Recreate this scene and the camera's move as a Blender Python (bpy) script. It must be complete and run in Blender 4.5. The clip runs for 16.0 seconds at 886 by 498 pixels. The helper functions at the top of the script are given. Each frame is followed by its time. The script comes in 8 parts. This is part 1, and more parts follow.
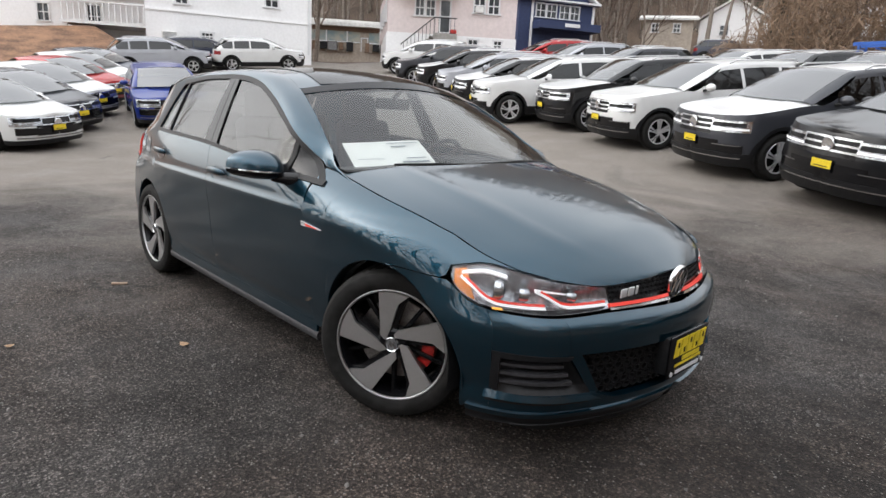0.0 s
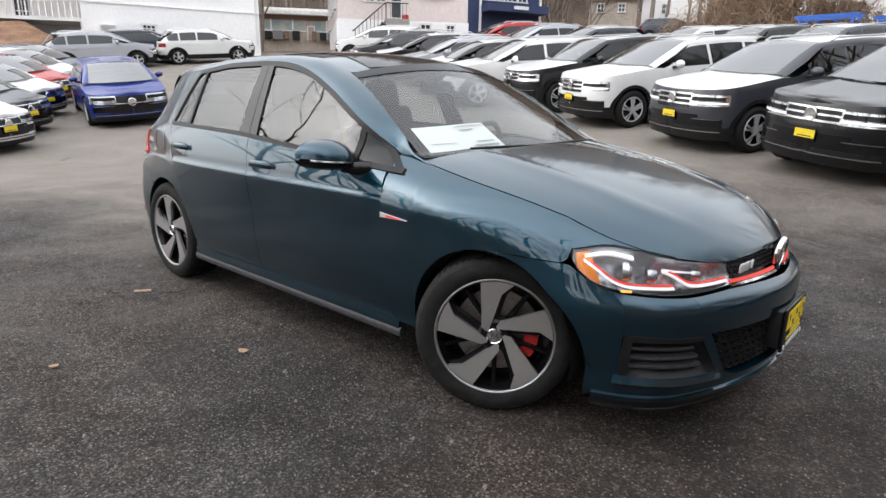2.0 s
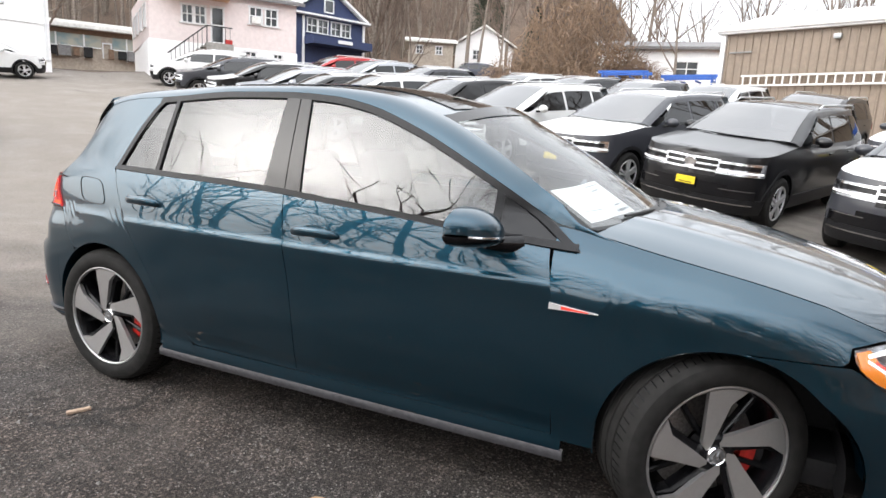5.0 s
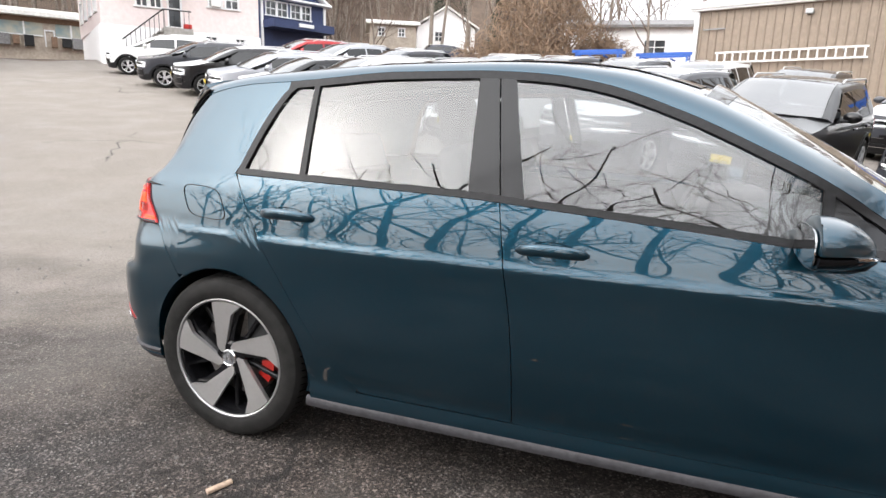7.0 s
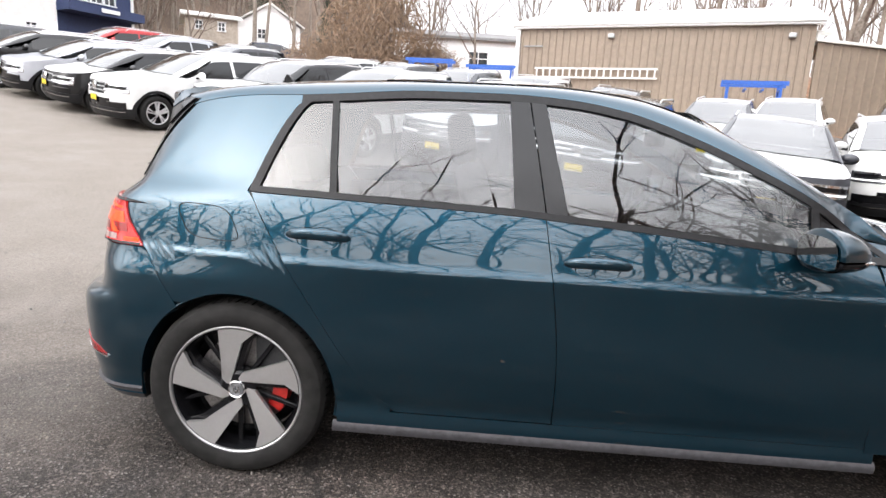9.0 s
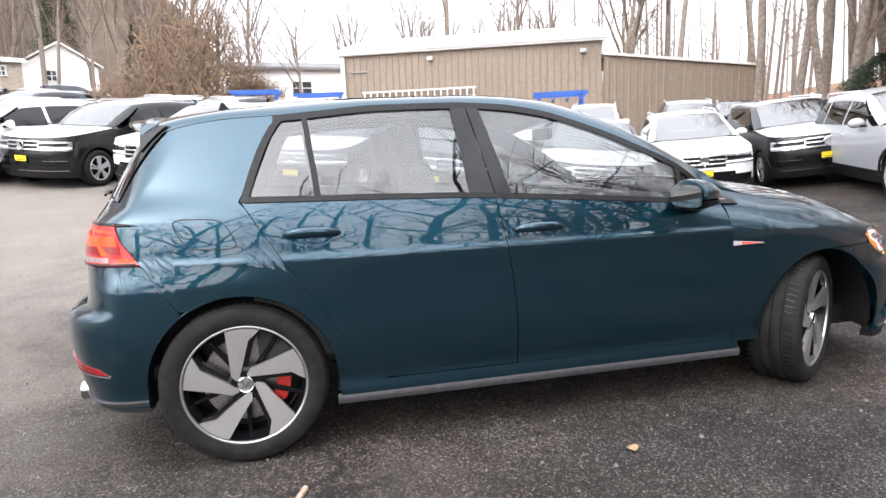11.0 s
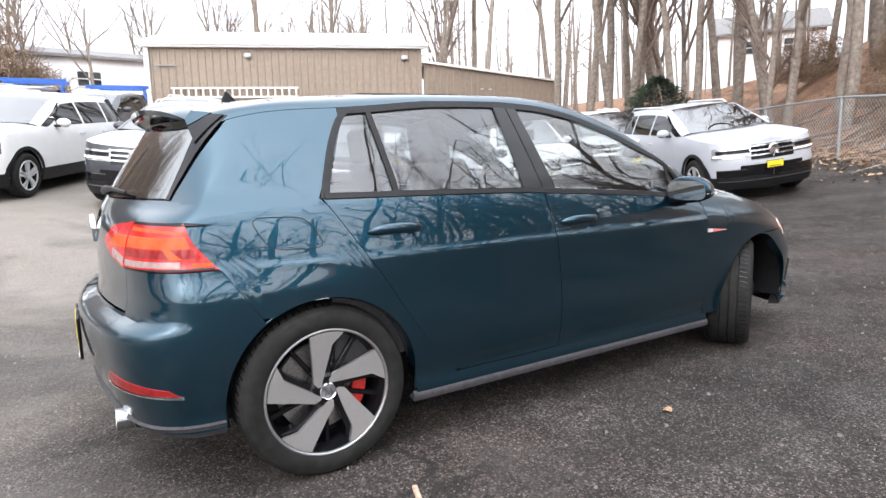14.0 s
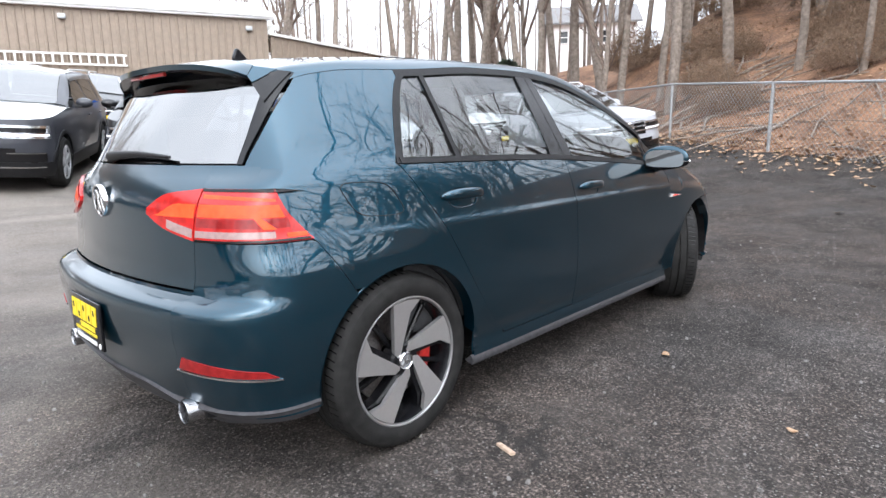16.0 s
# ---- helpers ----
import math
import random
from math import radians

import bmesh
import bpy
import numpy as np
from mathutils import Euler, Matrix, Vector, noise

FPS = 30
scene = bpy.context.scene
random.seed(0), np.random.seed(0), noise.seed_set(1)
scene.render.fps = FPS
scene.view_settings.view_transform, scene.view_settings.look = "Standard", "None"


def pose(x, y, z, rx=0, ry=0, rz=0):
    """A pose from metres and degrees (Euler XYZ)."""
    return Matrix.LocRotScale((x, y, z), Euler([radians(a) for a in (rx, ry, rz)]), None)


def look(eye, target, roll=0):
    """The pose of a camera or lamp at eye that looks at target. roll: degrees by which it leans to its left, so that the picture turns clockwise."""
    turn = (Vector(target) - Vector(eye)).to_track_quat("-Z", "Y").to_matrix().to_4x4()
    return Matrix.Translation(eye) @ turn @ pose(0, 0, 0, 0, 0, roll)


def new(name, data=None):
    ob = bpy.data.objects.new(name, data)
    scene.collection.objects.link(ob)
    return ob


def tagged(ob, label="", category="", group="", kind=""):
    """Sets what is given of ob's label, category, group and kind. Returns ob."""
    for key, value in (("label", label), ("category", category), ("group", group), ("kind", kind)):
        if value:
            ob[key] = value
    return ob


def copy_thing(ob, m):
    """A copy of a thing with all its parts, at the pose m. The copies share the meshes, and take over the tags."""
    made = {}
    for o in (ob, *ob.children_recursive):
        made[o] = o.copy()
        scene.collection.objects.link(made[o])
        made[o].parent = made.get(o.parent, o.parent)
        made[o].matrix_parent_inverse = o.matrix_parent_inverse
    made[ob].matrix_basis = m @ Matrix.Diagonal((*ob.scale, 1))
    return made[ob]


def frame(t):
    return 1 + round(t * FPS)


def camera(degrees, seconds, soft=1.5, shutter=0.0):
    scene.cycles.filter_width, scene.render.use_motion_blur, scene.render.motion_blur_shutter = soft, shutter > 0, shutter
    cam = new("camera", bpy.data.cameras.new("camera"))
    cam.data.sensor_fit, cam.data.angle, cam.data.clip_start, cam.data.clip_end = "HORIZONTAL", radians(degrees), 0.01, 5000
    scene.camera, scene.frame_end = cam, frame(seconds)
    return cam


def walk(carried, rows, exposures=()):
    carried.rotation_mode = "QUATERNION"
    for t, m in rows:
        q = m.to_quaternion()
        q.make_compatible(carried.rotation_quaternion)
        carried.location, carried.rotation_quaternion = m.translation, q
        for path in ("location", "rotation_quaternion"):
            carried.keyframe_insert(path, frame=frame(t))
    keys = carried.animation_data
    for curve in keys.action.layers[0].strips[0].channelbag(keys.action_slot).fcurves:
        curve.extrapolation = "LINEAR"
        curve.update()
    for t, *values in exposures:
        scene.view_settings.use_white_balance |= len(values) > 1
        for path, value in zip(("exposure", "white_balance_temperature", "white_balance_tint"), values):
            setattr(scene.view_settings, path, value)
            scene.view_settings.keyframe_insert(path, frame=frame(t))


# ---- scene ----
cam = camera(73.0, 16.0)
PATH = [
    (0, (4.399, -2.249, 1.263), (2.997, -0.898, 0.802), 3.2),
    (0.5, (4.405, -2.402, 1.277), (2.986, -1.065, 0.832), 3.3),
    (1, (4.285, -2.559, 1.265), (2.993, -1.088, 0.857), 1.3),
    (1.5, (4.139, -2.608, 1.233), (2.845, -1.148, 0.793), 2.3),
    (2, (3.917, -2.567, 1.216), (2.634, -1.115, 0.72), 1.1),
    (2.5, (3.715, -2.592, 1.217), (2.504, -1.074, 0.739), 3.0),
    (3, (3.46, -2.667, 1.224), (2.41, -1.034, 0.747), 0.5),
    (3.5, (3.175, -2.662, 1.202), (2.107, -1.03, 0.762), 2.4),
    (4, (2.948, -2.678, 1.222), (1.865, -1.053, 0.79), 3.3),
    (4.2, (2.867, -2.701, 1.227), (1.849, -1.032, 0.806), 3.6),
    (6.3, (1.83, -2.73, 1.246), (1.191, -0.869, 0.887), 1.7),
    (6.5, (1.718, -2.714, 1.243), (1.093, -0.854, 0.853), 1.5),
    (7, (1.457, -2.595, 1.216), (0.808, -0.75, 0.801), 1.8),
    (7.5, (1.265, -2.52, 1.236), (0.682, -0.652, 0.824), 2.4),
    (8, (1.084, -2.563, 1.247), (0.831, -0.617, 0.859), 1.2),
    (8.2, (1.018, -2.61, 1.256), (0.798, -0.661, 0.869), 2.1),
    (10.3, (0.458, -3.03, 1.166), (0.692, -1.069, 0.855), 0.4),
    (10.5, (0.412, -3.078, 1.153), (0.707, -1.12, 0.869), -0.4),
    (11, (0.27, -3.173, 1.145), (0.707, -1.244, 0.85), -2.1),
    (11.5, (0.158, -3.181, 1.146), (0.649, -1.269, 0.825), -2.6),
    (12, (-0.048, -3.108, 1.142), (0.594, -1.241, 0.824), -2.6),
    (12.5, (-0.226, -3.071, 1.138), (0.449, -1.215, 0.825), -1.1),
    (13, (-0.399, -3.113, 1.134), (0.385, -1.299, 0.831), -1.4),
    (13.5, (-0.529, -3.05, 1.163), (0.297, -1.255, 0.854), 0.2),
    (14, (-0.711, -2.845, 1.146), (0.317, -1.157, 0.844), -1.4),
    (14.5, (-0.903, -2.783, 1.15), (0.235, -1.167, 0.843), 0.5),
    (15, (-1.071, -2.742, 1.148), (0.155, -1.192, 0.842), -0.6),
    (15.5, (-1.221, -2.542, 1.147), (0.11, -1.09, 0.799), -2.1),
    (16, (-1.377, -2.338, 1.108), (0.053, -0.993, 0.731), -0.9),
]
walk(cam, [(t, look(eye, target, roll)) for t, eye, target, roll in PATH], ((0, 0.13, 6450, 10), (2, 0.30, 6400, 10), (3.5, 0.50, 6450, 10), (6.5, 0.86, 6500, 10), (8.0, 0.90, 6550, 12), (10.5, 1.03, 6400, 12), (14, 1.01, 6250, 11), (16, 0.99, 6050, 10)))

# world: overcast sky, weak wide sun
world = bpy.data.worlds.new("world")
scene.world = world
world.use_nodes = True
_n, _l = world.node_tree.nodes, world.node_tree.links
_n.clear()
_sky = _n.new("ShaderNodeTexSky")
_sky.sky_type = "NISHITA"
_sky.sun_disc = False
_sky.sun_elevation, _sky.sun_rotation = radians(36), radians(230)
_sky.air_density, _sky.dust_density = 1.6, 5.0
_hsv = _n.new("ShaderNodeHueSaturation")
_hsv.inputs["Saturation"].default_value = 0.25
_co = _n.new("ShaderNodeTexCoord")
_cl = _n.new("ShaderNodeTexNoise")
_cl.inputs["Scale"].default_value, _cl.inputs["Detail"].default_value = 2.2, 5
_ra = _n.new("ShaderNodeValToRGB")
_ra.color_ramp.elements[0].position, _ra.color_ramp.elements[1].position = 0.3, 0.75
_ra.color_ramp.elements[0].color, _ra.color_ramp.elements[1].color = (0.79, 0.82, 0.875, 1), (1.04, 1.05, 1.07, 1)
_b1, _b2, _add = _n.new("ShaderNodeBackground"), _n.new("ShaderNodeBackground"), _n.new("ShaderNodeAddShader")
_out = _n.new("ShaderNodeOutputWorld")
_l.new(_sky.outputs[0], _hsv.inputs["Color"])
_l.new(_hsv.outputs[0], _b1.inputs["Color"])
_b1.inputs["Strength"].default_value = 0.08
_l.new(_co.outputs["Generated"], _cl.inputs["Vector"])
_l.new(_cl.outputs["Fac"], _ra.inputs["Fac"])
_sep = _n.new("ShaderNodeSeparateXYZ")
_up = _n.new("ShaderNodeMath")
_up.operation, _up.use_clamp = "MULTIPLY_ADD", False
_up.inputs[1].default_value, _up.inputs[2].default_value = 0.75, 0.72
_l.new(_co.outputs["Generated"], _sep.inputs[0])
_cap = _n.new("ShaderNodeMath")
_cap.operation = "MAXIMUM"
_cap.inputs[1].default_value = 0.0
_l.new(_sep.outputs["Z"], _cap.inputs[0])
_l.new(_cap.outputs[0], _up.inputs[0])
_l.new(_ra.outputs[0], _b2.inputs["Color"])
# the clouds are brightest round the veiled sun
VEIL = Vector((0.10, -0.80, 0.58)).normalized()
_dot = _n.new("ShaderNodeVectorMath")
_dot.operation = "DOT_PRODUCT"
_dot.inputs[1].default_value = VEIL
_pos, _pow, _glow = _n.new("ShaderNodeMath"), _n.new("ShaderNodeMath"), _n.new("ShaderNodeMath")
_pos.operation, _pos.inputs[1].default_value = "MAXIMUM", 0.0
_pow.operation, _pow.inputs[1].default_value = "POWER", 2.0
_glow.operation, _glow.inputs[1].default_value = "MULTIPLY_ADD", 0.85
_l.new(_co.outputs["Generated"], _dot.inputs[0])
_l.new(_dot.outputs["Value"], _pos.inputs[0])
_l.new(_pos.outputs[0], _pow.inputs[0])
_l.new(_pow.outputs[0], _glow.inputs[0])
_l.new(_up.outputs[0], _glow.inputs[2])
_l.new(_glow.outputs[0], _b2.inputs["Strength"])
_l.new(_b1.outputs[0], _add.inputs[0])
_l.new(_b2.outputs[0], _add.inputs[1])
_l.new(_add.outputs[0], _out.inputs["Surface"])
_sun = new("sun", bpy.data.lights.new("sun", "SUN"))
_sun.data.energy, _sun.data.angle, _sun.data.color = 0.5, radians(100), (1.0, 0.96, 0.9)
_sun.matrix_world = look((0, 0, 30), Vector((0, 0, 30)) - VEIL * 20)


# ---- materials ----
def mat(name, base, rough=0.5, metal=0.0, var=0.0, scale=30.0, bump=0.0, coat=0.0, objcol=False, emit=None, spec=0.5, bscale=None, base2=None, big=0.0, bigscale=1.5, coatrough=0.03, coatior=1.5):
    """A principled material with two scales of colour variation and fine relief."""
    m = bpy.data.materials.new(name)
    m.use_nodes = True
    n, l = m.node_tree.nodes, m.node_tree.links
    p = n["Principled BSDF"]
    p.inputs["Base Color"].default_value = (*base, 1)
    p.inputs["Roughness"].default_value, p.inputs["Metallic"].default_value = rough, metal
    p.inputs["Specular IOR Level"].default_value = spec
    p.inputs["Coat Weight"].default_value, p.inputs["Coat Roughness"].default_value = coat, coatrough
    p.inputs["Coat IOR"].default_value = coatior
    if emit:
        p.inputs["Emission Color"].default_value, p.inputs["Emission Strength"].default_value = (*emit[0], 1), emit[1]
    src = None
    if objcol:
        oi = n.new("ShaderNodeObjectInfo")
        src = oi.outputs["Color"]
    co = None
    if var or bump or big:
        co = n.new("ShaderNodeTexCoord")
    if var or big:
        mix = n.new("ShaderNodeMix")
        mix.data_type = "RGBA"
        nz = n.new("ShaderNodeTexNoise")
        nz.inputs["Scale"].default_value, nz.inputs["Detail"].default_value = scale, 6
        l.new(co.outputs["Object"], nz.inputs["Vector"])
        fac = nz.outputs["Fac"]
        if big:
            nb = n.new("ShaderNodeTexNoise")
            nb.inputs["Scale"].default_value, nb.inputs["Detail"].default_value = bigscale, 4
            l.new(co.outputs["Object"], nb.inputs["Vector"])
            mm = n.new("ShaderNodeMath")
            mm.operation = "MULTIPLY_ADD"
            mm.inputs[1].default_value = big
            l.new(nb.outputs["Fac"], mm.inputs[0])
            l.new(fac, mm.inputs[2])
            m2 = n.new("ShaderNodeMath")
            m2.operation = "SUBTRACT"
            l.new(mm.outputs[0], m2.inputs[0])
            m2.inputs[1].default_value = big * 0.5
            fac = m2.outputs[0]
        ramp = n.new("ShaderNodeValToRGB")
        ramp.color_ramp.elements[0].position, ramp.color_ramp.elements[1].position = 0.3, 0.7
        l.new(fac, ramp.inputs["Fac"])
        b2 = base2 or tuple(min(1, c * (1 + 1.6 * var)) for c in base)
        b1 = base if base2 else tuple(c * (1 - var) for c in base)
        if src:
            dk = n.new("ShaderNodeMix")
            dk.data_type, dk.blend_type = "RGBA", "MULTIPLY"
            dk.inputs["Factor"].default_value = 1
            l.new(src, dk.inputs["A"])
            ramp.color_ramp.elements[0].color = (1 - var,) * 3 + (1,)
            ramp.color_ramp.elements[1].color = (1, 1, 1, 1)
            l.new(ramp.outputs[0], dk.inputs["B"])
            src = dk.outputs["Result"]
        else:
            ramp.color_ramp.elements[0].color, ramp.color_ramp.elements[1].color = (*b1, 1), (*b2, 1)
            src = ramp.outputs[0]
    if src:
        l.new(src, p.inputs["Base Color"])
    if bump:
        nb = n.new("ShaderNodeTexNoise")
        nb.inputs["Scale"].default_value, nb.inputs["Detail"].default_value = bscale or scale * 2, 5
        l.new(co.outputs["Object"], nb.inputs["Vector"])
        bp = n.new("ShaderNodeBump")
        bp.inputs["Strength"].default_value, bp.inputs["Distance"].default_value = bump, 0.01
        l.new(nb.outputs["Fac"], bp.inputs["Height"])
        l.new(bp.outputs[0], p.inputs["Normal"])
    return m


def glass_mat(name, tint, gloss=(1, 1, 1), ior=1.5):
    """Clear sheet glass: tinted see-through with a mirror film that grows with the angle."""
    m = bpy.data.materials.new(name)
    m.use_nodes = True
    n, l = m.node_tree.nodes, m.node_tree.links
    n.clear()
    t, g, mx, o = n.new("ShaderNodeBsdfTransparent"), n.new("ShaderNodeBsdfGlossy"), n.new("ShaderNodeMixShader"), n.new("ShaderNodeOutputMaterial")
    t.inputs["Color"].default_value = (*tint, 1)
    g.inputs["Color"].default_value, g.inputs["Roughness"].default_value = (*gloss, 1), 0.0
    # gloss share: f0 + (1 - f0) * facing^5, the same from both sides of the sheet
    lw, pw, ma = n.new("ShaderNodeLayerWeight"), n.new("ShaderNodeMath"), n.new("ShaderNodeMath")
    lw.inputs["Blend"].default_value = 0.5
    f0 = ((ior - 1) / (ior + 1)) ** 2
    pw.operation, pw.inputs[1].default_value = "POWER", 5
    ma.operation, ma.inputs[1].default_value, ma.inputs[2].default_value = "MULTIPLY_ADD", 1 - f0, f0
    l.new(lw.outputs["Facing"], pw.inputs[0])
    l.new(pw.outputs[0], ma.inputs[0])
    l.new(ma.outputs[0], mx.inputs[0])
    l.new(t.outputs[0], mx.inputs[1])
    l.new(g.outputs[0], mx.inputs[2])
    l.new(mx.outputs[0], o.inputs["Surface"])
    return m


M = {
    "teal": mat("teal_paint", (0.0028, 0.036, 0.061), 0.30, 0.84, spec=0.2, var=0.10, scale=900, coat=1.0, coatior=1.62, coatrough=0.015),
    "paint": mat("car_paint", (0.5, 0.5, 0.5), 0.40, 0.0, var=0.06, scale=4, spec=0.2, coat=0.7, objcol=True),
    "black_gloss": mat("gloss_black_plastic", (0.006, 0.006, 0.007), 0.12, spec=0.35, var=0.2, scale=40),
    "black_trim": mat("satin_black_trim", (0.011, 0.011, 0.012), 0.42, spec=0.25, var=0.25, scale=60, bump=0.05, bscale=900),
    "grey_trim": mat("grey_skirt_plastic", (0.045, 0.044, 0.048), 0.5, spec=0.3, var=0.2, scale=50, bump=0.05, bscale=900),
    "rubber": mat("tyre_rubber", (0.014, 0.0135, 0.013), 0.75, spec=0.2, var=0.3, scale=25, bump=0.15, bscale=300),
    "alloy": mat("machined_alloy", (0.66, 0.65, 0.645), 0.30, 0.85, var=0.02, scale=80),
    "alloy_bg": mat("painted_alloy", (0.62, 0.62, 0.63), 0.35, 0.5, var=0.12, scale=40),
    "alloy_dark": mat("bright_rim_edge", (0.46, 0.46, 0.465), 0.32, 0.85, var=0.05, scale=60),
    "rim_black": mat("black_wheel_lacquer", (0.005, 0.005, 0.006), 0.25, spec=0.3, var=0.2, scale=60),
    "disc": mat("brake_disc_steel", (0.32, 0.30, 0.29), 0.4, 0.9, var=0.25, scale=120),
    "red": mat("red_caliper", (0.45, 0.025, 0.02), 0.35, var=0.15, scale=60),
    "chrome": mat("chrome", (0.78, 0.78, 0.79), 0.08, 1.0, var=0.04, scale=30),
    "dark_in": mat("dark_interior_plastic", (0.030, 0.030, 0.032), 0.7, var=0.25, scale=120, bump=0.08),
    "cloth": mat("black_seat_cloth", (0.040, 0.039, 0.040), 0.9, var=0.35, scale=200, bump=0.2),
    "paper": mat("white_paper", (0.78, 0.78, 0.76), 0.7, var=0.04, scale=12),
    "ink": mat("grey_print", (0.22, 0.25, 0.28), 0.7, var=0.2, scale=200),
    "yellow": mat("yellow_sign_paint", (0.75, 0.56, 0.02), 0.5, var=0.1, scale=30),
    "white_p": mat("white_lettering", (0.7, 0.7, 0.7), 0.5, var=0.05, scale=30),
    "red_light": mat("red_lamp_lens", (0.30, 0.008, 0.008), 0.15, var=0.4, scale=30, coat=0.4, spec=0.3, emit=((1.0, 0.05, 0.035), 0.11)),
    "red_glow": mat("glowing_red_lamp", (0.55, 0.04, 0.012), 0.2, var=0.35, scale=35, coat=0.12, spec=0.2, emit=((1.0, 0.10, 0.02), 0.45)),
    "red_dark": mat("dark_red_lens", (0.22, 0.012, 0.012), 0.1, var=0.2, scale=40, coat=0.3, spec=0.25),
    "clear_lens": mat("pale_lamp_lens", (0.30, 0.20, 0.19), 0.2, var=0.12, scale=60, coat=1.0),
    "amber": mat("amber_reflector", (0.75, 0.22, 0.02), 0.2, var=0.1, scale=60, coat=1.0),
    "amber_lit": mat("lit_amber_lamp", (0.8, 0.35, 0.05), 0.3, emit=((1.0, 0.42, 0.06), 0.9)),
    "drl": mat("glowing_white_strip", (0.9, 0.9, 0.92), 0.2, emit=((1.0, 0.98, 0.95), 0.35)),
    # slight emission brightens the red lines; grille line and badge are no lamps
    "redline": mat("glowing_red_line", (0.72, 0.05, 0.04), 0.3, var=0.1, scale=60, emit=((1.0, 0.10, 0.06), 0.25)),
    "mirror": mat("mirror_glass", (0.36, 0.37, 0.38), 0.02, 1.0),
    "grille_chrome": mat("bright_grille_bar", (0.62, 0.62, 0.63), 0.18, 1.0, var=0.06, scale=30),
    "badge_chrome": mat("satin_badge_chrome", (0.70, 0.70, 0.71), 0.4, 0.4, var=0.04, scale=30),
    "steel_tip": mat("dulled_steel_tip", (0.34, 0.34, 0.35), 0.22, 1.0, var=0.15, scale=30),
    "lamp_dark": mat("grey_lamp_housing", (0.30, 0.31, 0.325), 0.24, 0.7, var=0.55, scale=38),
    "lamp_in": mat("lamp_reflector", (0.52, 0.53, 0.55), 0.15, 0.9, var=0.3, scale=60),
    "glass": glass_mat("side_window_glass", (0.56, 0.59, 0.60), ior=1.92),
    "glass_rear": glass_mat("tinted_rear_glass", (0.22, 0.23, 0.24), ior=3.2),
    "shield": glass_mat("windscreen_glass", (0.84, 0.87, 0.86), ior=1.75),
    "lens": glass_mat("lamp_cover_glass", (0.93, 0.94, 0.95), ior=1.45),
    "bg_glass": glass_mat("parked_car_glass", (0.14, 0.155, 0.16), ior=3.0),
    "bg_side": glass_mat("parked_car_side_glass", (0.07, 0.075, 0.08), ior=1.6),
    "roof_glass": mat("black_roof_glass", (0.006, 0.006, 0.007), 0.05, spec=0.25, var=0.2, scale=3),
}

# ---- mesh helpers ----
def curve(*keys):
    """A smooth curve through (t, value) keys that never overshoots them."""
    ts, vs = [k[0] for k in keys], [k[1] for k in keys]
    n = len(ts)
    d = [(vs[i + 1] - vs[i]) / (ts[i + 1] - ts[i]) for i in range(n - 1)]
    m = [d[0]] + [0.0 if d[i - 1] * d[i] <= 0 else 2 * d[i - 1] * d[i] / (d[i - 1] + d[i]) for i in range(1, n - 1)] + [d[-1]]

    def at(t):
        if t <= ts[0]:
            return vs[0]
        if t >= ts[-1]:
            return vs[-1]
        i = next(k for k in range(n - 1) if t <= ts[k + 1])
        h = ts[i + 1] - ts[i]
        u = (t - ts[i]) / h
        return (vs[i] * (1 + 2 * u) * (1 - u) ** 2 + vs[i + 1] * u * u * (3 - 2 * u) + h * m[i] * u * (1 - u) ** 2 + h * m[i + 1] * u * u * (u - 1))
    return at


def lerp(a, b, t):
    return a + (b - a) * t


def step(a, b, t):
    t = min(1, max(0, (t - a) / (b - a)))
    return t * t * (3 - 2 * t)


def add_mesh(name, verts, faces, material, parent=None, smooth=True, angle=38, label=""):
    me = bpy.data.meshes.new(name)
    me.from_pydata([tuple(v) for v in verts], [], faces)
    for m in material if isinstance(material, (list, tuple)) else [material]:
        me.materials.append(m)
    if smooth:
        me.shade_smooth()
        me.set_sharp_from_angle(angle=radians(angle))
    me.update()
    ob = new(name, me)
    if parent:
        ob.parent = parent
    if label:
        ob["label"] = label
    return ob


def part(name, bm, material, parent, label="", smooth=True, angle=38):
    bmesh.ops.recalc_face_normals(bm, faces=bm.faces)
    me = bpy.data.meshes.new(name)
    bm.to_mesh(me)
    bm.free()
    me.materials.append(material)
    if smooth:
        me.shade_smooth()
        me.set_sharp_from_angle(angle=radians(angle))
    ob = new(name, me)
    if parent:
        ob.parent = parent
    if label:
        ob["label"] = label
    return ob


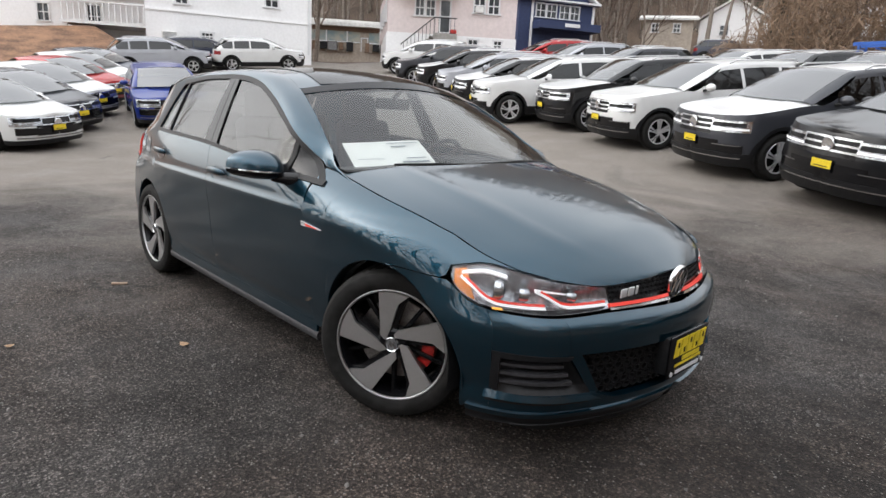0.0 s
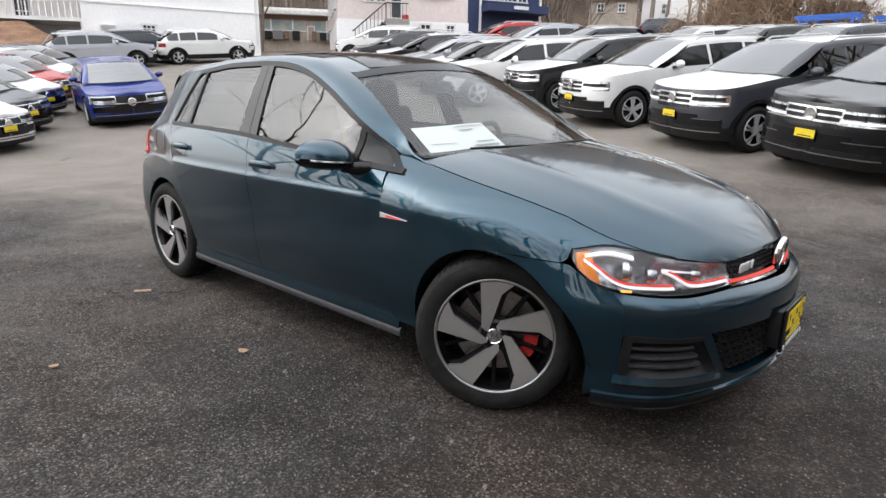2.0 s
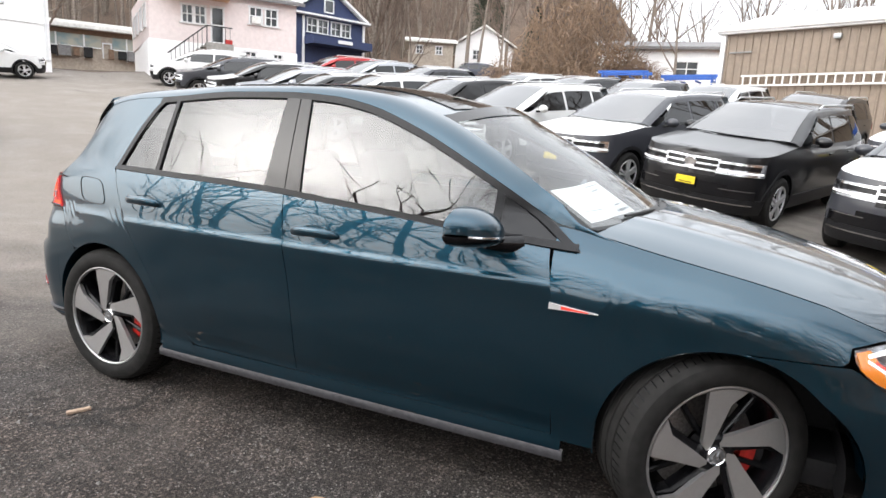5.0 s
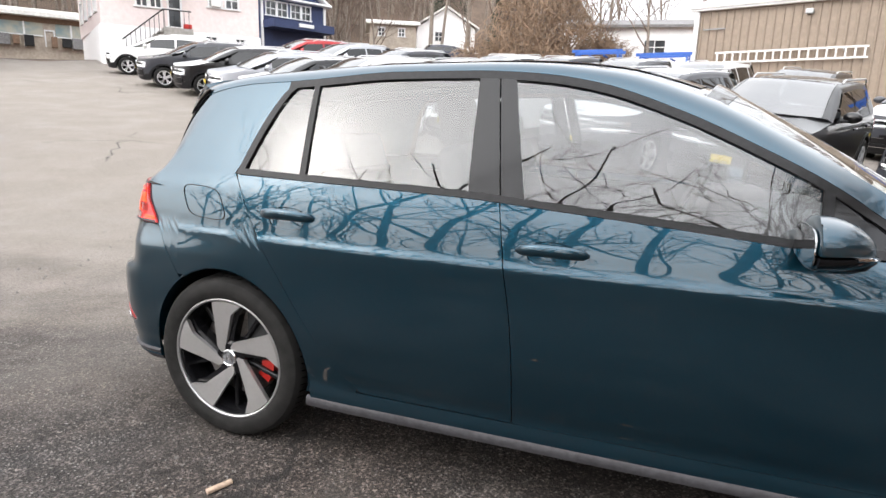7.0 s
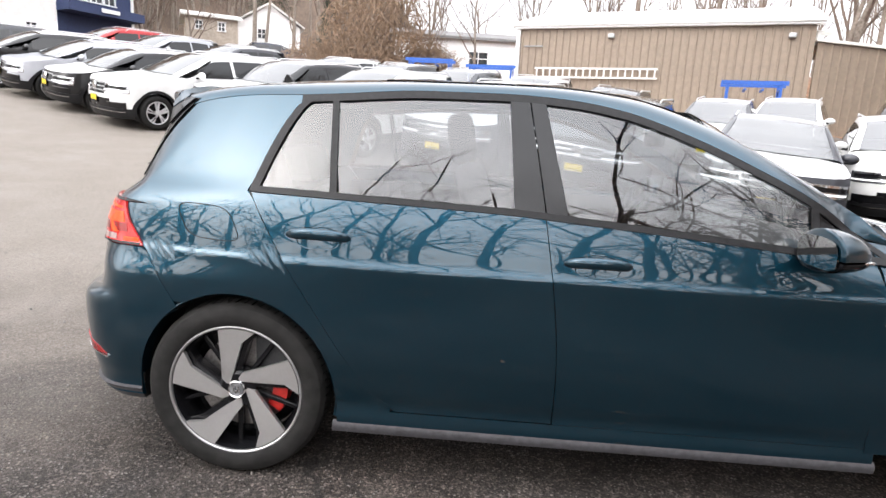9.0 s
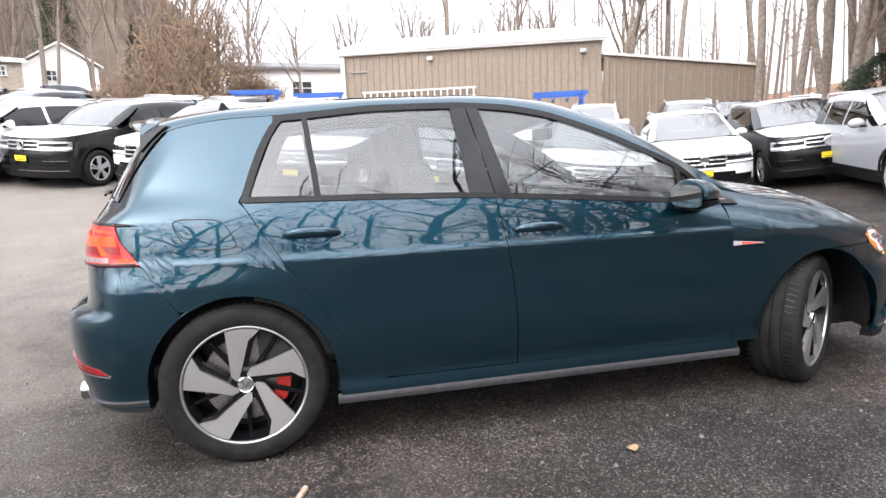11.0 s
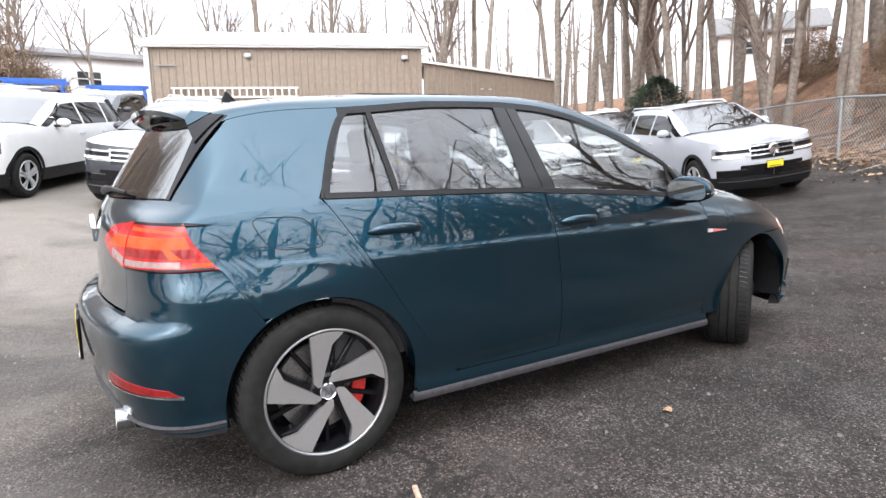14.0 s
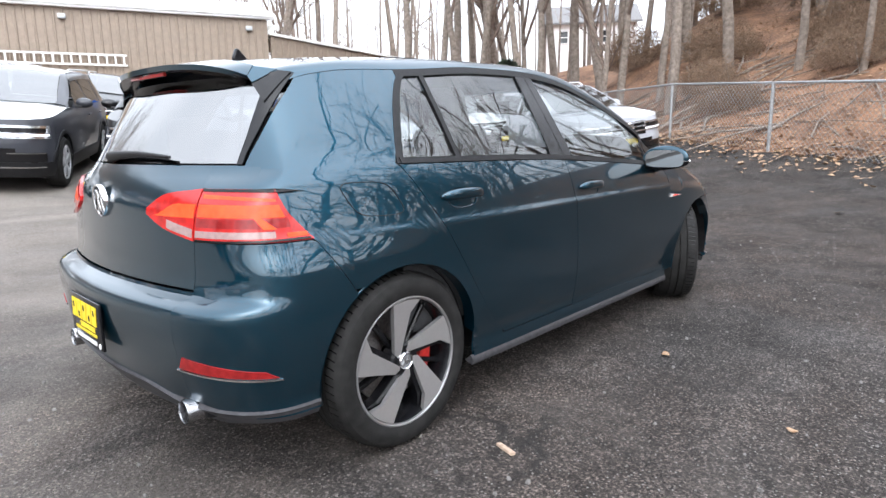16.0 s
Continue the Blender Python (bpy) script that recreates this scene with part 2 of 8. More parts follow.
def sheet(name, fn, nu, nv, material, parent, out=None, lip=0.012, label="", us=None, vs=None):
    """A curved panel from fn(u, v), with edges turned in by lip. out: a point that it faces away from."""
    us = us or [i / nu for i in range(nu + 1)]
    vs = vs or [j / nv for j in range(nv + 1)]
    nu, nv = len(us) - 1, len(vs) - 1
    P = np.array([[fn(u, v) for v in vs] for u in us], float)
    du, dv = np.gradient(P, axis=0), np.gradient(P, axis=1)
    N = np.cross(du, dv)
    N /= np.maximum(np.linalg.norm(N, axis=2, keepdims=True), 1e-9)
    flip = False
    if out is not None:
        c = P.mean(axis=(0, 1)) - np.array(out)
        flip = float((N.mean(axis=(0, 1)) * c).sum()) < 0
        if flip:
            N = -N
    verts = [P[i, j] for i in range(nu + 1) for j in range(nv + 1)]
    w = nv + 1
    faces = [(i * w + j, (i + 1) * w + j, (i + 1) * w + j + 1, i * w + j + 1) for i in range(nu) for j in range(nv)]
    if lip:
        ring = [(i, 0) for i in range(nu)] + [(nu, j) for j in range(nv)] + [(i, nv) for i in range(nu, 0, -1)] + [(0, j) for j in range(nv, 0, -1)]
        base = len(verts)
        verts += [P[i, j] - N[i, j] * lip for i, j in ring]
        k = len(ring)
        for a in range(k):
            b = (a + 1) % k
            faces.append((ring[b][0] * w + ring[b][1], ring[a][0] * w + ring[a][1], base + a, base + b))
    if flip:
        faces = [tuple(reversed(f)) for f in faces]
    return add_mesh(name, verts, faces, material, parent, label=label)


def lathe(name, profile, material, parent, n=48, label="", angle=30, close=False):
    """A turned body: profile of (y, r) about the y axis."""
    prof = list(profile) + ([profile[0]] if close else [])
    verts = [(r * math.sin(2 * math.pi * i / n), y, r * math.cos(2 * math.pi * i / n)) for i in range(n) for y, r in prof]
    k = len(prof)
    faces = [(i * k + j, i * k + j + 1, ((i + 1) % n) * k + j + 1, ((i + 1) % n) * k + j) for i in range(n) for j in range(k - 1)]
    return add_mesh(name, verts, faces, material, parent, angle=angle, label=label)


def box_bm(size, at=(0, 0, 0), bevel=0.0, seg=2, turn=None):
    bm = bmesh.new()
    bmesh.ops.create_cube(bm, size=1)
    for v in bm.verts:
        v.co = Vector((v.co.x * size[0], v.co.y * size[1], v.co.z * size[2]))
    if bevel:
        bmesh.ops.bevel(bm, geom=bm.edges[:], offset=bevel, segments=seg, affect="EDGES", profile=0.6)
    m = Matrix.Translation(at) @ (turn or Matrix())
    bmesh.ops.transform(bm, matrix=m, verts=bm.verts)
    return bm


def join_bm(*bms):
    out = bmesh.new()
    for b in bms:
        me = bpy.data.meshes.new("tmp")
        b.to_mesh(me)
        b.free()
        out.from_mesh(me)
        bpy.data.meshes.remove(me)
    return out


def prism_bm(pts, depth, at=None):
    """A flat polygon (x, z) pushed back along +y by depth, front face at y=0."""
    bm = bmesh.new()
    a = [bm.verts.new((x, 0, z)) for x, z in pts]
    b = [bm.verts.new((x, depth, z)) for x, z in pts]
    bm.faces.new(a)
    bm.faces.new(list(reversed(b)))
    n = len(pts)
    for i in range(n):
        bm.faces.new((a[i], b[i], b[(i + 1) % n], a[(i + 1) % n]))
    if at is not None:
        bmesh.ops.transform(bm, matrix=at, verts=bm.verts)
    return bm


def tube(name, pts, radii, material, parent, n=8, label=""):
    """A round bar along points."""
    pts = [Vector(p) for p in pts]
    verts, faces = [], []
    for i, p in enumerate(pts):
        t = (pts[min(i + 1, len(pts) - 1)] - pts[max(i - 1, 0)]).normalized()
        a = t.orthogonal().normalized() if i == 0 else (a - t * a.dot(t)).normalized()
        b = t.cross(a)
        r = radii if isinstance(radii, (int, float)) else radii[i]
        verts += [p + (a * math.cos(2 * math.pi * k / n) + b * math.sin(2 * math.pi * k / n)) * r for k in range(n)]
    for i in range(len(pts) - 1):
        faces += [(i * n + k, i * n + (k + 1) % n, (i + 1) * n + (k + 1) % n, (i + 1) * n + k) for k in range(n)]
    faces += [tuple(reversed(range(n))), tuple(range((len(pts) - 1) * n, len(pts) * n))]
    return add_mesh(name, verts, faces, material, parent, label=label, angle=50)


class Shell:
    """A car's side skin: side(s, z) gives (x, half width). s runs along the flank and bends round the corners to the middle of each end."""

    def __init__(self, hw, rear, front, taper_r, taper_f, xc_r, xc_f, wc_r, wc_f, bow_r, bow_f, shoulder=None):
        self.hw, self.xr, self.xf = hw, rear, front
        self.taper_r, self.taper_f, self.xc = taper_r, taper_f, (xc_r, xc_f)
        self.wc, self.bow, self.shoulder = (wc_r, wc_f), (bow_r, bow_f), shoulder
        self.mid, self.turn = 1.3, 0.42

    def flank(self, x, z):
        w = self.hw(z)
        x0, span, k = self.taper_r
        if x < x0:
            w -= k(z) * ((x0 - x) / span) ** 2
        x0, span, k = self.taper_f
        if x > x0:
            w -= k(z) * ((x - x0) / span) ** 2.2
        if self.shoulder:
            w = self.shoulder(x, z, w)
        return w

    def end(self, k, z, w):
        if k == 0:
            return self.xr(z) + self.bow[0](z) * (w / 0.6) ** 2
        return self.xf(z) - self.bow[1](z) * (w / 0.6) ** 2

    def side(self, s, z):
        for k, sg in ((0, -1), (1, 1)):
            xc, wc = self.xc[k], self.wc[k]
            d = (s - xc) * sg
            if d <= 0:
                continue
            L = self.turn
            if d >= L:
                w = max(0.0, wc - (d - L))
                return self.end(k, z, w), w
            p0 = Vector((xc, self.flank(xc, z)))
            t0 = Vector((xc, self.flank(xc, z))) - Vector((xc - sg * 0.02, self.flank(xc - sg * 0.02, z)))
            p2 = Vector((self.end(k, z, wc), wc))
            t2 = p2 - Vector((self.end(k, z, wc - 0.02), wc - 0.02))
            det = t0.x * t2.y - t0.y * t2.x
            a = ((p2.x - p0.x) * t2.y - (p2.y - p0.y) * t2.x) / det if abs(det) > 1e-9 else 0
            p1 = p0 + t0 * max(0.0, a)
            u = d / L
            q = p0 * (1 - u) ** 2 + p1 * 2 * u * (1 - u) + p2 * u * u
            return q.x, q.y
        return s, self.flank(s, z)

    def at(self, s, z, sg=-1, off=0.0):
        x, w = self.side(s, z)
        p = Vector((x, sg * w, z))
        if off:
            e = 0.004
            x1, w1 = self.side(s + e, z)
            x2, w2 = self.side(s, z + e)
            a, b = Vector((x1, sg * w1, z)) - p, Vector((x2, sg * w2, z + e)) - p
            n = b.cross(a) if sg < 0 else a.cross(b)
            n = -n if n.dot(Vector((0, sg, 0)) + Vector((1 if s > 2 else -1 if s < 0 else 0, 0, 0)) * 0.7) < 0 else n
            p = p + n.normalized() * off
        return p

    def patch(self, name, sL, sR, lo, hi, material, parent, nu=20, nv=10, sg=-1, off=0.0, lip=0.012, label="", us=None, vs=None, warp=None):
        """A panel between the edges sL(v), sR(v) and the heights lo(s), hi(s)."""
        f = lambda q: q if callable(q) else (lambda t: q)
        sL, sR, lo, hi = f(sL), f(sR), f(lo), f(hi)

        def fn(u, v):
            s = lerp(sL(v), sR(v), u)
            z = lerp(lo(s), hi(s), v)
            o = off(u, v) if callable(off) else off
            p = self.at(s, z, sg, o)
            return warp(p, s, z) if warp else p
        c = fn(0.5, 0.5)
        return sheet(name, fn, nu, nv, material, parent, out=(self.mid + (c.x - self.mid) * 0.55, 0, 0.6), lip=lip, label=label, us=us, vs=vs)

# ---- ground ----
FENCE_A, FENCE_N = Vector((13.2, 3.75)), Vector((0.835, -0.550))


def soft(q, k):
    return k * math.log1p(math.exp(max(-40, min(40, q / k))))


def beyond_fence(x, y):
    return (Vector((x, y)) - FENCE_A).dot(FENCE_N)


def ground_z(x, y):
    a, b = 0.085 * -x + 0.12 * y - 0.78, 0.13 * (x - 6.5)
    a += step(2.0, 5.5, y) * max(0, min(0.5, 0.34 + 0.055 * x))
    q = beyond_fence(x, y)
    bank = 0.46 * soft(q - 0.8, 0.5) * lerp(1.0, 0.45, step(5, 20, y)) * step(-22, -10, y) if q > -3 else 0
    return soft(min(a, 7), 0.09) * step(-4, 3, y + max(0, -x) * 0.4) + soft(min(b, 0.9), 0.05) + min(bank, 9) + 1.5 * step(2, 8, q) * step(4, 9, y) * (1 - 0.5 * step(16, 24, y)) * step(-22, -10, y) + 1.4 * step(13.5, 20, y) * step(17, 23, x) + 0.50 * soft(min(60, -0.75 * x + 0.66 * y - 50), 2) + 1.7 * step(37.5, 40.5, y) * step(-24, -16, x) + 1.9 * step(-25.2, -28.2, x) * step(8.8, 6.6, y) * (1 - 0.5 * step(-30, -34, x)) + 0.34 * soft(min(60, 0.98 * y - 0.2 * x - 60), 3) * step(-8, -22, x)


def kind_of_ground(x, y):
    wob = 0.5 * noise.noise(Vector((x * 0.35, y * 0.35, 0)))
    if beyond_fence(x, y) > 0.1 + wob or (y > 27.2 - 0.39 * x + wob and x > 1.0):
        return 1
    d = -0.75 * x + 0.66 * y
    if d > 31 + wob * 3 or (x < -22.5 + wob and y < 8.2 + wob) or y < -16 + 4 * wob:
        return 2 if d > 31 or y < -12 else 1
    return 0


def lot_axis(a, b, f0, f1, fine, coarse):
    return sorted({lerp(a, b, i / coarse) for i in range(coarse + 1)} | {lerp(f0, f1, i / fine) for i in range(fine + 1)})


def ground_mat():
    """Worn asphalt: dark tarry stretches, brown grit, pale dusty drifts, stone flecks and cracks."""
    m = bpy.data.materials.new("worn_asphalt")
    m.use_nodes = True
    n, l = m.node_tree.nodes, m.node_tree.links
    p = n["Principled BSDF"]
    p.inputs["Specular IOR Level"].default_value = 0.35
    co = n.new("ShaderNodeTexCoord")

    def nz(scale, detail=5, rough=0.55, dist=0.0):
        t = n.new("ShaderNodeTexNoise")
        t.inputs["Scale"].default_value, t.inputs["Detail"].default_value = scale, detail
        t.inputs["Roughness"].default_value, t.inputs["Distortion"].default_value = rough, dist
        l.new(co.outputs["Object"], t.inputs["Vector"])
        return t.outputs["Fac"]

    def ramp(src, *stops):
        r = n.new("ShaderNodeValToRGB")
        while len(r.color_ramp.elements) < len(stops):
            r.color_ramp.elements.new(0.5)
        for e, (pos, c) in zip(r.color_ramp.elements, stops):
            e.position, e.color = pos, (*c, 1)
        l.new(src, r.inputs["Fac"])
        return r.outputs[0]

    def mix(a, b, f, mode="MIX"):
        x = n.new("ShaderNodeMix")
        x.data_type, x.blend_type = "RGBA", mode
        for s, v in ((x.inputs["Factor"], f), (x.inputs["A"], a), (x.inputs["B"], b)):
            if isinstance(v, (int, float)):
                s.default_value = v
            else:
                l.new(v, s)
        return x.outputs["Result"]
    tar = ramp(nz(95, 4, 0.85), (0.42, (0.010, 0.009, 0.0085)), (0.60, (0.103, 0.094, 0.087)))
    grit = ramp(nz(80, 4, 0.85), (0.42, (0.018, 0.0145, 0.0125)), (0.60, (0.125, 0.104, 0.090)))
    dust = ramp(nz(60, 6, 0.8), (0.36, (0.175, 0.152, 0.130)), (0.66, (0.36, 0.322, 0.284)))
    c = mix(tar, grit, ramp(nz(0.55, 5, 0.6, 0.8), (0.42, (0, 0, 0)), (0.62, (1, 1, 1))))
    # dustier towards the lane behind
    sep = n.new("ShaderNodeSeparateXYZ")
    l.new(co.outputs["Object"], sep.inputs[0])

    def mad(a, k, b):
        x = n.new("ShaderNodeMath")
        x.operation = "MULTIPLY_ADD"
        l.new(a, x.inputs[0])
        x.inputs[1].default_value = k
        if isinstance(b, (int, float)):
            x.inputs[2].default_value = b
        else:
            l.new(b, x.inputs[2])
        return x.outputs[0]
    far = mad(sep.outputs["Y"], 0.085, mad(sep.outputs["X"], -0.10, mad(nz(0.45, 5, 0.6, 1.0), 1.5, -0.66)))
    c = mix(c, ramp(nz(2.4, 7, 0.7, 0.7), (0.30, (0.49, 0.475, 0.47)), (0.50, (0.94, 0.94, 0.96)), (0.70, (1.35, 1.35, 1.36))), 1.0, "MULTIPLY")
    # darker, browner stretch by the front of the row
    brown_stretch = mad(sep.outputs["X"], 0.45, mad(sep.outputs["Y"], -0.10, mad(nz(0.8, 5, 0.6, 1.0), 1.5, -2.02)))
    c = mix(c, mix(c, ramp(nz(9, 5), (0.3, (0.50, 0.46, 0.43)), (0.7, (0.78, 0.73, 0.69))), 1.0, "MULTIPLY"), ramp(brown_stretch, (0.0, (0, 0, 0)), (0.5, (1, 1, 1))))
    # scuffs, damp spots and patched areas a hand across
    c = mix(c, ramp(nz(13, 5, 0.65, 0.4), (0.32, (0.62, 0.60, 0.59)), (0.50, (1.0, 1.0, 1.0)), (0.68, (1.28, 1.27, 1.26))), 1.0, "MULTIPLY")
    # crushed stone in the surface
    v2 = n.new("ShaderNodeTexVoronoi")
    v2.inputs["Scale"].default_value = 120
    l.new(co.outputs["Object"], v2.inputs["Vector"])
    c = mix(c, ramp(v2.outputs["Color"], (0.15, (0.45, 0.44, 0.43)), (0.60, (0.90, 0.89, 0.89)), (0.92, (2.7, 2.68, 2.66))), 1.0, "MULTIPLY")
    # stone flecks
    vor = n.new("ShaderNodeTexVoronoi")
    vor.inputs["Scale"].default_value = 58
    l.new(co.outputs["Object"], vor.inputs["Vector"])
    speck = ramp(vor.outputs["Distance"], (0.12, (1, 1, 1)), (0.26, (0, 0, 0)))
    pick = ramp(vor.outputs["Color"], (0.54, (0, 0, 0)), (0.62, (1, 1, 1)))
    c = mix(c, ramp(vor.outputs["Color"], (0.3, (0.10, 0.095, 0.09)), (0.9, (0.34, 0.33, 0.31))), mix(speck, pick, 1.0, "MULTIPLY"))
    # wide arcs worn by turning tyres
    dv, ln_, cb = n.new("ShaderNodeVectorMath"), n.new("ShaderNodeVectorMath"), n.new("ShaderNodeCombineXYZ")
    dv.operation, ln_.operation = "SUBTRACT", "LENGTH"
    dv.inputs[1].default_value = (1.0, -9.5, 0.0)
    l.new(co.outputs["Object"], dv.inputs[0])
    l.new(dv.outputs[0], ln_.inputs[0])
    l.new(mad(nz(0.9, 4), 1.6, mad(ln_.outputs["Value"], 1.5, 0.0)), cb.inputs[0])
    l.new(mad(sep.outputs["X"], 0.30, 0.0), cb.inputs[1])
    arc = n.new("ShaderNodeTexNoise")
    arc.inputs["Scale"].default_value, arc.inputs["Detail"].default_value = 1.0, 5
    l.new(cb.outputs[0], arc.inputs["Vector"])
    c = mix(c, ramp(arc.outputs["Fac"], (0.34, (0.74, 0.71, 0.68)), (0.50, (1.0, 0.99, 0.98)), (0.66, (1.14, 1.12, 1.10))), 1.0, "MULTIPLY")
    c = mix(c, mix(c, dust, 0.80), ramp(far, (0.05, (0, 0, 0)), (0.62, (1, 1, 1))))
    # cracks
    vc = n.new("ShaderNodeTexVoronoi")
    vc.feature = "DISTANCE_TO_EDGE"
    vc.inputs["Scale"].default_value = 0.33
    wv = n.new("ShaderNodeVectorMath")
    wn = n.new("ShaderNodeTexNoise")
    wn.inputs["Scale"].default_value, wn.inputs["Detail"].default_value = 1.6, 6
    l.new(co.outputs["Object"], wn.inputs["Vector"])
    wv.operation = "ADD"
    l.new(co.outputs["Object"], wv.inputs[0])
    l.new(wn.outputs["Color"], wv.inputs[1])
    l.new(wv.outputs[0], vc.inputs["Vector"])
    crack = mix(ramp(vc.outputs["Distance"], (0.002, (1, 1, 1)), (0.007, (0, 0, 0))), ramp(nz(0.3, 2), (0.62, (0, 0, 0)), (0.68, (1, 1, 1))), 1.0, "MULTIPLY")
    c = mix(c, ramp(nz(3), (0.0, (0.012, 0.011, 0.010)), (1.0, (0.018, 0.016, 0.015))), crack)
    l.new(c, p.inputs["Base Color"])
    l.new(ramp(nz(1.3, 4), (0.35, (0.62, 0.62, 0.62)), (0.65, (0.95, 0.95, 0.95))), p.inputs["Roughness"])
    bp, bp2 = n.new("ShaderNodeBump"), n.new("ShaderNodeBump")
    bp.inputs["Strength"].default_value, bp.inputs["Distance"].default_value = 0.9, 0.012
    l.new(nz(110, 6, 0.7), bp.inputs["Height"])
    bp2.inputs["Strength"].default_value, bp2.inputs["Distance"].default_value = 0.5, 0.06
    l.new(nz(4.5, 5), bp2.inputs["Height"])
    bp3 = n.new("ShaderNodeBump")
    bp3.inputs["Strength"].default_value, bp3.inputs["Distance"].default_value = 0.8, 0.010
    l.new(ramp(vor.outputs["Distance"], (0.05, (1, 1, 1)), (0.45, (0, 0, 0))), bp3.inputs["Height"])
    l.new(bp2.outputs[0], bp3.inputs["Normal"])
    l.new(bp3.outputs[0], bp.inputs["Normal"])
    l.new(bp.outputs[0], p.inputs["Normal"])
    return m


M["asphalt"] = ground_mat()
M["litter"] = mat("leaf_litter", (0.085, 0.042, 0.022), 0.95, var=0.5, scale=14, bump=0.8, bscale=30, base2=(0.27, 0.145, 0.080), big=1.1, bigscale=1.3)
M["dry_grass"] = mat("dry_winter_grass", (0.060, 0.042, 0.031), 0.95, var=0.5, scale=8, bump=0.8, bscale=40, base2=(0.16, 0.112, 0.080), big=0.8, bigscale=0.3)
gx, gy = lot_axis(-220, 220, -14, 20, 110, 56), lot_axis(-220, 220, -8, 20, 96, 56)
cl = lambda t: max(-95, min(95, t))
gv = [(x, y, ground_z(cl(x), cl(y)) + (0.012 * noise.noise(Vector((x * 0.9, y * 0.9, 3))) if -14 < x < 20 and abs(x - 1.3) > 2.6 else 0)) for x in gx for y in gy]
ny = len(gy)
gf = [(i * ny + j, (i + 1) * ny + j, (i + 1) * ny + j + 1, i * ny + j + 1) for i in range(len(gx) - 1) for j in range(ny - 1)]
GROUND = add_mesh("ground", gv, gf, [M["asphalt"], M["litter"], M["dry_grass"]], angle=80)
for poly, f in zip(GROUND.data.polygons, gf):
    a, c = gv[f[0]], gv[f[2]]
    poly.material_index = kind_of_ground((a[0] + c[0]) / 2, (a[1] + c[1]) / 2)
tagged(GROUND, "dark worn asphalt of a car lot running into leaf-covered banks", "ground", kind="structure")

# ---- the hatchback ----
HERO = new("hatchback_car")
tagged(HERO, "glossy dark teal five-door hatchback with black and silver alloy wheels", "car")
zt = curve((1.9, 0.99), (2.12, 0.965), (2.4, 0.914), (2.7, 0.857), (2.95, 0.792), (3.1, 0.748), (3.3, 0.698), (3.5, 0.668), (3.7, 0.676), (3.9, 0.684))
wl = curve((2.0, 0.765), (2.15, 0.760), (2.5, 0.768), (2.8, 0.742), (3.0, 0.695))


def hero_shoulder(x, z, w):
    if x < 1.75 or z < 0.6:
        return w
    q = min(1.15, max(0, (z - zt(x) + 0.17) / 0.17))
    return w - step(1.75, 2.15, x) * max(0, w - wl(x)) * q ** 2.4


xcr = curve((0.95, -0.40), (1.05, -0.33), (1.3, -0.12), (1.38, -0.06))


class HeroShell(Shell):
    def side(self, s, z):
        self.xc = (xcr(z), 2.88)
        return Shell.side(self, s, z)


SH = HeroShell(
    curve((0.18, 0.845), (0.24, 0.872), (0.30, 0.868), (0.36, 0.880), (0.5, 0.896), (0.70, 0.903), (0.795, 0.908), (0.812, 0.899), (0.86, 0.890), (0.93, 0.8735), (0.985, 0.855), (1.02, 0.8405), (1.1, 0.802), (1.2, 0.751), (1.3, 0.697), (1.38, 0.652)),
    curve((0.22, -0.66), (0.30, -0.70), (0.45, -0.735), (0.575, -0.747), (0.598, -0.742), (0.613, -0.726), (0.634, -0.674), (0.70, -0.66), (0.80, -0.658), (0.90, -0.652), (0.97, -0.632), (1.02, -0.605), (1.1, -0.555), (1.2, -0.49), (1.3, -0.42), (1.38, -0.36)),
    curve((0.18, 3.41), (0.24, 3.45), (0.4, 3.466), (0.5, 3.470), (0.555, 3.458), (0.58, 3.418), (0.62, 3.394), (0.68, 3.372), (0.72, 3.336), (0.80, 3.22), (0.97, 2.95)),
    (0.6, 0.82, curve((0.3, 0.030), (0.7, 0.045), (0.8, 0.068), (0.95, 0.07), (1.05, 0.09))),
    (2.2, 0.7, curve((0.3, 0.045), (0.5, 0.05), (0.7, 0.075), (0.9, 0.09))),
    -0.40, 2.88, 0.56, 0.58,
    curve((0.5, 0.07), (0.8, 0.08), (0.95, 0.11), (1.02, 0.16), (1.3, 0.13)), curve((0.3, 0.15), (0.8, 0.16)), hero_shoulder)
MID = 3.88
RMID = -1.38
ZW, RA, XF = 0.318, 0.352, 2.625
bottom = curve((-0.8, 0.30), (-0.36, 0.235), (2.2, 0.235), (3.0, 0.205), (3.4, 0.20), (3.9, 0.20))


def arch(lo, xc, r=RA):
    f = lo if callable(lo) else (lambda s: lo)
    return lambda s: max(f(s), ZW + math.sqrt(r * r - (s - xc) ** 2)) if abs(s - xc) < r else f(s)


def spread(a, b, n, *marks, r=RA):
    """Steps from a to b that crowd where an arch begins and ends."""
    xs = {a, b} | {lerp(a, b, i / n) for i in range(n + 1)}
    for c in marks:
        for k in range(25):
            xs.add(c - r * math.cos(math.pi * k / 24))
        for e in (-r - 0.003, r + 0.003):
            xs.add(c + e)
    return [(x - a) / (b - a) for x in sorted(xs) if min(a, b) <= x <= max(a, b)]


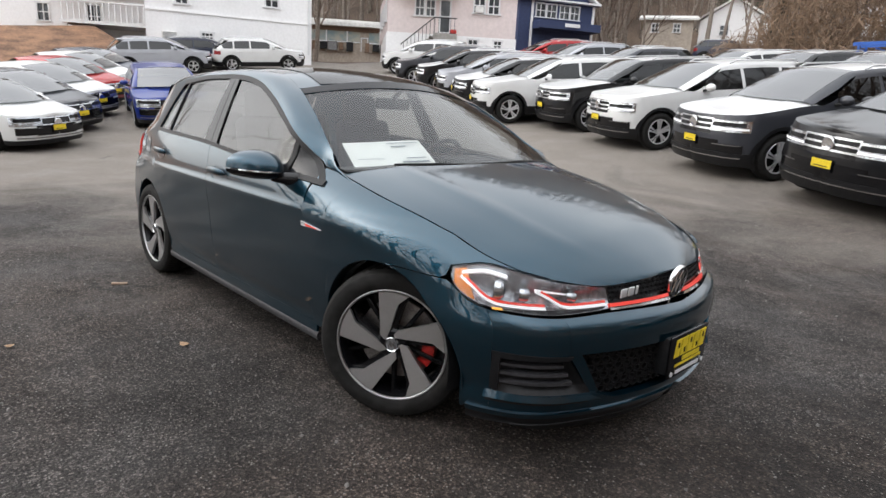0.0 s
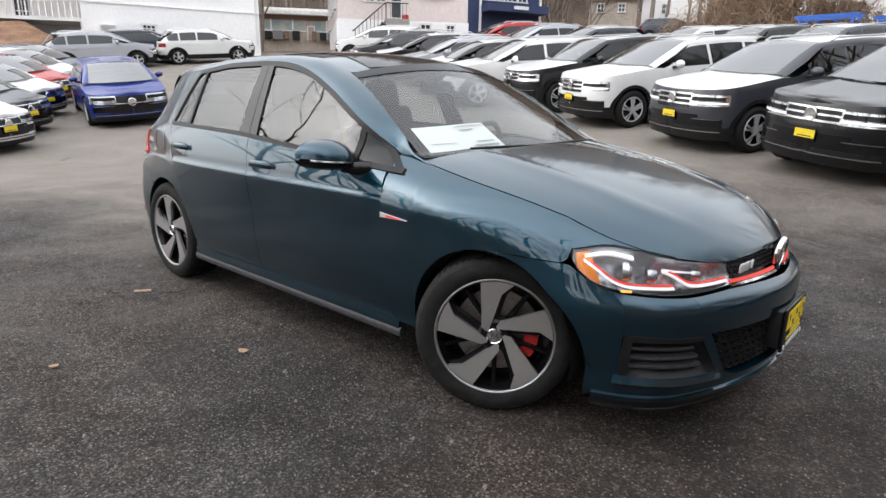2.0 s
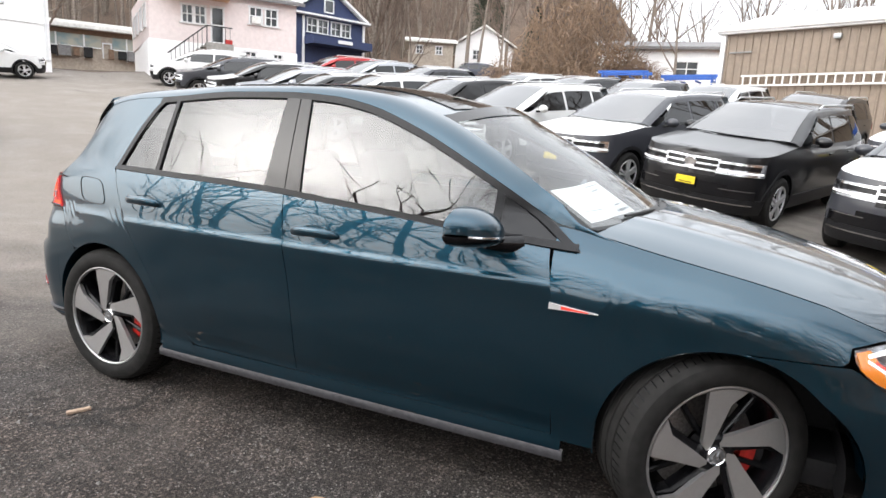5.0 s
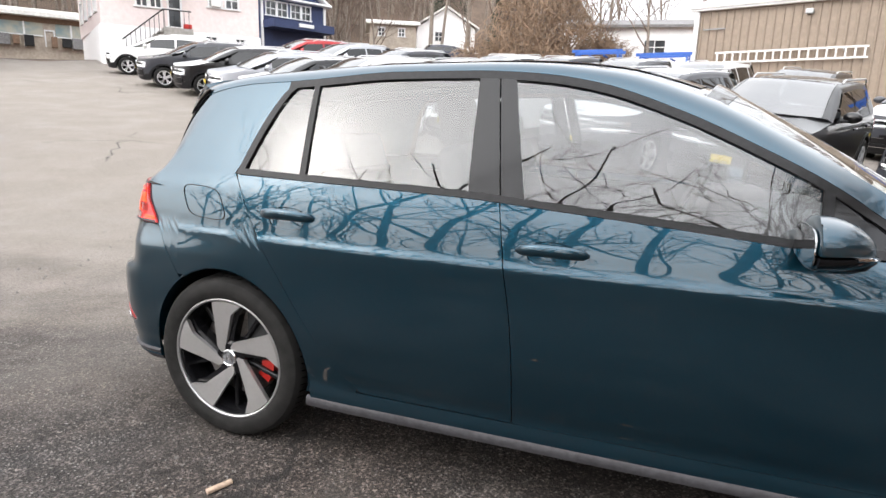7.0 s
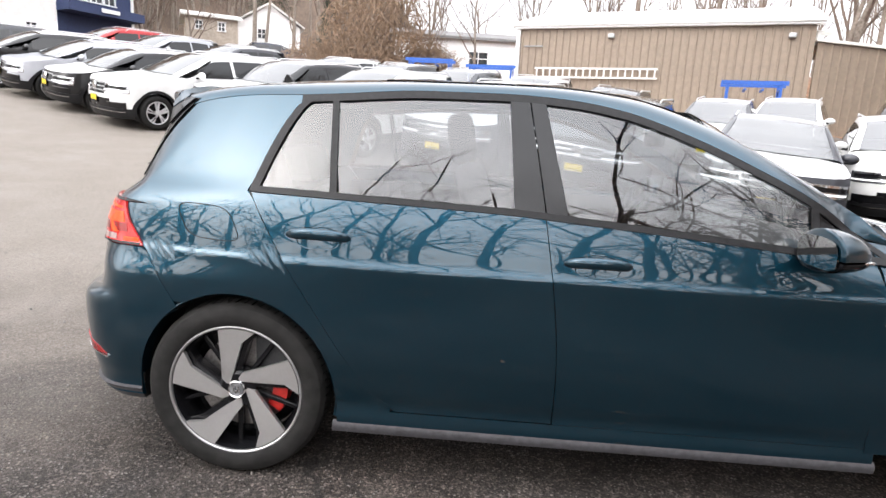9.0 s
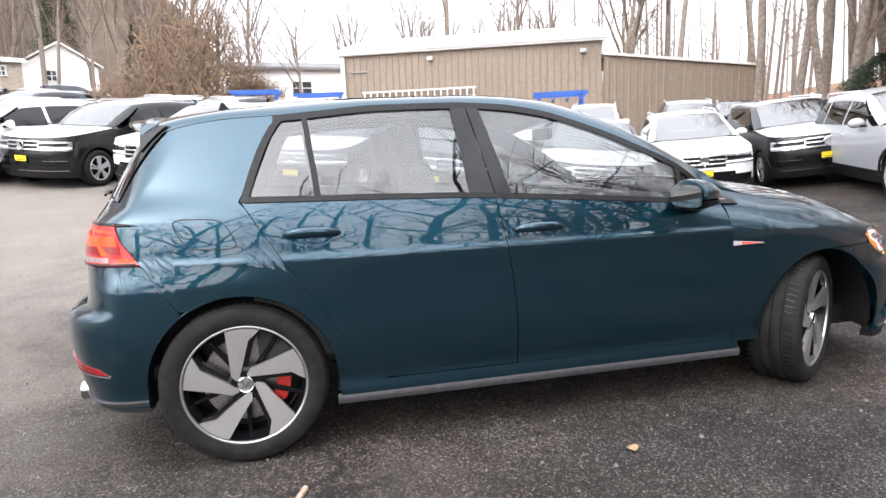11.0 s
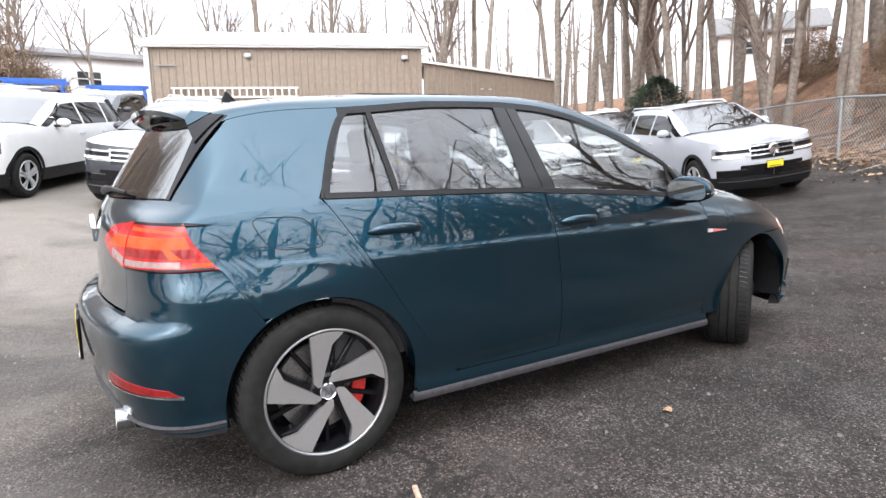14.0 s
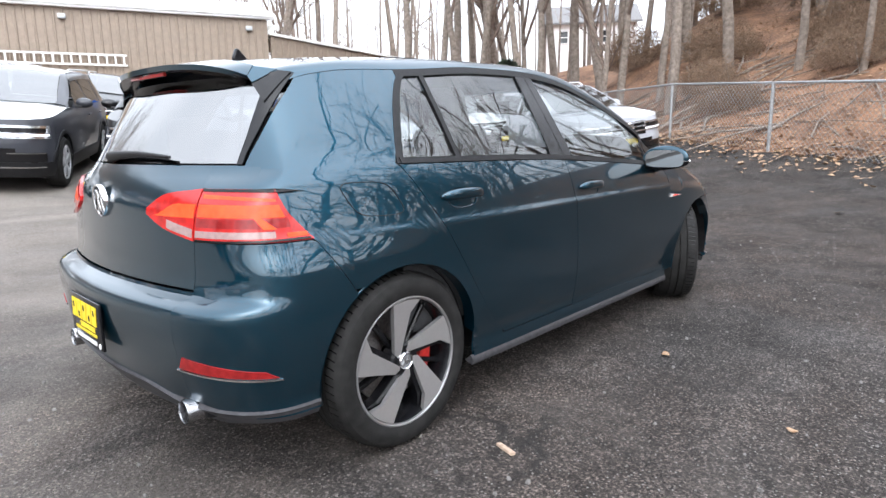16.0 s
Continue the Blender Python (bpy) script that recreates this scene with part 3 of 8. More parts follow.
belt = curve((0.0, 1.016), (0.5, 1.008), (0.916, 0.996), (1.09, 0.985), (1.5, 0.957), (1.87, 0.927), (2.14, 0.905))
T = curve((-0.34, 1.285), (-0.2, 1.31), (0.0, 1.335), (0.162, 1.343), (0.285, 1.352), (0.6, 1.378), (0.9, 1.383), (1.1, 1.372), (1.27, 1.345), (1.506, 1.268), (1.737, 1.165), (1.888, 1.088), (2.14, 0.925), (2.185, 0.894))
bgap = curve((0.28, 1.098), (0.45, 1.094), (0.62, 1.080), (0.78, 1.056), (1.0, 1.018))
rgap = curve((0.296, 0.560), (0.372, 0.474), (0.72, 0.228), (1.016, 0.036))
fgap = curve((0.28, 2.135), (0.7, 2.115), (0.91, 2.075))
teal, bk, bg_ = M["teal"], M["black_trim"], M["black_gloss"]
lin = lambda a, b: (lambda v: lerp(a, b, v))
gw = curve((-0.34, 0.50), (-0.2, 0.53), (0.5, 0.54), (1.3, 0.565), (1.56, 0.606), (1.8, 0.660), (2.03, 0.722), (2.2, 0.768))
gz = curve((-0.34, 1.315), (-0.2, 1.345), (0.0, 1.375), (0.5, 1.408), (1.0, 1.414), (1.3, 1.394), (1.56, 1.319), (1.8, 1.204), (2.03, 1.066), (2.2, 0.968))
hl_hi = curve((2.93, 0.716), (3.05, 0.736), (3.2, 0.716), (3.35, 0.686), (3.5, 0.664))
hl_lo = curve((2.93, 0.700), (2.96, 0.655), (3.02, 0.614), (3.15, 0.590), (3.3, 0.582), (3.5, 0.592))
seam = curve((2.6, 0.670), (2.93, 0.668), (2.965, 0.645), (3.02, 0.605), (3.15, 0.582), (3.3, 0.574), (3.5, 0.580), (3.9, 0.572))
cwin = curve((0.03, 1.012), (0.045, 1.05), (0.155, 1.30), (0.20, 1.333), (0.285, 1.350))
qedge = curve((1.012, 0.034), (1.05, 0.045), (1.30, 0.155), (1.333, 0.20), (1.352, 0.285))
tail_edge = curve((-0.33, 0.795), (-0.22, 0.64))


def rear_top(s):
    return 0.642 if s < -0.82 else min(0.797, max(0.60, lerp(0.797, 0.60, (s + 0.33) / 0.13))) if s > -0.33 else 0.797


for sg in (-1, 1):
    # painted panels of one flank
    kw = dict(sg=sg)
    fen_us = sorted(spread(2.13, 3.30, 26, XF) + [(2.920 - 2.13) / 1.17, (2.932 - 2.13) / 1.17])
    SH.patch("fender", lambda v: lerp(2.139, 2.082, v), 3.30, lambda s: max(arch(0.27, XF)(s), seam(s) + 0.004 if s > 2.66 else 0, lerp(seam(s), hl_hi(s), min(1, (s - 2.920) / 0.012)) + 0.004 if s > 2.920 else 0), lambda s: zt(s) - 0.002, teal, HERO, nv=16, us=fen_us, lip=0.005, **kw)
    fd = SH.patch("door", lambda v: bgap(lerp(0.285, 0.985, v)) + 0.0016, lambda v: fgap(lerp(0.285, 0.91, v)) - 0.001, 0.286, lambda s: belt(s) - 0.006, teal, HERO, nu=24, nv=80, **kw)
    rd = SH.patch("door", lambda v: rgap(lerp(0.297, 1.016, v)) + 0.001, lambda v: bgap(lerp(0.285, 0.985, v)) - 0.0016, 0.288, lambda s: belt(s) - 0.006, teal, HERO, nu=22, nv=80, **kw)

    def door_edge_z(s):
        a, b = 0.297, 1.016
        for k in range(24):
            c = (a + b) / 2
            a, b = (c, b) if rgap(c) > s else (a, c)
        return a
    SH.patch("rear_wing", -0.815, 0.545, lambda s: max(arch(0.255, 0.0)(s), rear_top(s) + 0.003 if s < -0.2 else 0), lambda s: min(1.012, door_edge_z(s + 0.007) if s > 0.03 else 1.012), teal, HERO, nv=64, us=spread(-0.815, 0.545, 34, 0.0), **kw)
    # rear pillar, up to the roof
    SH.patch("rear_pillar", lambda v: lerp(-0.692, -0.285, v ** 1.2), 0.285, lambda s: 1.012 if s < 0.03 else cwin(s), T, teal, HERO, nu=26, nv=12, **kw)
    SH.patch("sill", 0.36, 2.17, 0.232, 0.284, teal, HERO, nu=24, nv=4, off=-0.002, **kw)
    SH.patch("side_skirt", 0.345, 2.18, 0.205, lambda s: 0.240, M["grey_trim"], HERO, nu=24, nv=4, off=lambda u, v: 0.012 - 0.02 * v * v, lip=0.04, label="dark grey plastic skirt", **kw)

    # roof rail running down into the windscreen pillar
    def rail(u, v, sg=sg):
        x = lerp(-0.335, 2.46, u)
        k = min(1, max(0, (x - 2.06) / 0.40))
        a = SH.at(x, lerp(T(min(x, 2.06)), zt(2.46) - 0.012, k) if x > 2.06 else T(x), sg, 0.002 - 0.008 * k)
        b = Vector((x, sg * gw(min(x, 2.15)), gz(min(x, 2.15))))
        b = b.lerp(SH.at(x, zt(x) - 0.002, sg, 0.003 - 0.009 * k), max(0, min(1, (x - 2.08) / 0.16)) ** 0.8) if x > 2.08 else b
        p = a.lerp(b, v)
        return p + Vector((0, sg * 0.6, 0.8)) * 0.016 * 4 * v * (1 - v) * (1 - 0.8 * step(1.6, 2.1, x))
    sheet("roof_rail", rail, 72, 7, teal, HERO, out=(0.9, 0, 0.9), lip=0.006)

    # black window frames and pillars
    fr = dict(lip=0.006, off=0.002, **kw)
    SH.patch("window_frame", 0.165, 2.168, lambda s: max(T(s) - 0.026, belt(s) - 0.006), lambda s: max(T(s) - 0.001, belt(s) - 0.004), bk, HERO, nu=50, nv=2, **fr)
    SH.patch("belt_strip", 0.045, 2.160, lambda s: belt(s) - 0.006, lambda s: belt(s) + 0.014, bk, HERO, nu=40, nv=2, lip=0.006, off=0.006, **kw)
    SH.patch("pillar_trim", lin(0.918, 0.888), lin(1.018, 0.953), lambda s: belt(s) + 0.012, lambda s: T(s) - 0.02, bg_, rd, nu=4, nv=12, **fr)
    SH.patch("pillar_trim", lin(1.023, 0.958), lin(1.092, 1.008), lambda s: belt(s) + 0.012, lambda s: T(s) - 0.02, bg_, fd, nu=4, nv=12, **fr)
    SH.patch("pane_divider", lin(0.308, 0.276), lin(0.332, 0.298), lambda s: belt(s) + 0.01, lambda s: T(s) - 0.02, bk, rd, nu=2, nv=10, **fr)
    SH.patch("pane_divider", 1.868, 1.896, lambda s: belt(s) + 0.01, lambda s: T(s) - 0.01, bk, fd, nu=2, nv=8, **fr)
    SH.patch("quarter_frame", lambda v: qedge(lerp(1.012, 1.352, v)) - 0.004, lambda v: qedge(lerp(1.012, 1.352, v)) + 0.026, lambda s: 1.012, lambda s: 1.352, bk, rd, nu=3, nv=20, **fr)
    gl = dict(lip=0, off=-0.006, **kw)
    SH.patch("side_window", lin(1.085, 1.002), 1.875, lambda s: belt(s) + 0.008, lambda s: T(s) - 0.018, M["glass"], fd, nu=18, nv=12, label="clear reflecting window glass", **gl)
    SH.patch("side_window", lin(0.326, 0.292), lin(0.925, 0.892), lambda s: belt(s) + 0.008, lambda s: T(s) - 0.018, M["glass"], rd, nu=14, nv=12, label="clear reflecting window glass", **gl)
    SH.patch("quarter_window", lin(0.058, 0.185), lin(0.312, 0.28), lambda s: belt(s) + 0.008, lambda s: T(s) - 0.018, M["glass"], rd, nu=8, nv=12, **gl)
    SH.patch("mirror_window", 1.89, 2.150, lambda s: belt(s) + 0.006, lambda s: max(T(s) - 0.016, belt(s) + 0.007), bg_, fd, nu=6, nv=6, lip=0, off=-0.004, **kw)

    # bumper corners wrap to the middle; each half meets the other there
    lo_f = arch(bottom, XF)
    SH.patch("front_bumper", 2.66, 3.065, lambda s: lo_f(s) if s < 2.995 else 0.225, lambda s: seam(s), teal, HERO, nv=22, us=spread(2.66, 3.065, 14, XF), **kw)
    SH.patch("front_bumper", 3.0655, 3.2995, lambda s: lerp(0.452, 0.440, (s - 2.96) / 0.33), lambda s: seam(s), teal, HERO, nu=12, nv=10, lip=0.03, **kw)
    SH.patch("front_bumper", 3.0655, 3.2995, lambda s: 0.225, lambda s: 0.300, teal, HERO, nu=12, nv=5, lip=0.03, **kw)

    # middle of the bumper: upper band, then the lower intake
    SH.patch("front_bumper", 3.30, MID, 0.452, lambda s: seam(s), teal, HERO, nu=16, nv=12, lip=0.03, **kw)
    SH.patch("front_bumper", 3.30, MID, 0.225, lambda s: lerp(0.300, 0.262, step(3.40, 3.52, s)), teal, HERO, nu=16, nv=6, lip=0.03, **kw)
    SH.patch("bumper_strut", lin(3.40, 3.30), lin(3.435, 3.345), lambda s: 0.296, 0.454, teal, HERO, nu=4, nv=8, lip=0.03, off=-0.004, **kw)
    SH.patch("lower_grille", 3.34, MID, 0.24, 0.46, bg_, HERO, nu=14, nv=8, lip=0, off=-0.05, label="black honeycomb lower grille", **kw)
    # honeycomb bars in the intake
    lg = []
    for r in range(7):
        for c in range(13):
            s0, z0 = 3.40 + c * 0.040 + (r % 2) * 0.02, 0.262 + r * 0.030
            if z0 < lerp(0.300, 0.262, step(3.40, 3.52, s0)) + 0.004 or s0 < 3.44 - (z0 - 0.30) * 0.6 or s0 > MID - 0.01:
                continue
            ring = [SH.at(min(s0 + 0.0185 * math.cos(math.pi / 6 + k * math.pi / 3) * 1.12, MID), z0 + 0.0175 * math.sin(math.pi / 6 + k * math.pi / 3), sg, -0.022) for k in range(6)]
            lg.append(ring)
    vs_, fs_ = [], []
    for ring in lg:
        c = sum(ring, Vector()) / 6
        b = len(vs_)
        vs_ += ring + [c + (p - c) * 0.72 for p in ring] + [c + (p - c) * 0.70 + Vector((-0.02, 0, 0)) for p in ring]
        for k in range(6):
            j = (k + 1) % 6
            fs_ += [(b + k, b + j, b + 6 + j, b + 6 + k), (b + 6 + k, b + 6 + j, b + 12 + j, b + 12 + k)]
    add_mesh("honeycomb", vs_, fs_, M["black_trim"], HERO, smooth=False)["kind"] = "stuff"
    # side vent with three fins
    SH.patch("vent_surround", lin(3.066, 3.078), lin(3.40, 3.2995), lambda s: 0.300, lambda s: lerp(0.452, 0.440, (s - 2.96) / 0.33), bk, HERO, nu=12, nv=6, off=lambda u, v: -0.001 - 0.05 * math.sin(math.pi * u) ** 0.5 * math.sin(math.pi * v) ** 0.4, lip=0.0, label="gloss black vent recess", **kw)
    for k in range(3):
        z0 = 0.332 + 0.034 * k
        SH.patch("vent_fin", 3.085, 3.33 - 0.02 * k, z0, z0 + 0.011, M["grey_trim"], HERO, nu=12, nv=2, off=-0.010, lip=0.03, **kw)
    SH.patch("vent_brow", lin(3.072, 3.066), lin(3.30, 3.315), 0.434, lambda s: lerp(0.460, 0.448, (s - 2.96) / 0.33), bk, HERO, nu=10, nv=3, off=0.006, lip=0.02, label="matt black vent brow", **kw)
    SH.patch("vent_edge", lin(3.058, 3.070), lin(3.082, 3.094), 0.312, 0.452, bk, HERO, nu=2, nv=6, off=0.006, lip=0.02, **kw)
    SH.patch("lower_slot", 3.05, 3.40, 0.262, lambda s: 0.276, bk, HERO, nu=14, nv=2, off=0.002, lip=0.004, **kw)
    SH.patch("vent_blade", 3.045, lin(3.44, 3.40), 0.278, lambda s: lerp(0.306, 0.294, (s - 3.04) / 0.4), teal, HERO, nu=14, nv=4, off=lambda u, v: 0.016 - 0.010 * v, lip=0.03, **kw)
    SH.patch("front_lip", 3.0, MID, lambda s: 0.178 - 0.004 * step(3.0, 3.3, s), lambda s: 0.214, bk, HERO, nu=30, nv=4, off=lambda u, v: 0.016 - 0.012 * v, lip=0.06, label="black front splitter", **kw)
    SH.patch("bumper_blade", 3.0, MID, lambda s: 0.214, lambda s: 0.232, teal, HERO, nu=26, nv=2, off=0.012, lip=0.04, **kw)

    # rear bumper
    RB = arch(bottom, 0.0)
    rlo = lambda s: max(RB(s), 0.262 + 0.055 * step(-0.75, -1.1, s))
    SH.patch("rear_bumper", RMID, -0.8205, rlo, 0.642, teal, HERO, nu=18, nv=34, **kw)
    SH.patch("rear_bumper", -0.8200, -0.205, rlo, lambda s: rear_top(max(s, -0.8199)), teal, HERO, nv=46, us=spread(-0.82, -0.205, 22, 0.0), **kw)
    SH.patch("diffuser", RMID, -0.352, lambda s: lerp(0.215, 0.238, step(-0.8, -0.4, s)), lambda s: max(0.284, 0.268 + 0.055 * step(-0.75, -1.1, s)), M["grey_trim"], HERO, nu=36, nv=5, off=lambda u, v: 0.010 - 0.03 * (1 - v), lip=0.03, label="dark grey diffuser trim", **kw)
    SH.patch("rear_reflector", lin(-0.82, -0.80), lin(-0.49, -0.53), lambda s: lerp(0.398, 0.418, (s + 0.49) / -0.33), lambda s: lerp(0.415, 0.460, (s + 0.49) / -0.33), M["red_dark"], HERO, nu=14, nv=3, off=0.004, label="long red bumper reflector", **kw)
    SH.patch("reflector_trim", -0.83, -0.48, lambda s: lerp(0.389, 0.409, (s + 0.49) / -0.33), lambda s: lerp(0.395, 0.415, (s + 0.49) / -0.33), M["chrome"], HERO, nu=14, nv=1, off=0.006, lip=0.006, **kw)

    # tailgate and rear glass
    SH.patch("tailgate", RMID, -0.822, 0.650, lambda s: 1.022, teal, HERO, nu=20, nv=20, **kw)
    SH.patch("tailgate_corner", -0.822, -0.60, 0.958, 1.022, teal, HERO, nu=8, nv=4, **kw)
    SH.patch("rear_glass", lambda v: xcr(lerp(1.028, 1.30, v)) - 0.98, lambda v: xcr(lerp(1.028, 1.30, v)) - 0.37, 1.028, 1.305, M["glass_rear"], HERO, nu=18, nv=10, lip=0.004, label="tinted rear window", **kw)
    SH.patch("rear_pillar_trim", lambda v: xcr(lerp(1.022, 1.31, v)) - 0.372, lambda v: xcr(lerp(1.022, 1.31, v)) - lerp(0.345, 0.165, v ** 1.5), 1.024, lambda s: 1.312, bg_, HERO, nu=6, nv=10, off=0.004, label="gloss black spoiler side", **kw)

    # lamps
    tl = SH.patch("tail_lamp", -0.812, lin(-0.335, -0.452), 0.800, 0.952, M["red_light"], HERO, nu=16, nv=10, off=0.008, lip=0.02, label="lit red tail lamp", **kw)
    SH.patch("dark_band", -0.806, lin(-0.40, -0.405), 0.842, 0.868, M["red_dark"], tl, nu=12, nv=2, off=0.0092, lip=0.002, **kw)
    SH.patch("lamp_line", -0.800, -0.455, lambda s: lerp(0.925, 0.917, (s + 0.80) / 0.345), lambda s: lerp(0.936, 0.925, (s + 0.80) / 0.345), M["red_glow"], tl, nu=12, nv=1, off=0.0095, lip=0.002, **kw)
    SH.patch("lamp_hook", lin(-0.52, -0.565), lin(-0.46, -0.53), 0.838, 0.872, M["red_glow"], tl, nu=3, nv=4, off=0.0097, lip=0.002, **kw)
    SH.patch("lamp_rim", -0.811, lin(-0.337, -0.453), 0.944, 0.951, M["rim_black"], tl, nu=14, nv=1, off=0.0097, lip=0.002, **kw)
    SH.patch("lamp_rim", -0.811, -0.345, 0.800, 0.806, M["rim_black"], tl, nu=14, nv=1, off=0.0097, lip=0.002, **kw)
    SH.patch("lamp_band", -0.806, lin(-0.42, -0.44), 0.872, 0.908, M["red_glow"], tl, nu=12, nv=2, off=0.0095, lip=0.002, **kw)
    SH.patch("clear_band", -0.808, -0.47, 0.812, 0.832, M["clear_lens"], tl, nu=12, nv=2, off=0.0095, lip=0.002, **kw)
    SH.patch("lamp_spot", -0.42, -0.352, 0.812, 0.826, M["red_glow"], tl, nu=3, nv=1, off=0.010, lip=0.002, **kw)
    th, tlo = curve((-1.05, 0.888), (-0.96, 0.935), (-0.816, 0.952)), curve((-1.05, 0.870), (-0.95, 0.828), (-0.816, 0.800))
    ti = SH.patch("tail_lamp", -1.05, -0.818, tlo, th, M["red_light"], HERO, nu=10, nv=8, off=0.008, lip=0.02, label="lit red tail lamp", **kw)
    SH.patch("lamp_band", -1.01, -0.822, 0.868, lambda s: 0.868 + 0.04 * step(-1.01, -0.9, s), M["red_glow"], ti, nu=8, nv=2, off=0.0095, lip=0.002, **kw)
    SH.patch("clear_band", -0.94, -0.822, lambda s: tlo(s) + 0.008, lambda s: tlo(s) + 0.034, M["clear_lens"], ti, nu=6, nv=2, off=0.0095, lip=0.002, **kw)

    hl = SH.patch("headlight", 2.935, 3.50, hl_lo, hl_hi, M["lens"], HERO, nu=26, nv=8, off=0.003, lip=0, label="clear headlight with lit white and red strips", **kw)
    SH.patch("housing", 2.94, 3.50, lambda s: hl_lo(s) + 0.002, lambda s: hl_hi(s) - 0.002, M["lamp_dark"], hl, nu=22, nv=6, off=lambda u, v: -0.004 - 0.05 * math.sin(math.pi * u) ** 0.5 * math.sin(math.pi * v) ** 0.5, lip=0, **kw)
    for sa, sb, strip in ((2.972, 3.262, curve((2.972, 0.690), (3.02, 0.660), (3.075, 0.622), (3.11, 0.612), (3.262, 0.604))), (3.236, 3.488, curve((3.236, 0.660), (3.275, 0.640), (3.325, 0.609), (3.36, 0.604), (3.488, 0.607)))):
        SH.patch("daytime_strip", sa, sb, lambda s: strip(s) - 0.004, lambda s: strip(s) + 0.005, M["drl"], hl, nu=40, nv=1, off=-0.004, lip=0.012, label="white daytime light strip", **kw)
        SH.patch("red_strip", sa + 0.02, sb, lambda s: strip(s) + 0.006, lambda s: strip(s) + 0.014, M["redline"], hl, nu=40, nv=1, off=-0.004, lip=0.012, label="red light strip", **kw)
    SH.patch("upper_strip", 2.975, 3.135, lambda s: hl_hi(s) - 0.024 - 0.05 * abs(s - 3.05), lambda s: hl_hi(s) - 0.014 - 0.04 * abs(s - 3.05), M["drl"], hl, nu=10, nv=1, off=-0.004, lip=0.012, **kw)
    SH.patch("upper_strip", 3.236, 3.345, lambda s: lerp(0.661, 0.645, (s - 3.236) / 0.11), lambda s: lerp(0.669, 0.650, (s - 3.236) / 0.11), M["drl"], hl, nu=8, nv=1, off=-0.004, lip=0.012, **kw)
    SH.patch("lamp_floor", 2.99, 3.49, lambda s: hl_lo(s) + 0.003, lambda s: 0.600, M["black_trim"], hl, nu=24, nv=2, off=-0.006, lip=0.0, **kw)
    SH.patch("side_spot", 3.085, 3.118, 0.5945, 0.6015, M["amber_lit"], hl, nu=2, nv=1, off=-0.003, lip=0.004, **kw)
    SH.patch("amber_reflector", lin(2.955, 2.945), lin(3.03, 2.985), lambda s: hl_lo(s) + 0.006, lambda s: hl_hi(s) - 0.008, M["amber"], hl, nu=5, nv=8, off=-0.006, lip=0.006, **kw)
    for s0, z0, r0 in ((3.125, 0.662, 0.034), (3.215, 0.648, 0.026), (3.385, 0.636, 0.021)):
        c = SH.at(s0, z0, sg, -0.022)
        lathe("projector", [(0.0, 0.001), (-0.006, r0 * 0.45), (-0.002, r0 * 0.8), (0.008, r0), (0.03, r0)], M["lamp_in"], hl, n=20).matrix_local = Matrix.Translation(c) @ pose(0, 0, 0, 0, 0, 90 - sg * 35)
    # door handles: scooped cup, grip bar and lock cover
    for d, xa, xb, z0 in ((fd, 1.085, 1.300, 0.853), (rd, 0.178, 0.394, 0.884)):
        xm, hl_ = (xa + xb) / 2, (xb - xa) / 2

        def cup(u, v, sg=sg, xm=xm, z0=z0):
            a, r = 2 * math.pi * u, v
            e = lambda t: math.copysign(abs(t) ** 0.8, t)
            dep = 0.022 * (1 - r ** 2.2)
            return SH.at(xm + 0.074 * r * e(math.cos(a)), z0 - 0.006 + 0.037 * r * e(math.sin(a)), sg, 0.0022 - dep)
        sheet("handle_cup", cup, 28, 8, teal, d, out=(xm, 0, z0), lip=0)
        hv, hf, n_, m_ = [], [], 14, 10
        for k in range(n_ + 1):
            t = -1 + 2 * k / n_
            end = (1 - abs(t) ** 4) ** 0.5 if abs(t) < 1 else 0.0
            c = SH.at(xm + hl_ * t, z0 + 0.005 - 0.004 * t * t, sg, 0.006 + 0.028 * (1 - abs(t) ** 3.2))
            for q in range(m_):
                a = 2 * math.pi * q / m_
                hv.append(c + Vector((0, sg * math.cos(a) * lerp(0.003, 0.010, end), math.sin(a) * lerp(0.005, 0.0185, end))))
        for k in range(n_):
            hf += [(k * m_ + q, k * m_ + (q + 1) % m_, (k + 1) * m_ + (q + 1) % m_, (k + 1) * m_ + q) for q in range(m_)]
        hf += [tuple(range(m_)), tuple(n_ * m_ + q for q in range(m_))]
        add_mesh("handle", hv, hf, teal, d, angle=60)
    # flank badge: chrome blade with red field
    bd = SH.patch("badge", 2.10, 2.255, lambda s: lerp(0.724, 0.727, (s - 2.10) / 0.15), lambda s: lerp(0.744, 0.729, ((s - 2.10) / 0.155)), M["badge_chrome"], HERO, nu=8, nv=2, off=0.007, lip=0.006, label="chrome fender badge", **kw)
    SH.patch("badge_field", 2.14, 2.225, 0.7285, lambda s: lerp(0.738, 0.7305, (s - 2.14) / 0.085), M["redline"], bd, nu=6, nv=1, off=0.009, lip=0.002, **kw)
    # fuel flap: fine shut line, on the right flank
    if sg < 0:
        ring = []
        for k in range(40):
            a = 2 * math.pi * k / 40
            e = 0.5
            cx, cz = math.copysign(abs(math.cos(a)) ** e, math.cos(a)), math.copysign(abs(math.sin(a)) ** e, math.sin(a))
            ring.append(SH.at(-0.102 + 0.096 * cx - 0.030 * cz, 0.902 + 0.056 * cz - 0.003 * cx, sg, 0.0015))
        tube("fuel_flap_gap", ring + [ring[0]], 0.0014, bk, HERO, n=5)
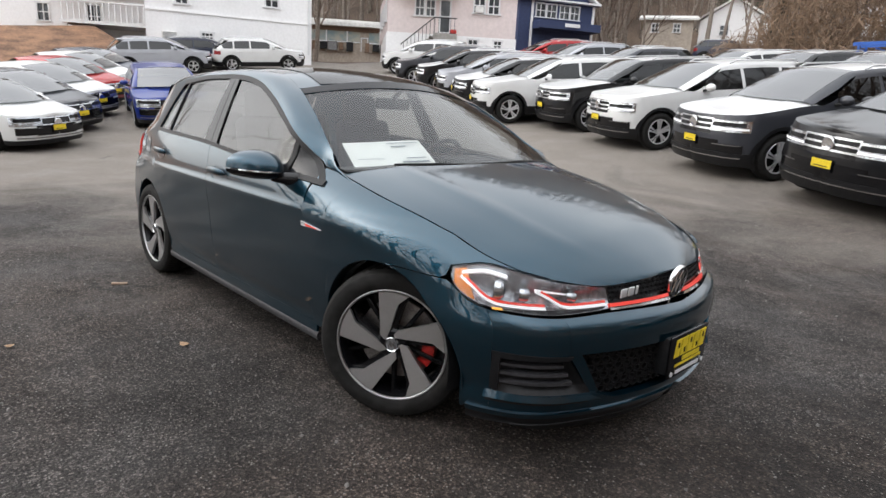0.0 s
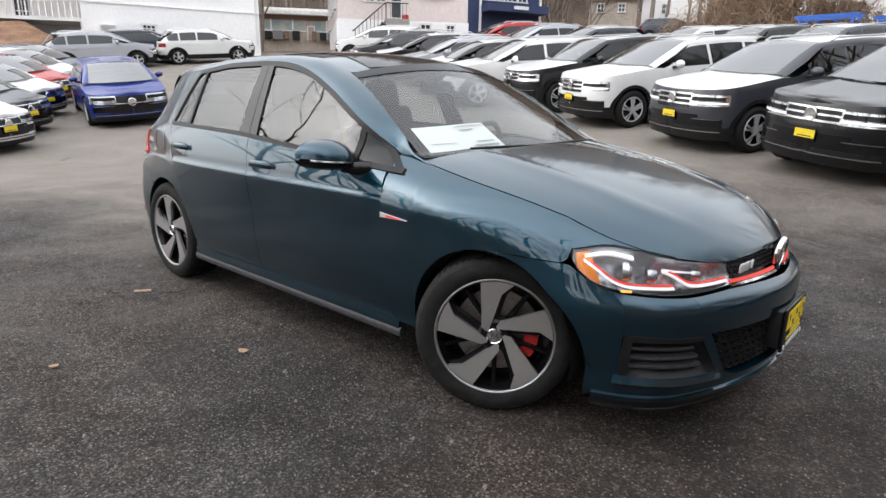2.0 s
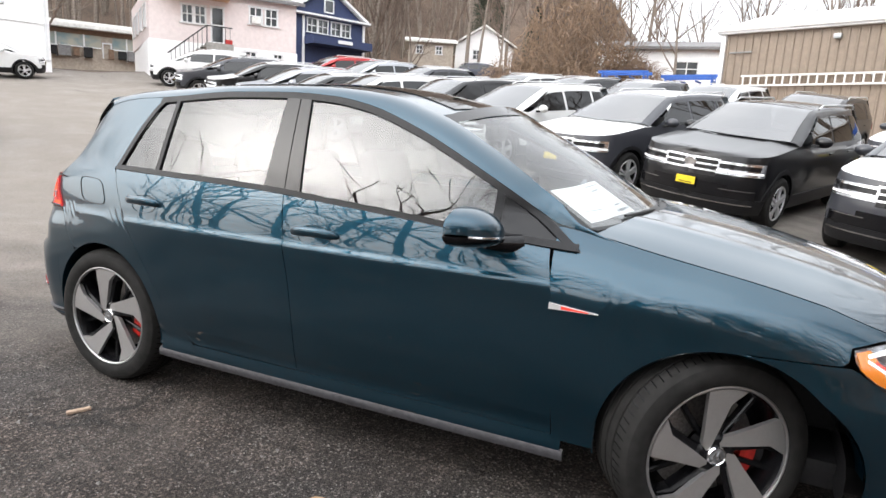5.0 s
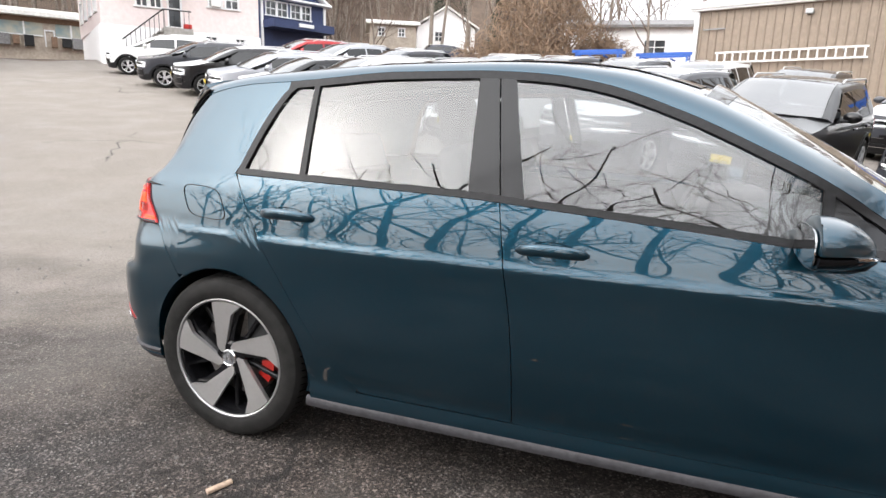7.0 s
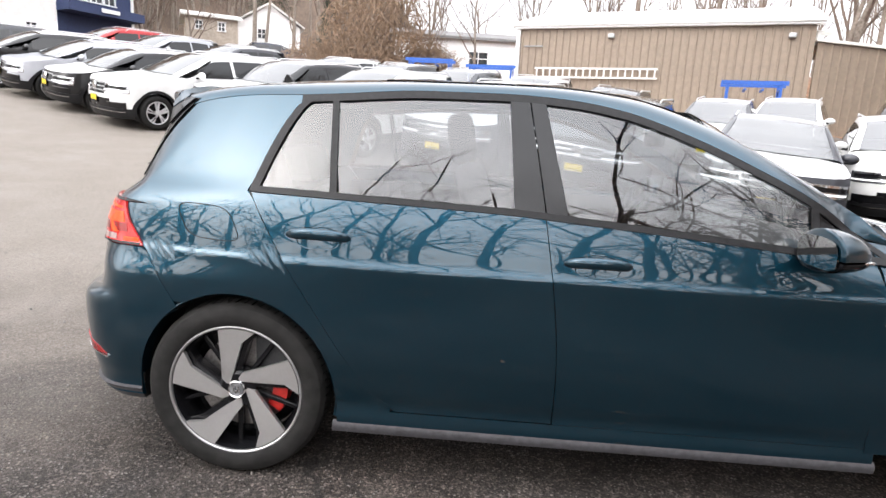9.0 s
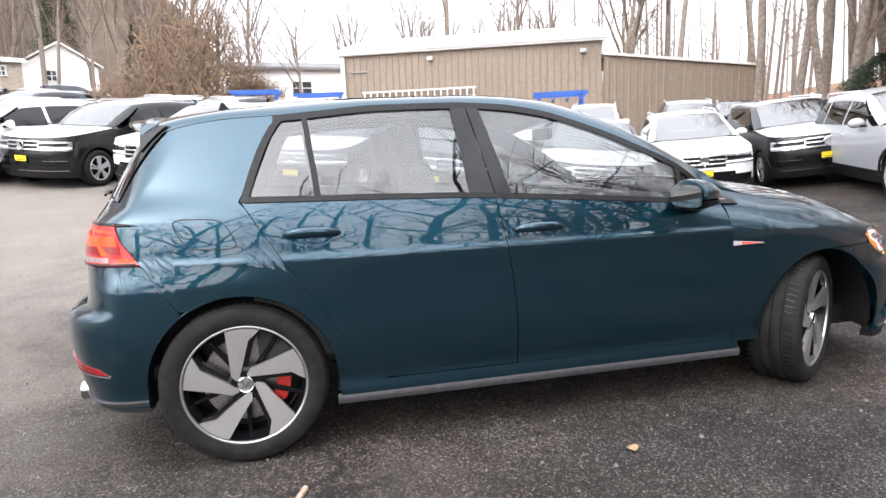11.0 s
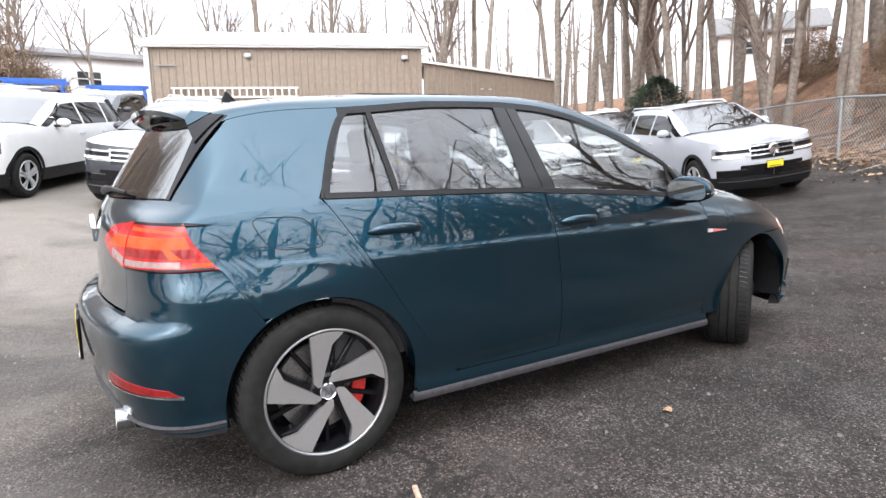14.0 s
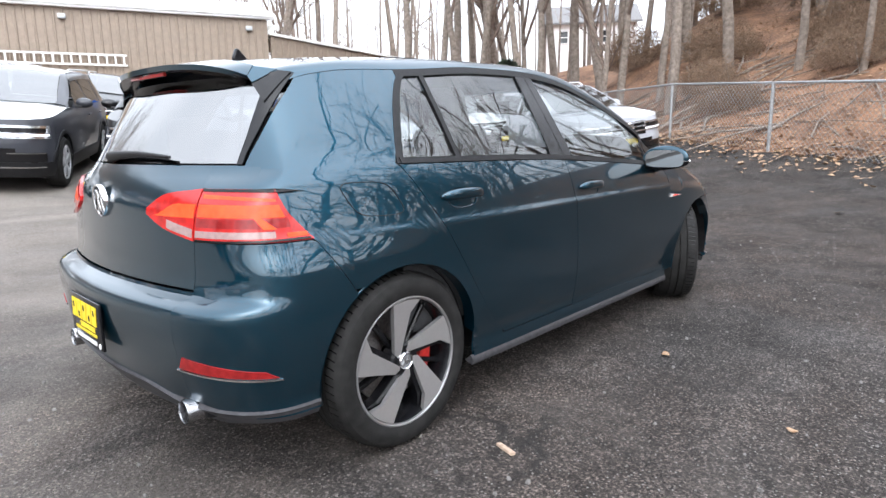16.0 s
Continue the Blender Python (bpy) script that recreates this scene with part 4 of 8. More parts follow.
    # door mirror
    def mirror_shell(lo, hi, zc, up, dn):
        mb = bmesh.new()
        bmesh.ops.create_uvsphere(mb, u_segments=28, v_segments=18, radius=1)
        for v in mb.verts:
            x, y, z = v.co
            q = lambda t, e: math.copysign(abs(t) ** e, t)
            x, y, z = q(x, 0.8), q(y, 0.75), max(lo, min(hi, q(z, 0.8)))
            k = 1 - 0.30 * max(0, x)
            v.co = Vector((1.825 + (0.125 * x if x > 0 else 0.022 * x) + 0.03 * (-y if x > -0.2 else 0) * 0.5, sg * (0.985 + 0.132 * y * k), zc + (up if z > 0 else dn) * z * (1 - 0.18 * max(0, y)) * (1 - 0.25 * max(0, x) ** 2) + 0.010 * y))
        return mb
    mir = part("door_mirror", mirror_shell(-0.05, 1, 0.944, 0.086, 0.03), teal, HERO)
    part("mirror_base", mirror_shell(-1, -0.02, 0.938, 0.07, 0.040), bg_, mir, "gloss black mirror underside")
    part("mirror_glass", prism_bm([(math.copysign(abs(math.cos(a)) ** 0.6, math.cos(a)) * 0.106, math.copysign(abs(math.sin(a)) ** 0.6, math.sin(a)) * (0.058 if math.sin(a) > 0 else 0.034)) for a in (2 * math.pi * k / 28 for k in range(28))], 0.004), M["mirror"], mir).matrix_local = Matrix.Translation((1.802, sg * 0.985, 0.948)) @ pose(0, 0, 0, 0, 0, -90)
    tube("mirror_blinker", [(1.825 + 0.127 * math.cos(radians(a)), sg * (0.985 + 0.120 * math.sin(radians(a))), 0.940 + 0.010 * math.sin(radians(a))) for a in range(-50, 76, 14)], 0.005, M["chrome"], mir, n=6)
    tube("mirror_arm", [(1.97, sg * 0.838, 0.905), (1.93, sg * 0.880, 0.906), (1.88, sg * 0.93, 0.912)], [0.034, 0.030, 0.022], bg_, mir, n=10)
    # rolled arch edges
    for xc, a0, a1 in ((0.0, -10, 176), (XF, 2, 190)):
        tube("arch_edge", [SH.at(xc + (RA + 0.003) * math.cos(radians(lerp(a0, a1, k / 40))), ZW + (RA + 0.003) * math.sin(radians(lerp(a0, a1, k / 40))), sg, -0.0035) for k in range(41)], 0.0035, teal, HERO, n=8)
    # arch liners
    for xc in (0.0, XF):
        def liner(u, v, xc=xc, sg=sg):
            a = lerp(-12, 192, u)
            r = RA - 0.002 + 0.03 * v
            return Vector((xc + r * math.cos(radians(a)), sg * (0.815 - 0.42 * v), ZW + r * math.sin(radians(a))))
        sheet("arch_liner", liner, 24, 3, bk, HERO, lip=0)
        lip_us = [i / 30 for i in range(31)]
        sheet("arch_lip", lambda u, v, xc=xc: SH.at(xc + (RA - 0.004) * math.cos(math.pi * lerp(0.02, 0.98, u)), ZW + (RA - 0.004) * math.sin(math.pi * lerp(0.02, 0.98, u)), sg, lerp(-0.002, -0.05, v)), 30, 2, teal, HERO, lip=0)

# bonnet
hood_c = curve((2.2, 1.01), (2.38, 0.995), (2.6, 0.965), (2.9, 0.902), (3.15, 0.828), (3.28, 0.755), (3.372, 0.686))


def hood(u, v):
    s = lerp(2.19, MID - 0.002, u ** 0.85)
    e = SH.at(s, zt(s), -1)
    t = 2 * v - 1
    w = -e.y - 0.004
    x = e.x + 0.17 * (1 - t * t) * (1 - step(2.2, 2.7, e.x)) * 1.0
    zc = max(e.z, hood_c(x))
    crease = 0.007 * math.exp(-((abs(t) - 0.66) / 0.05) ** 2) * step(3.33, 3.0, x) if w > 0.2 else 0
    return Vector((x, t * w, e.z + (zc - e.z) * (1 - abs(t) ** 2.6) + crease))


sheet("bonnet", hood, 44, 40, teal, HERO, out=(2.7, 0, 0), lip=0.014)


def cowl(u, v):
    t = 2 * u - 1
    return Vector((lerp(2.13, 2.2, v) + 0.17 * (1 - t * t) + 0.0, t * 0.74, lerp(0.975, 0.962, v) + 0.028 * (1 - t * t)))


sheet("cowl_panel", cowl, 24, 3, bk, HERO, out=(2.1, 0, 0), lip=0.01)
xs_ = curve((0, 2.185), (1, 1.57))


def screen(u, v, grow=0.0):
    t = (2 * v - 1)
    x = lerp(2.185, 1.565, u)
    c = (lerp(2.345, 1.635, u), lerp(0.985, 1.388, u) + 0.012 * math.sin(math.pi * u))
    b = 1 - t * t
    return Vector((x + (c[0] - x) * b, t * (gw(x) - 0.004), gz(x) - 0.004 + (c[1] - gz(x)) * b))


sheet("windscreen", screen, 24, 24, M["shield"], HERO, out=(1.5, 0, 0.6), lip=0, label="clear windscreen")


def roof(u, v):
    t = 2 * v - 1
    x = lerp(-0.335, 1.565, u)
    dx = 0.07 * (1 - t * t) * step(1.3, 1.565, x) - 0.10 * (1 - t * t) * step(0.0, -0.335, x)
    return Vector((x + dx, t * (gw(x) - 0.001), gz(x) + (0.042 - 0.004 * step(1.2, 1.565, x)) * (1 - abs(t) ** 2.2)))


sheet("roof", roof, 46, 24, teal, HERO, out=(0.6, 0, 0.6), lip=0.006)
sheet("roof_window", lambda u, v: roof(lerp(0.40, 0.985, u), lerp(0.10, 0.90, v)) + Vector((0, 0, 0.004)), 20, 16, M["roof_glass"], HERO, out=(0.6, 0, 0.6), lip=0.006, label="black panoramic roof glass")
sheet("header_trim", lambda u, v: screen(lerp(0.90, 0.995, u), v) + Vector((0.002, 0, 0.003)), 3, 24, M["roof_glass"], HERO, out=(1.5, 0, 0.6), lip=0)


# roof spoiler
def spoiler(u, v):
    t = 2 * v - 1
    xa = lerp(-0.33, -0.475, u)
    w = lerp(0.525, 0.530, u)
    return Vector((xa + 0.12 * abs(t) ** 2.6 * u, t * w, lerp(1.346, 1.338, u) + lerp(0.036, 0.018, u) * (1 - abs(t) ** 2.4) - (0.010 + 0.026 * u) * abs(t) ** 5))


sheet("spoiler", spoiler, 10, 30, teal, HERO, out=(-0.4, 0, 1.0), lip=0.018)
sheet("spoiler_underside", lambda u, v: spoiler(lerp(0.98, 0.10, u), v) + Vector((0.006 + 0.05 * u * (1 - abs(2 * v - 1) ** 3), 0, -0.014 - 0.080 * u * (1 - abs(2 * v - 1) ** 6))), 6, 24, bg_, HERO, out=(-0.4, 0, 1.6), lip=0.004)
for sg in (-1, 1):
    sheet("spoiler_side", lambda u, v: spoiler(lerp(0.0, 0.97, u), 0.5 - 0.5 * 0.995 * -sg).lerp(SH.at(lerp(xcr(1.31) - 0.19, xcr(1.215) - 0.325, u), lerp(1.312, 1.215, u), sg, 0.008), v * lerp(0.62, 0.28, u)) + Vector((0, sg * 0.004, -0.004 * (1 - v))), 8, 6, teal, HERO, out=(0, 0, 0.9), lip=0.004)
    sheet("spoiler_fin", lambda u, v: spoiler(lerp(0.0, 0.97, u), 0.5 - 0.5 * 0.995 * -sg).lerp(SH.at(lerp(xcr(1.31) - 0.19, xcr(1.215) - 0.325, u), lerp(1.312, 1.215, u), sg, 0.008), lerp(lerp(0.625, 0.285, u), 1, v)) + Vector((0, sg * 0.004, -0.004 * (1 - v))), 8, 6, bg_, HERO, out=(0, 0, 0.9), lip=0.006, label="gloss black spoiler end")
part("brake_light", box_bm((0.012, 0.30, 0.014), (-0.455, 0, 1.328), 0.004), M["red_dark"], HERO)
# roof aerial
fin = prism_bm([(0.05, 0), (-0.055, 0), (-0.06, 0.018), (-0.045, 0.058), (-0.032, 0.058), (-0.008, 0.020)], 0.022)
bmesh.ops.bevel(fin, geom=fin.edges[:], offset=0.004, segments=1, affect="EDGES")
part("aerial", fin, bg_, HERO, "black shark fin aerial").matrix_local = Matrix.Translation((-0.055, -0.011, 1.402))
# upper grille, red line, badge
for sg in (-1, 1):
    SH.patch("upper_grille", 3.505, MID, 0.588, lambda s: zt(s), bg_, HERO, nu=10, nv=5, lip=0, off=-0.018, sg=sg)
    vs_, fs_ = [], []
    for r in range(5):
        for c in range(15):
            s0, z0 = 3.515 + c * 0.026 + (r % 2) * 0.013, 0.626 + r * 0.0165
            if s0 > MID - 0.02 or z0 > zt(s0) - 0.008:
                continue
            ring = [SH.at(s0 + 0.0125 * math.cos(math.pi / 6 + k * math.pi / 3), z0 + 0.0105 * math.sin(math.pi / 6 + k * math.pi / 3), sg, -0.006) for k in range(6)]
            c0 = sum(ring, Vector()) / 6
            b = len(vs_)
            vs_ += ring + [c0 + (p - c0) * 0.7 for p in ring] + [c0 + (p - c0) * 0.68 + Vector((-0.01, 0, 0)) for p in ring]
            for k in range(6):
                j = (k + 1) % 6
                fs_ += [(b + k, b + j, b + 6 + j, b + 6 + k), (b + 6 + k, b + 6 + j, b + 12 + j, b + 12 + k)]
    add_mesh("honeycomb", vs_, fs_, M["black_trim"], HERO, smooth=False)["kind"] = "stuff"
    SH.patch("grille_line", 3.495, MID - 0.06, 0.5965, 0.608, M["redline"], HERO, nu=14, nv=1, lip=0.01, off=0.002, sg=sg, label="red grille line")
    SH.patch("grille_chrome", 3.495, MID - 0.06, 0.586, 0.594, M["chrome"], HERO, nu=14, nv=1, lip=0.01, off=0.003, sg=sg)
M["trim_chrome"] = mat("bright_satin_chrome", (0.75, 0.75, 0.76), 0.35, 0.5, var=0.04, scale=30)
gm = Matrix.Translation(SH.at(3.60, 0.640, -1, 0.012)) @ pose(0, 0, 0, 0, -6, 90 - 14)
for k, w in ((-1, 0.030), (0, 0.030), (1, 0.011)):
    mk = box_bm((w, 0.006, 0.032), (0.036 * k - (0.007 if k == 1 else 0), 0, 0), 0.003, 2)
    for v in mk.verts:
        v.co.x += v.co.z * 0.2
    part("grille_badge", mk, M["trim_chrome"], HERO).matrix_local = gm


def roundel(parent, m, r):
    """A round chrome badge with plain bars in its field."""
    a = lathe("emblem", [(0.0, r * 0.86), (-0.010, r * 0.88), (-0.012, r * 0.95), (-0.006, r), (0.004, r)], M["chrome"], parent, n=36, label="round chrome badge")
    a.matrix_local = m
    lathe("emblem_field", [(-0.001, 0.0005), (-0.002, r * 0.87)], M["black_gloss"], a, n=30)
    for k, (x, ang, ln, dz) in enumerate(((-0.42, 20, 0.62, 0.36), (0.42, -20, 0.62, 0.36), (-0.14, -24, 0.5, 0.40), (0.14, 24, 0.5, 0.40), (-0.40, 18, 0.95, -0.28), (0.40, -18, 0.95, -0.28), (-0.14, -20, 0.75, -0.30), (0.14, 20, 0.75, -0.30))):
        part("emblem_bar", box_bm((r * 0.13, 0.008, r * ln), (x * r, -0.005, dz * r), 0.002, 1, pose(0, 0, 0, 0, ang)), M["chrome"], a, smooth=False)
    return a


roundel(HERO, Matrix.Translation((3.400, 0, 0.648)) @ pose(0, 0, 0, 0, 0, 90) @ pose(0, 0, 0, 8), 0.066)
roundel(HERO, Matrix.Translation((-0.657, 0, 0.895)) @ pose(0, 0, 0, 0, 0, -90) @ pose(0, 0, 0, 3), 0.058)


def dealer_plate(parent, m, s=1.0, full=True):
    """A dealer's sign plate: dark frame, yellow block letters."""
    p = part("sign_plate", box_bm((0.31, 0.012, 0.17), (0, 0, 0), 0.006), M["black_gloss"], parent, "black and yellow dealer plate")
    p.matrix_local = m
    if full:
        for k in range(5):
            blk = box_bm((0.044, 0.003, 0.072), (-0.104 + 0.052 * k, -0.0075, 0.034), 0.001, 1)
            for v in blk.verts:
                v.co.x += (v.co.z - 0.03) * 0.18
            part("plate_mark", blk, M["yellow"], p, smooth=False)
            part("mark_gap", box_bm((0.012, 0.003, 0.020), (-0.102 + 0.052 * k, -0.0085, 0.046 - 0.028 * (k % 2))), M["black_gloss"], p, smooth=False)
        part("plate_bar", box_bm((0.15, 0.002, 0.018), (0.02, -0.007, -0.018)), M["yellow"], p, smooth=False)
        part("plate_bar", box_bm((0.22, 0.002, 0.010), (0, -0.007, -0.038)), M["yellow"], p, smooth=False)
        part("plate_bar", box_bm((0.20, 0.002, 0.014), (0, -0.007, -0.066)), M["white_p"], p, smooth=False)
        for x in (-0.132, 0.132):
            lathe("plate_screw", [(-0.004, 0.0005), (-0.003, 0.009), (0, 0.010)], M["white_p"], p, n=12).matrix_local = Matrix.Translation((x, -0.006, -0.068))
    else:
        part("plate_panel", box_bm((0.29, 0.003, 0.11), (0, -0.0075, 0.02)), M["yellow"], p, smooth=False)
        part("plate_bar", box_bm((0.20, 0.003, 0.012), (0, -0.009, -0.012)), M["black_trim"], p, smooth=False)
    return p


dealer_plate(HERO, Matrix.Translation((3.484, 0, 0.385)) @ pose(0, 0, 0, 0, 0, 90))
part("plate_holder", box_bm((0.05, 0.30, 0.15), (3.452, 0, 0.385), 0.01), bk, HERO)
dealer_plate(HERO, Matrix.Translation((-0.752, 0, 0.475)) @ pose(0, 0, 0, 0, 0, -90))
# exhaust tips
for sg in (-1, 1):
    e = lathe("exhaust_tip", [(-0.10, 0.036), (0.06, 0.040), (0.068, 0.037), (0.06, 0.035), (0.02, 0.034)], M["steel_tip"], HERO, n=28, label="round chrome exhaust tip")
    lathe("exhaust_bore", [(0.03, 0.0345), (-0.08, 0.0335), (-0.08, 0.001)], M["rim_black"], e, n=20)
    e.matrix_local = Matrix.Translation((-0.600, sg * 0.545, 0.265)) @ pose(0, 0, 0, 0, 0, 90)
# wipers
tube("rear_wiper", [(-0.60, 0.02, 1.045), (-0.605, -0.05, 1.052), (-0.59, -0.20, 1.058), (-0.555, -0.36, 1.048)], [0.022, 0.016, 0.010, 0.006], bk, HERO, n=8, label="black rear wiper")
for y0, y1 in ((0.60, -0.02), (-0.02, -0.52)):
    tube("front_wiper", [(2.33 - 0.25 * abs(y0) ** 2, y0, 0.985), (2.335 - 0.25 * abs((y0 + y1) / 2) ** 2, (y0 + y1) / 2, 0.998), (2.33 - 0.27 * abs(y1) ** 2, y1, 0.996)], [0.008, 0.007, 0.005], bk, HERO, n=6)
# floor pan
part("underbody", box_bm((3.6, 1.30, 0.10), (1.32, 0, 0.26), 0.03), bk, HERO)
for xa, xb in ((0.42, 2.22), (-0.62, -0.42), (3.05, 3.20)):
    part("underbody", box_bm((xb - xa, 1.62 if xa > 0.3 and xa < 2 else 1.2, 0.14), ((xa + xb) / 2, 0, 0.30), 0.03), bk, HERO)
part("engine_bay", box_bm((0.75, 1.06, 0.36), (2.78, 0, 0.53), 0.05), bk, HERO)

# cabin
dk, cl = M["dark_in"], M["cloth"]
part("cabin_floor", box_bm((2.55, 1.44, 0.06), (0.78, 0, 0.36), 0.01), dk, HERO)
for sg in (-1, 1):
    part("door_lining", box_bm((2.0, 0.03, 0.55), (1.05, sg * 0.79, 0.66), 0.012), dk, HERO)
part("dashboard", box_bm((0.50, 1.46, 0.34), (1.93, 0, 0.76), 0.08, 4), dk, HERO)
part("instrument_hood", box_bm((0.22, 0.36, 0.09), (1.80, 0.37, 0.93), 0.035, 3), dk, HERO)
part("parcel_shelf", box_bm((0.42, 1.14, 0.03), (-0.20, 0, 0.955), 0.01), dk, HERO)
part("load_bay", box_bm((0.55, 1.1, 0.5), (-0.22, 0, 0.64), 0.03), dk, HERO)
sw = lathe("steering_wheel", [(0.016 * math.cos(a), 0.178 + 0.016 * math.sin(a)) for a in [2 * math.pi * k / 8 for k in range(9)]], dk, HERO, n=32)
sw.matrix_local = Matrix.Translation((1.60, 0.37, 0.90)) @ pose(0, 0, 0, 0, 0, 90) @ pose(0, 0, 0, 24)
for a in (0, 130, 230):
    part("wheel_spoke", box_bm((0.045, 0.02, 0.17), (0, 0.01, 0.09), 0.008, 1, pose(0, 0, 0)), dk, sw).matrix_local = pose(0, 0, 0, 0, a + 180)
tube("steering_column", [(1.62, 0.37, 0.89), (1.80, 0.37, 0.82)], 0.04, dk, HERO, n=10)


def seat(x, y, w=0.50, front=True):
    st = part("seat", box_bm((0.50, w, 0.14), (x, y, 0.52), 0.05, 3), cl, HERO)
    bk_ = box_bm((0.12, w * 0.94, 0.60), (0, 0, 0.30), 0.05, 3)
    for v in bk_.verts:
        v.co.y *= 1 - 0.22 * max(0, v.co.z / 0.6 - 0.4)
    part("backrest", bk_, cl, st).matrix_local = Matrix.Translation((x - 0.26, y, 0.56)) @ pose(0, 0, 0, 0, -16)
    hd = box_bm((0.10, 0.27, 0.20), (0, 0, 0), 0.05, 4)
    for v in hd.verts:
        v.co.y *= 1 - 0.18 * max(0, v.co.z / 0.1)
    part("headrest", hd, cl, st).matrix_local = Matrix.Translation((x - 0.455, y, 1.22 if front else 1.10)) @ pose(0, 0, 0, 0, -10)
    for dy in (-0.06, 0.06):
        tube("headrest_post", [(x - 0.43, y + dy, 1.05), (x - 0.45, y + dy, 1.18)], 0.006, M["chrome"], st, n=6)


for y in (-0.37, 0.37):
    seat(1.18, y)
    seat(0.30, y, 0.56, False)
tube("mirror_stalk", [(1.66, 0, 1.345), (1.60, 0, 1.31), (1.58, 0, 1.27)], 0.014, dk, HERO, n=8)
part("inner_mirror", box_bm((0.03, 0.24, 0.065), (1.575, 0, 1.265), 0.012, 2), bk, HERO)
# price sheet propped behind the windscreen
ps = sheet("price_sheet", lambda u, v: screen(lerp(0.035, 0.30, u), lerp(0.05, 0.33, v)) + Vector((-0.018 + 0.01 * math.sin(5 * v), 0, -0.014)), 8, 14, M["paper"], HERO, out=(1.5, 0, 0.6), lip=0, label="white printed price sheet")
for (a, b, c, d) in ((0.20, 0.255, 0.27, 0.38), (0.235, 0.245, 0.27, 0.33), (0.08, 0.095, 0.275, 0.38), (0.12, 0.128, 0.30, 0.375), (0.15, 0.157, 0.29, 0.37), (0.18, 0.186, 0.285, 0.34), (0.27, 0.276, 0.26, 0.385), (0.20, 0.206, 0.15, 0.24), (0.16, 0.165, 0.14, 0.24), (0.12, 0.125, 0.14, 0.22)):
    if b - a < 0.03 and a in (0.08, 0.12, 0.235, 0.27):
        sheet("print_line", lambda u, v: screen(lerp(a, b, u), lerp(c, d, v) - 0.07) + Vector((-0.018 + 0.01 * math.sin(5 * ((lerp(c, d, v) - 0.12) / 0.28)) + 0.003, 0, -0.011)), 1, 6, M["ink"], ps, out=(1.5, 0, 0.6), lip=0)


def hero_wheel(m):
    """18 inch wheel: tyre, rim barrel, five blade spokes, disc and caliper; its outer face looks along -y."""
    w = new("wheel")
    w.parent = HERO
    w.matrix_local = m
    R, B = 0.318, 0.112
    tyre = lathe("tyre", [(-0.004, 0.236), (-0.010, 0.246), (-0.014, 0.262), (-0.013, 0.282), (-0.004, 0.300), (0.012, 0.312), (0.035, R)]
                 + [(0.055, R), (0.057, R - 0.007), (0.063, R - 0.007), (0.065, R), (0.098, R + 0.001), (0.100, R - 0.007), (0.107, R - 0.007), (0.109, R + 0.001), (0.142, R), (0.144, R - 0.007), (0.150, R - 0.007), (0.152, R)]
                 + [(0.185, R - 0.002), (0.205, 0.312), (0.222, 0.298), (0.230, 0.27), (0.222, 0.236)], M["rubber"], w, n=80, label="low profile black tyre", angle=25)
    # tread blocks: sipes across the shoulders
    tv, tf = [], []
    for k in range(72):
        a = 2 * math.pi * k / 72
        for y0, y1, sk in ((0.012, 0.052, 0.02), (0.188, 0.215, -0.02)):
            b = len(tv)
            for y, da in ((y0, 0), (y1, sk)):
                for e in (-0.006, 0.006):
                    rr = R + 0.0015 - (0.004 if y in (0.012, 0.215) else 0)
                    tv.append((rr * math.sin(a + da + e), y, rr * math.cos(a + da + e)))
            tf.append((b, b + 1, b + 3, b + 2))
    add_mesh("tread_pattern", tv, tf, M["rim_black"], tyre, smooth=False)["kind"] = "stuff"
    lathe("rim", [(0.0, 0.237), (-0.005, 0.235), (-0.006, 0.231), (-0.003, 0.2265), (0.004, 0.225)], M["alloy_dark"], w, n=72, label="bright machined rim edge")
    lathe("barrel", [(0.003, 0.2235), (0.03, 0.212), (0.19, 0.205), (0.20, 0.18)], M["rim_black"], w, n=48)
    lathe("backing", [(0.115, 0.205), (0.115, 0.02)], M["rim_black"], w, n=40)
    Ro = 0.2235
    for k in range(5):
        pol = lambda r, deg: (r * math.sin(radians(deg)), r * math.cos(radians(deg)))
        out = [pol(Ro, d) for d in (-15.5, -8, 0, 9, 17.5)]
        pts = out + [(0.022, 0.174), (-0.006, 0.078), (-0.024, 0.020), (-0.036, 0.018), (-0.052, 0.037), (-0.0535, 0.10)]
        sp = prism_bm(pts, 0.016)
        for v in sp.verts:
            r = math.hypot(v.co.x, v.co.z)
            v.co.y += 0.016 * (1 - (r / Ro)) - 0.002
        part("spoke", sp, M["alloy"], w, angle=20).matrix_local = pose(0, 0, 0, 0, 72 * k)
        # black flank of the blade and thin inner rib
        fl = prism_bm([pol(Ro, 17), pol(Ro, 19.5), (0.041, 0.168), (0.018, 0.09), (0.002, 0.028), (-0.023, 0.021), (-0.006, 0.079), (0.0215, 0.174)], 0.04)
        for v in fl.verts:
            v.co.y += 0.022
        part("blade_flank", fl, M["rim_black"], w, smooth=False).matrix_local = pose(0, 0, 0, 0, 72 * k)
        rib = box_bm((0.018, 0.03, 0.19), (0, 0.055, 0.125), 0.004, 1)
        part("rib", rib, M["rim_black"], w, smooth=False).matrix_local = pose(0, 0, 0, 0, 72 * k + 36)
        lathe("wheel_bolt", [(0.012, 0.001), (0.012, 0.008), (0.03, 0.009)], M["rim_black"], w, n=8).matrix_local = pose(0.050 * math.sin(radians(72 * k + 8)), 0.004, 0.050 * math.cos(radians(72 * k + 8)))
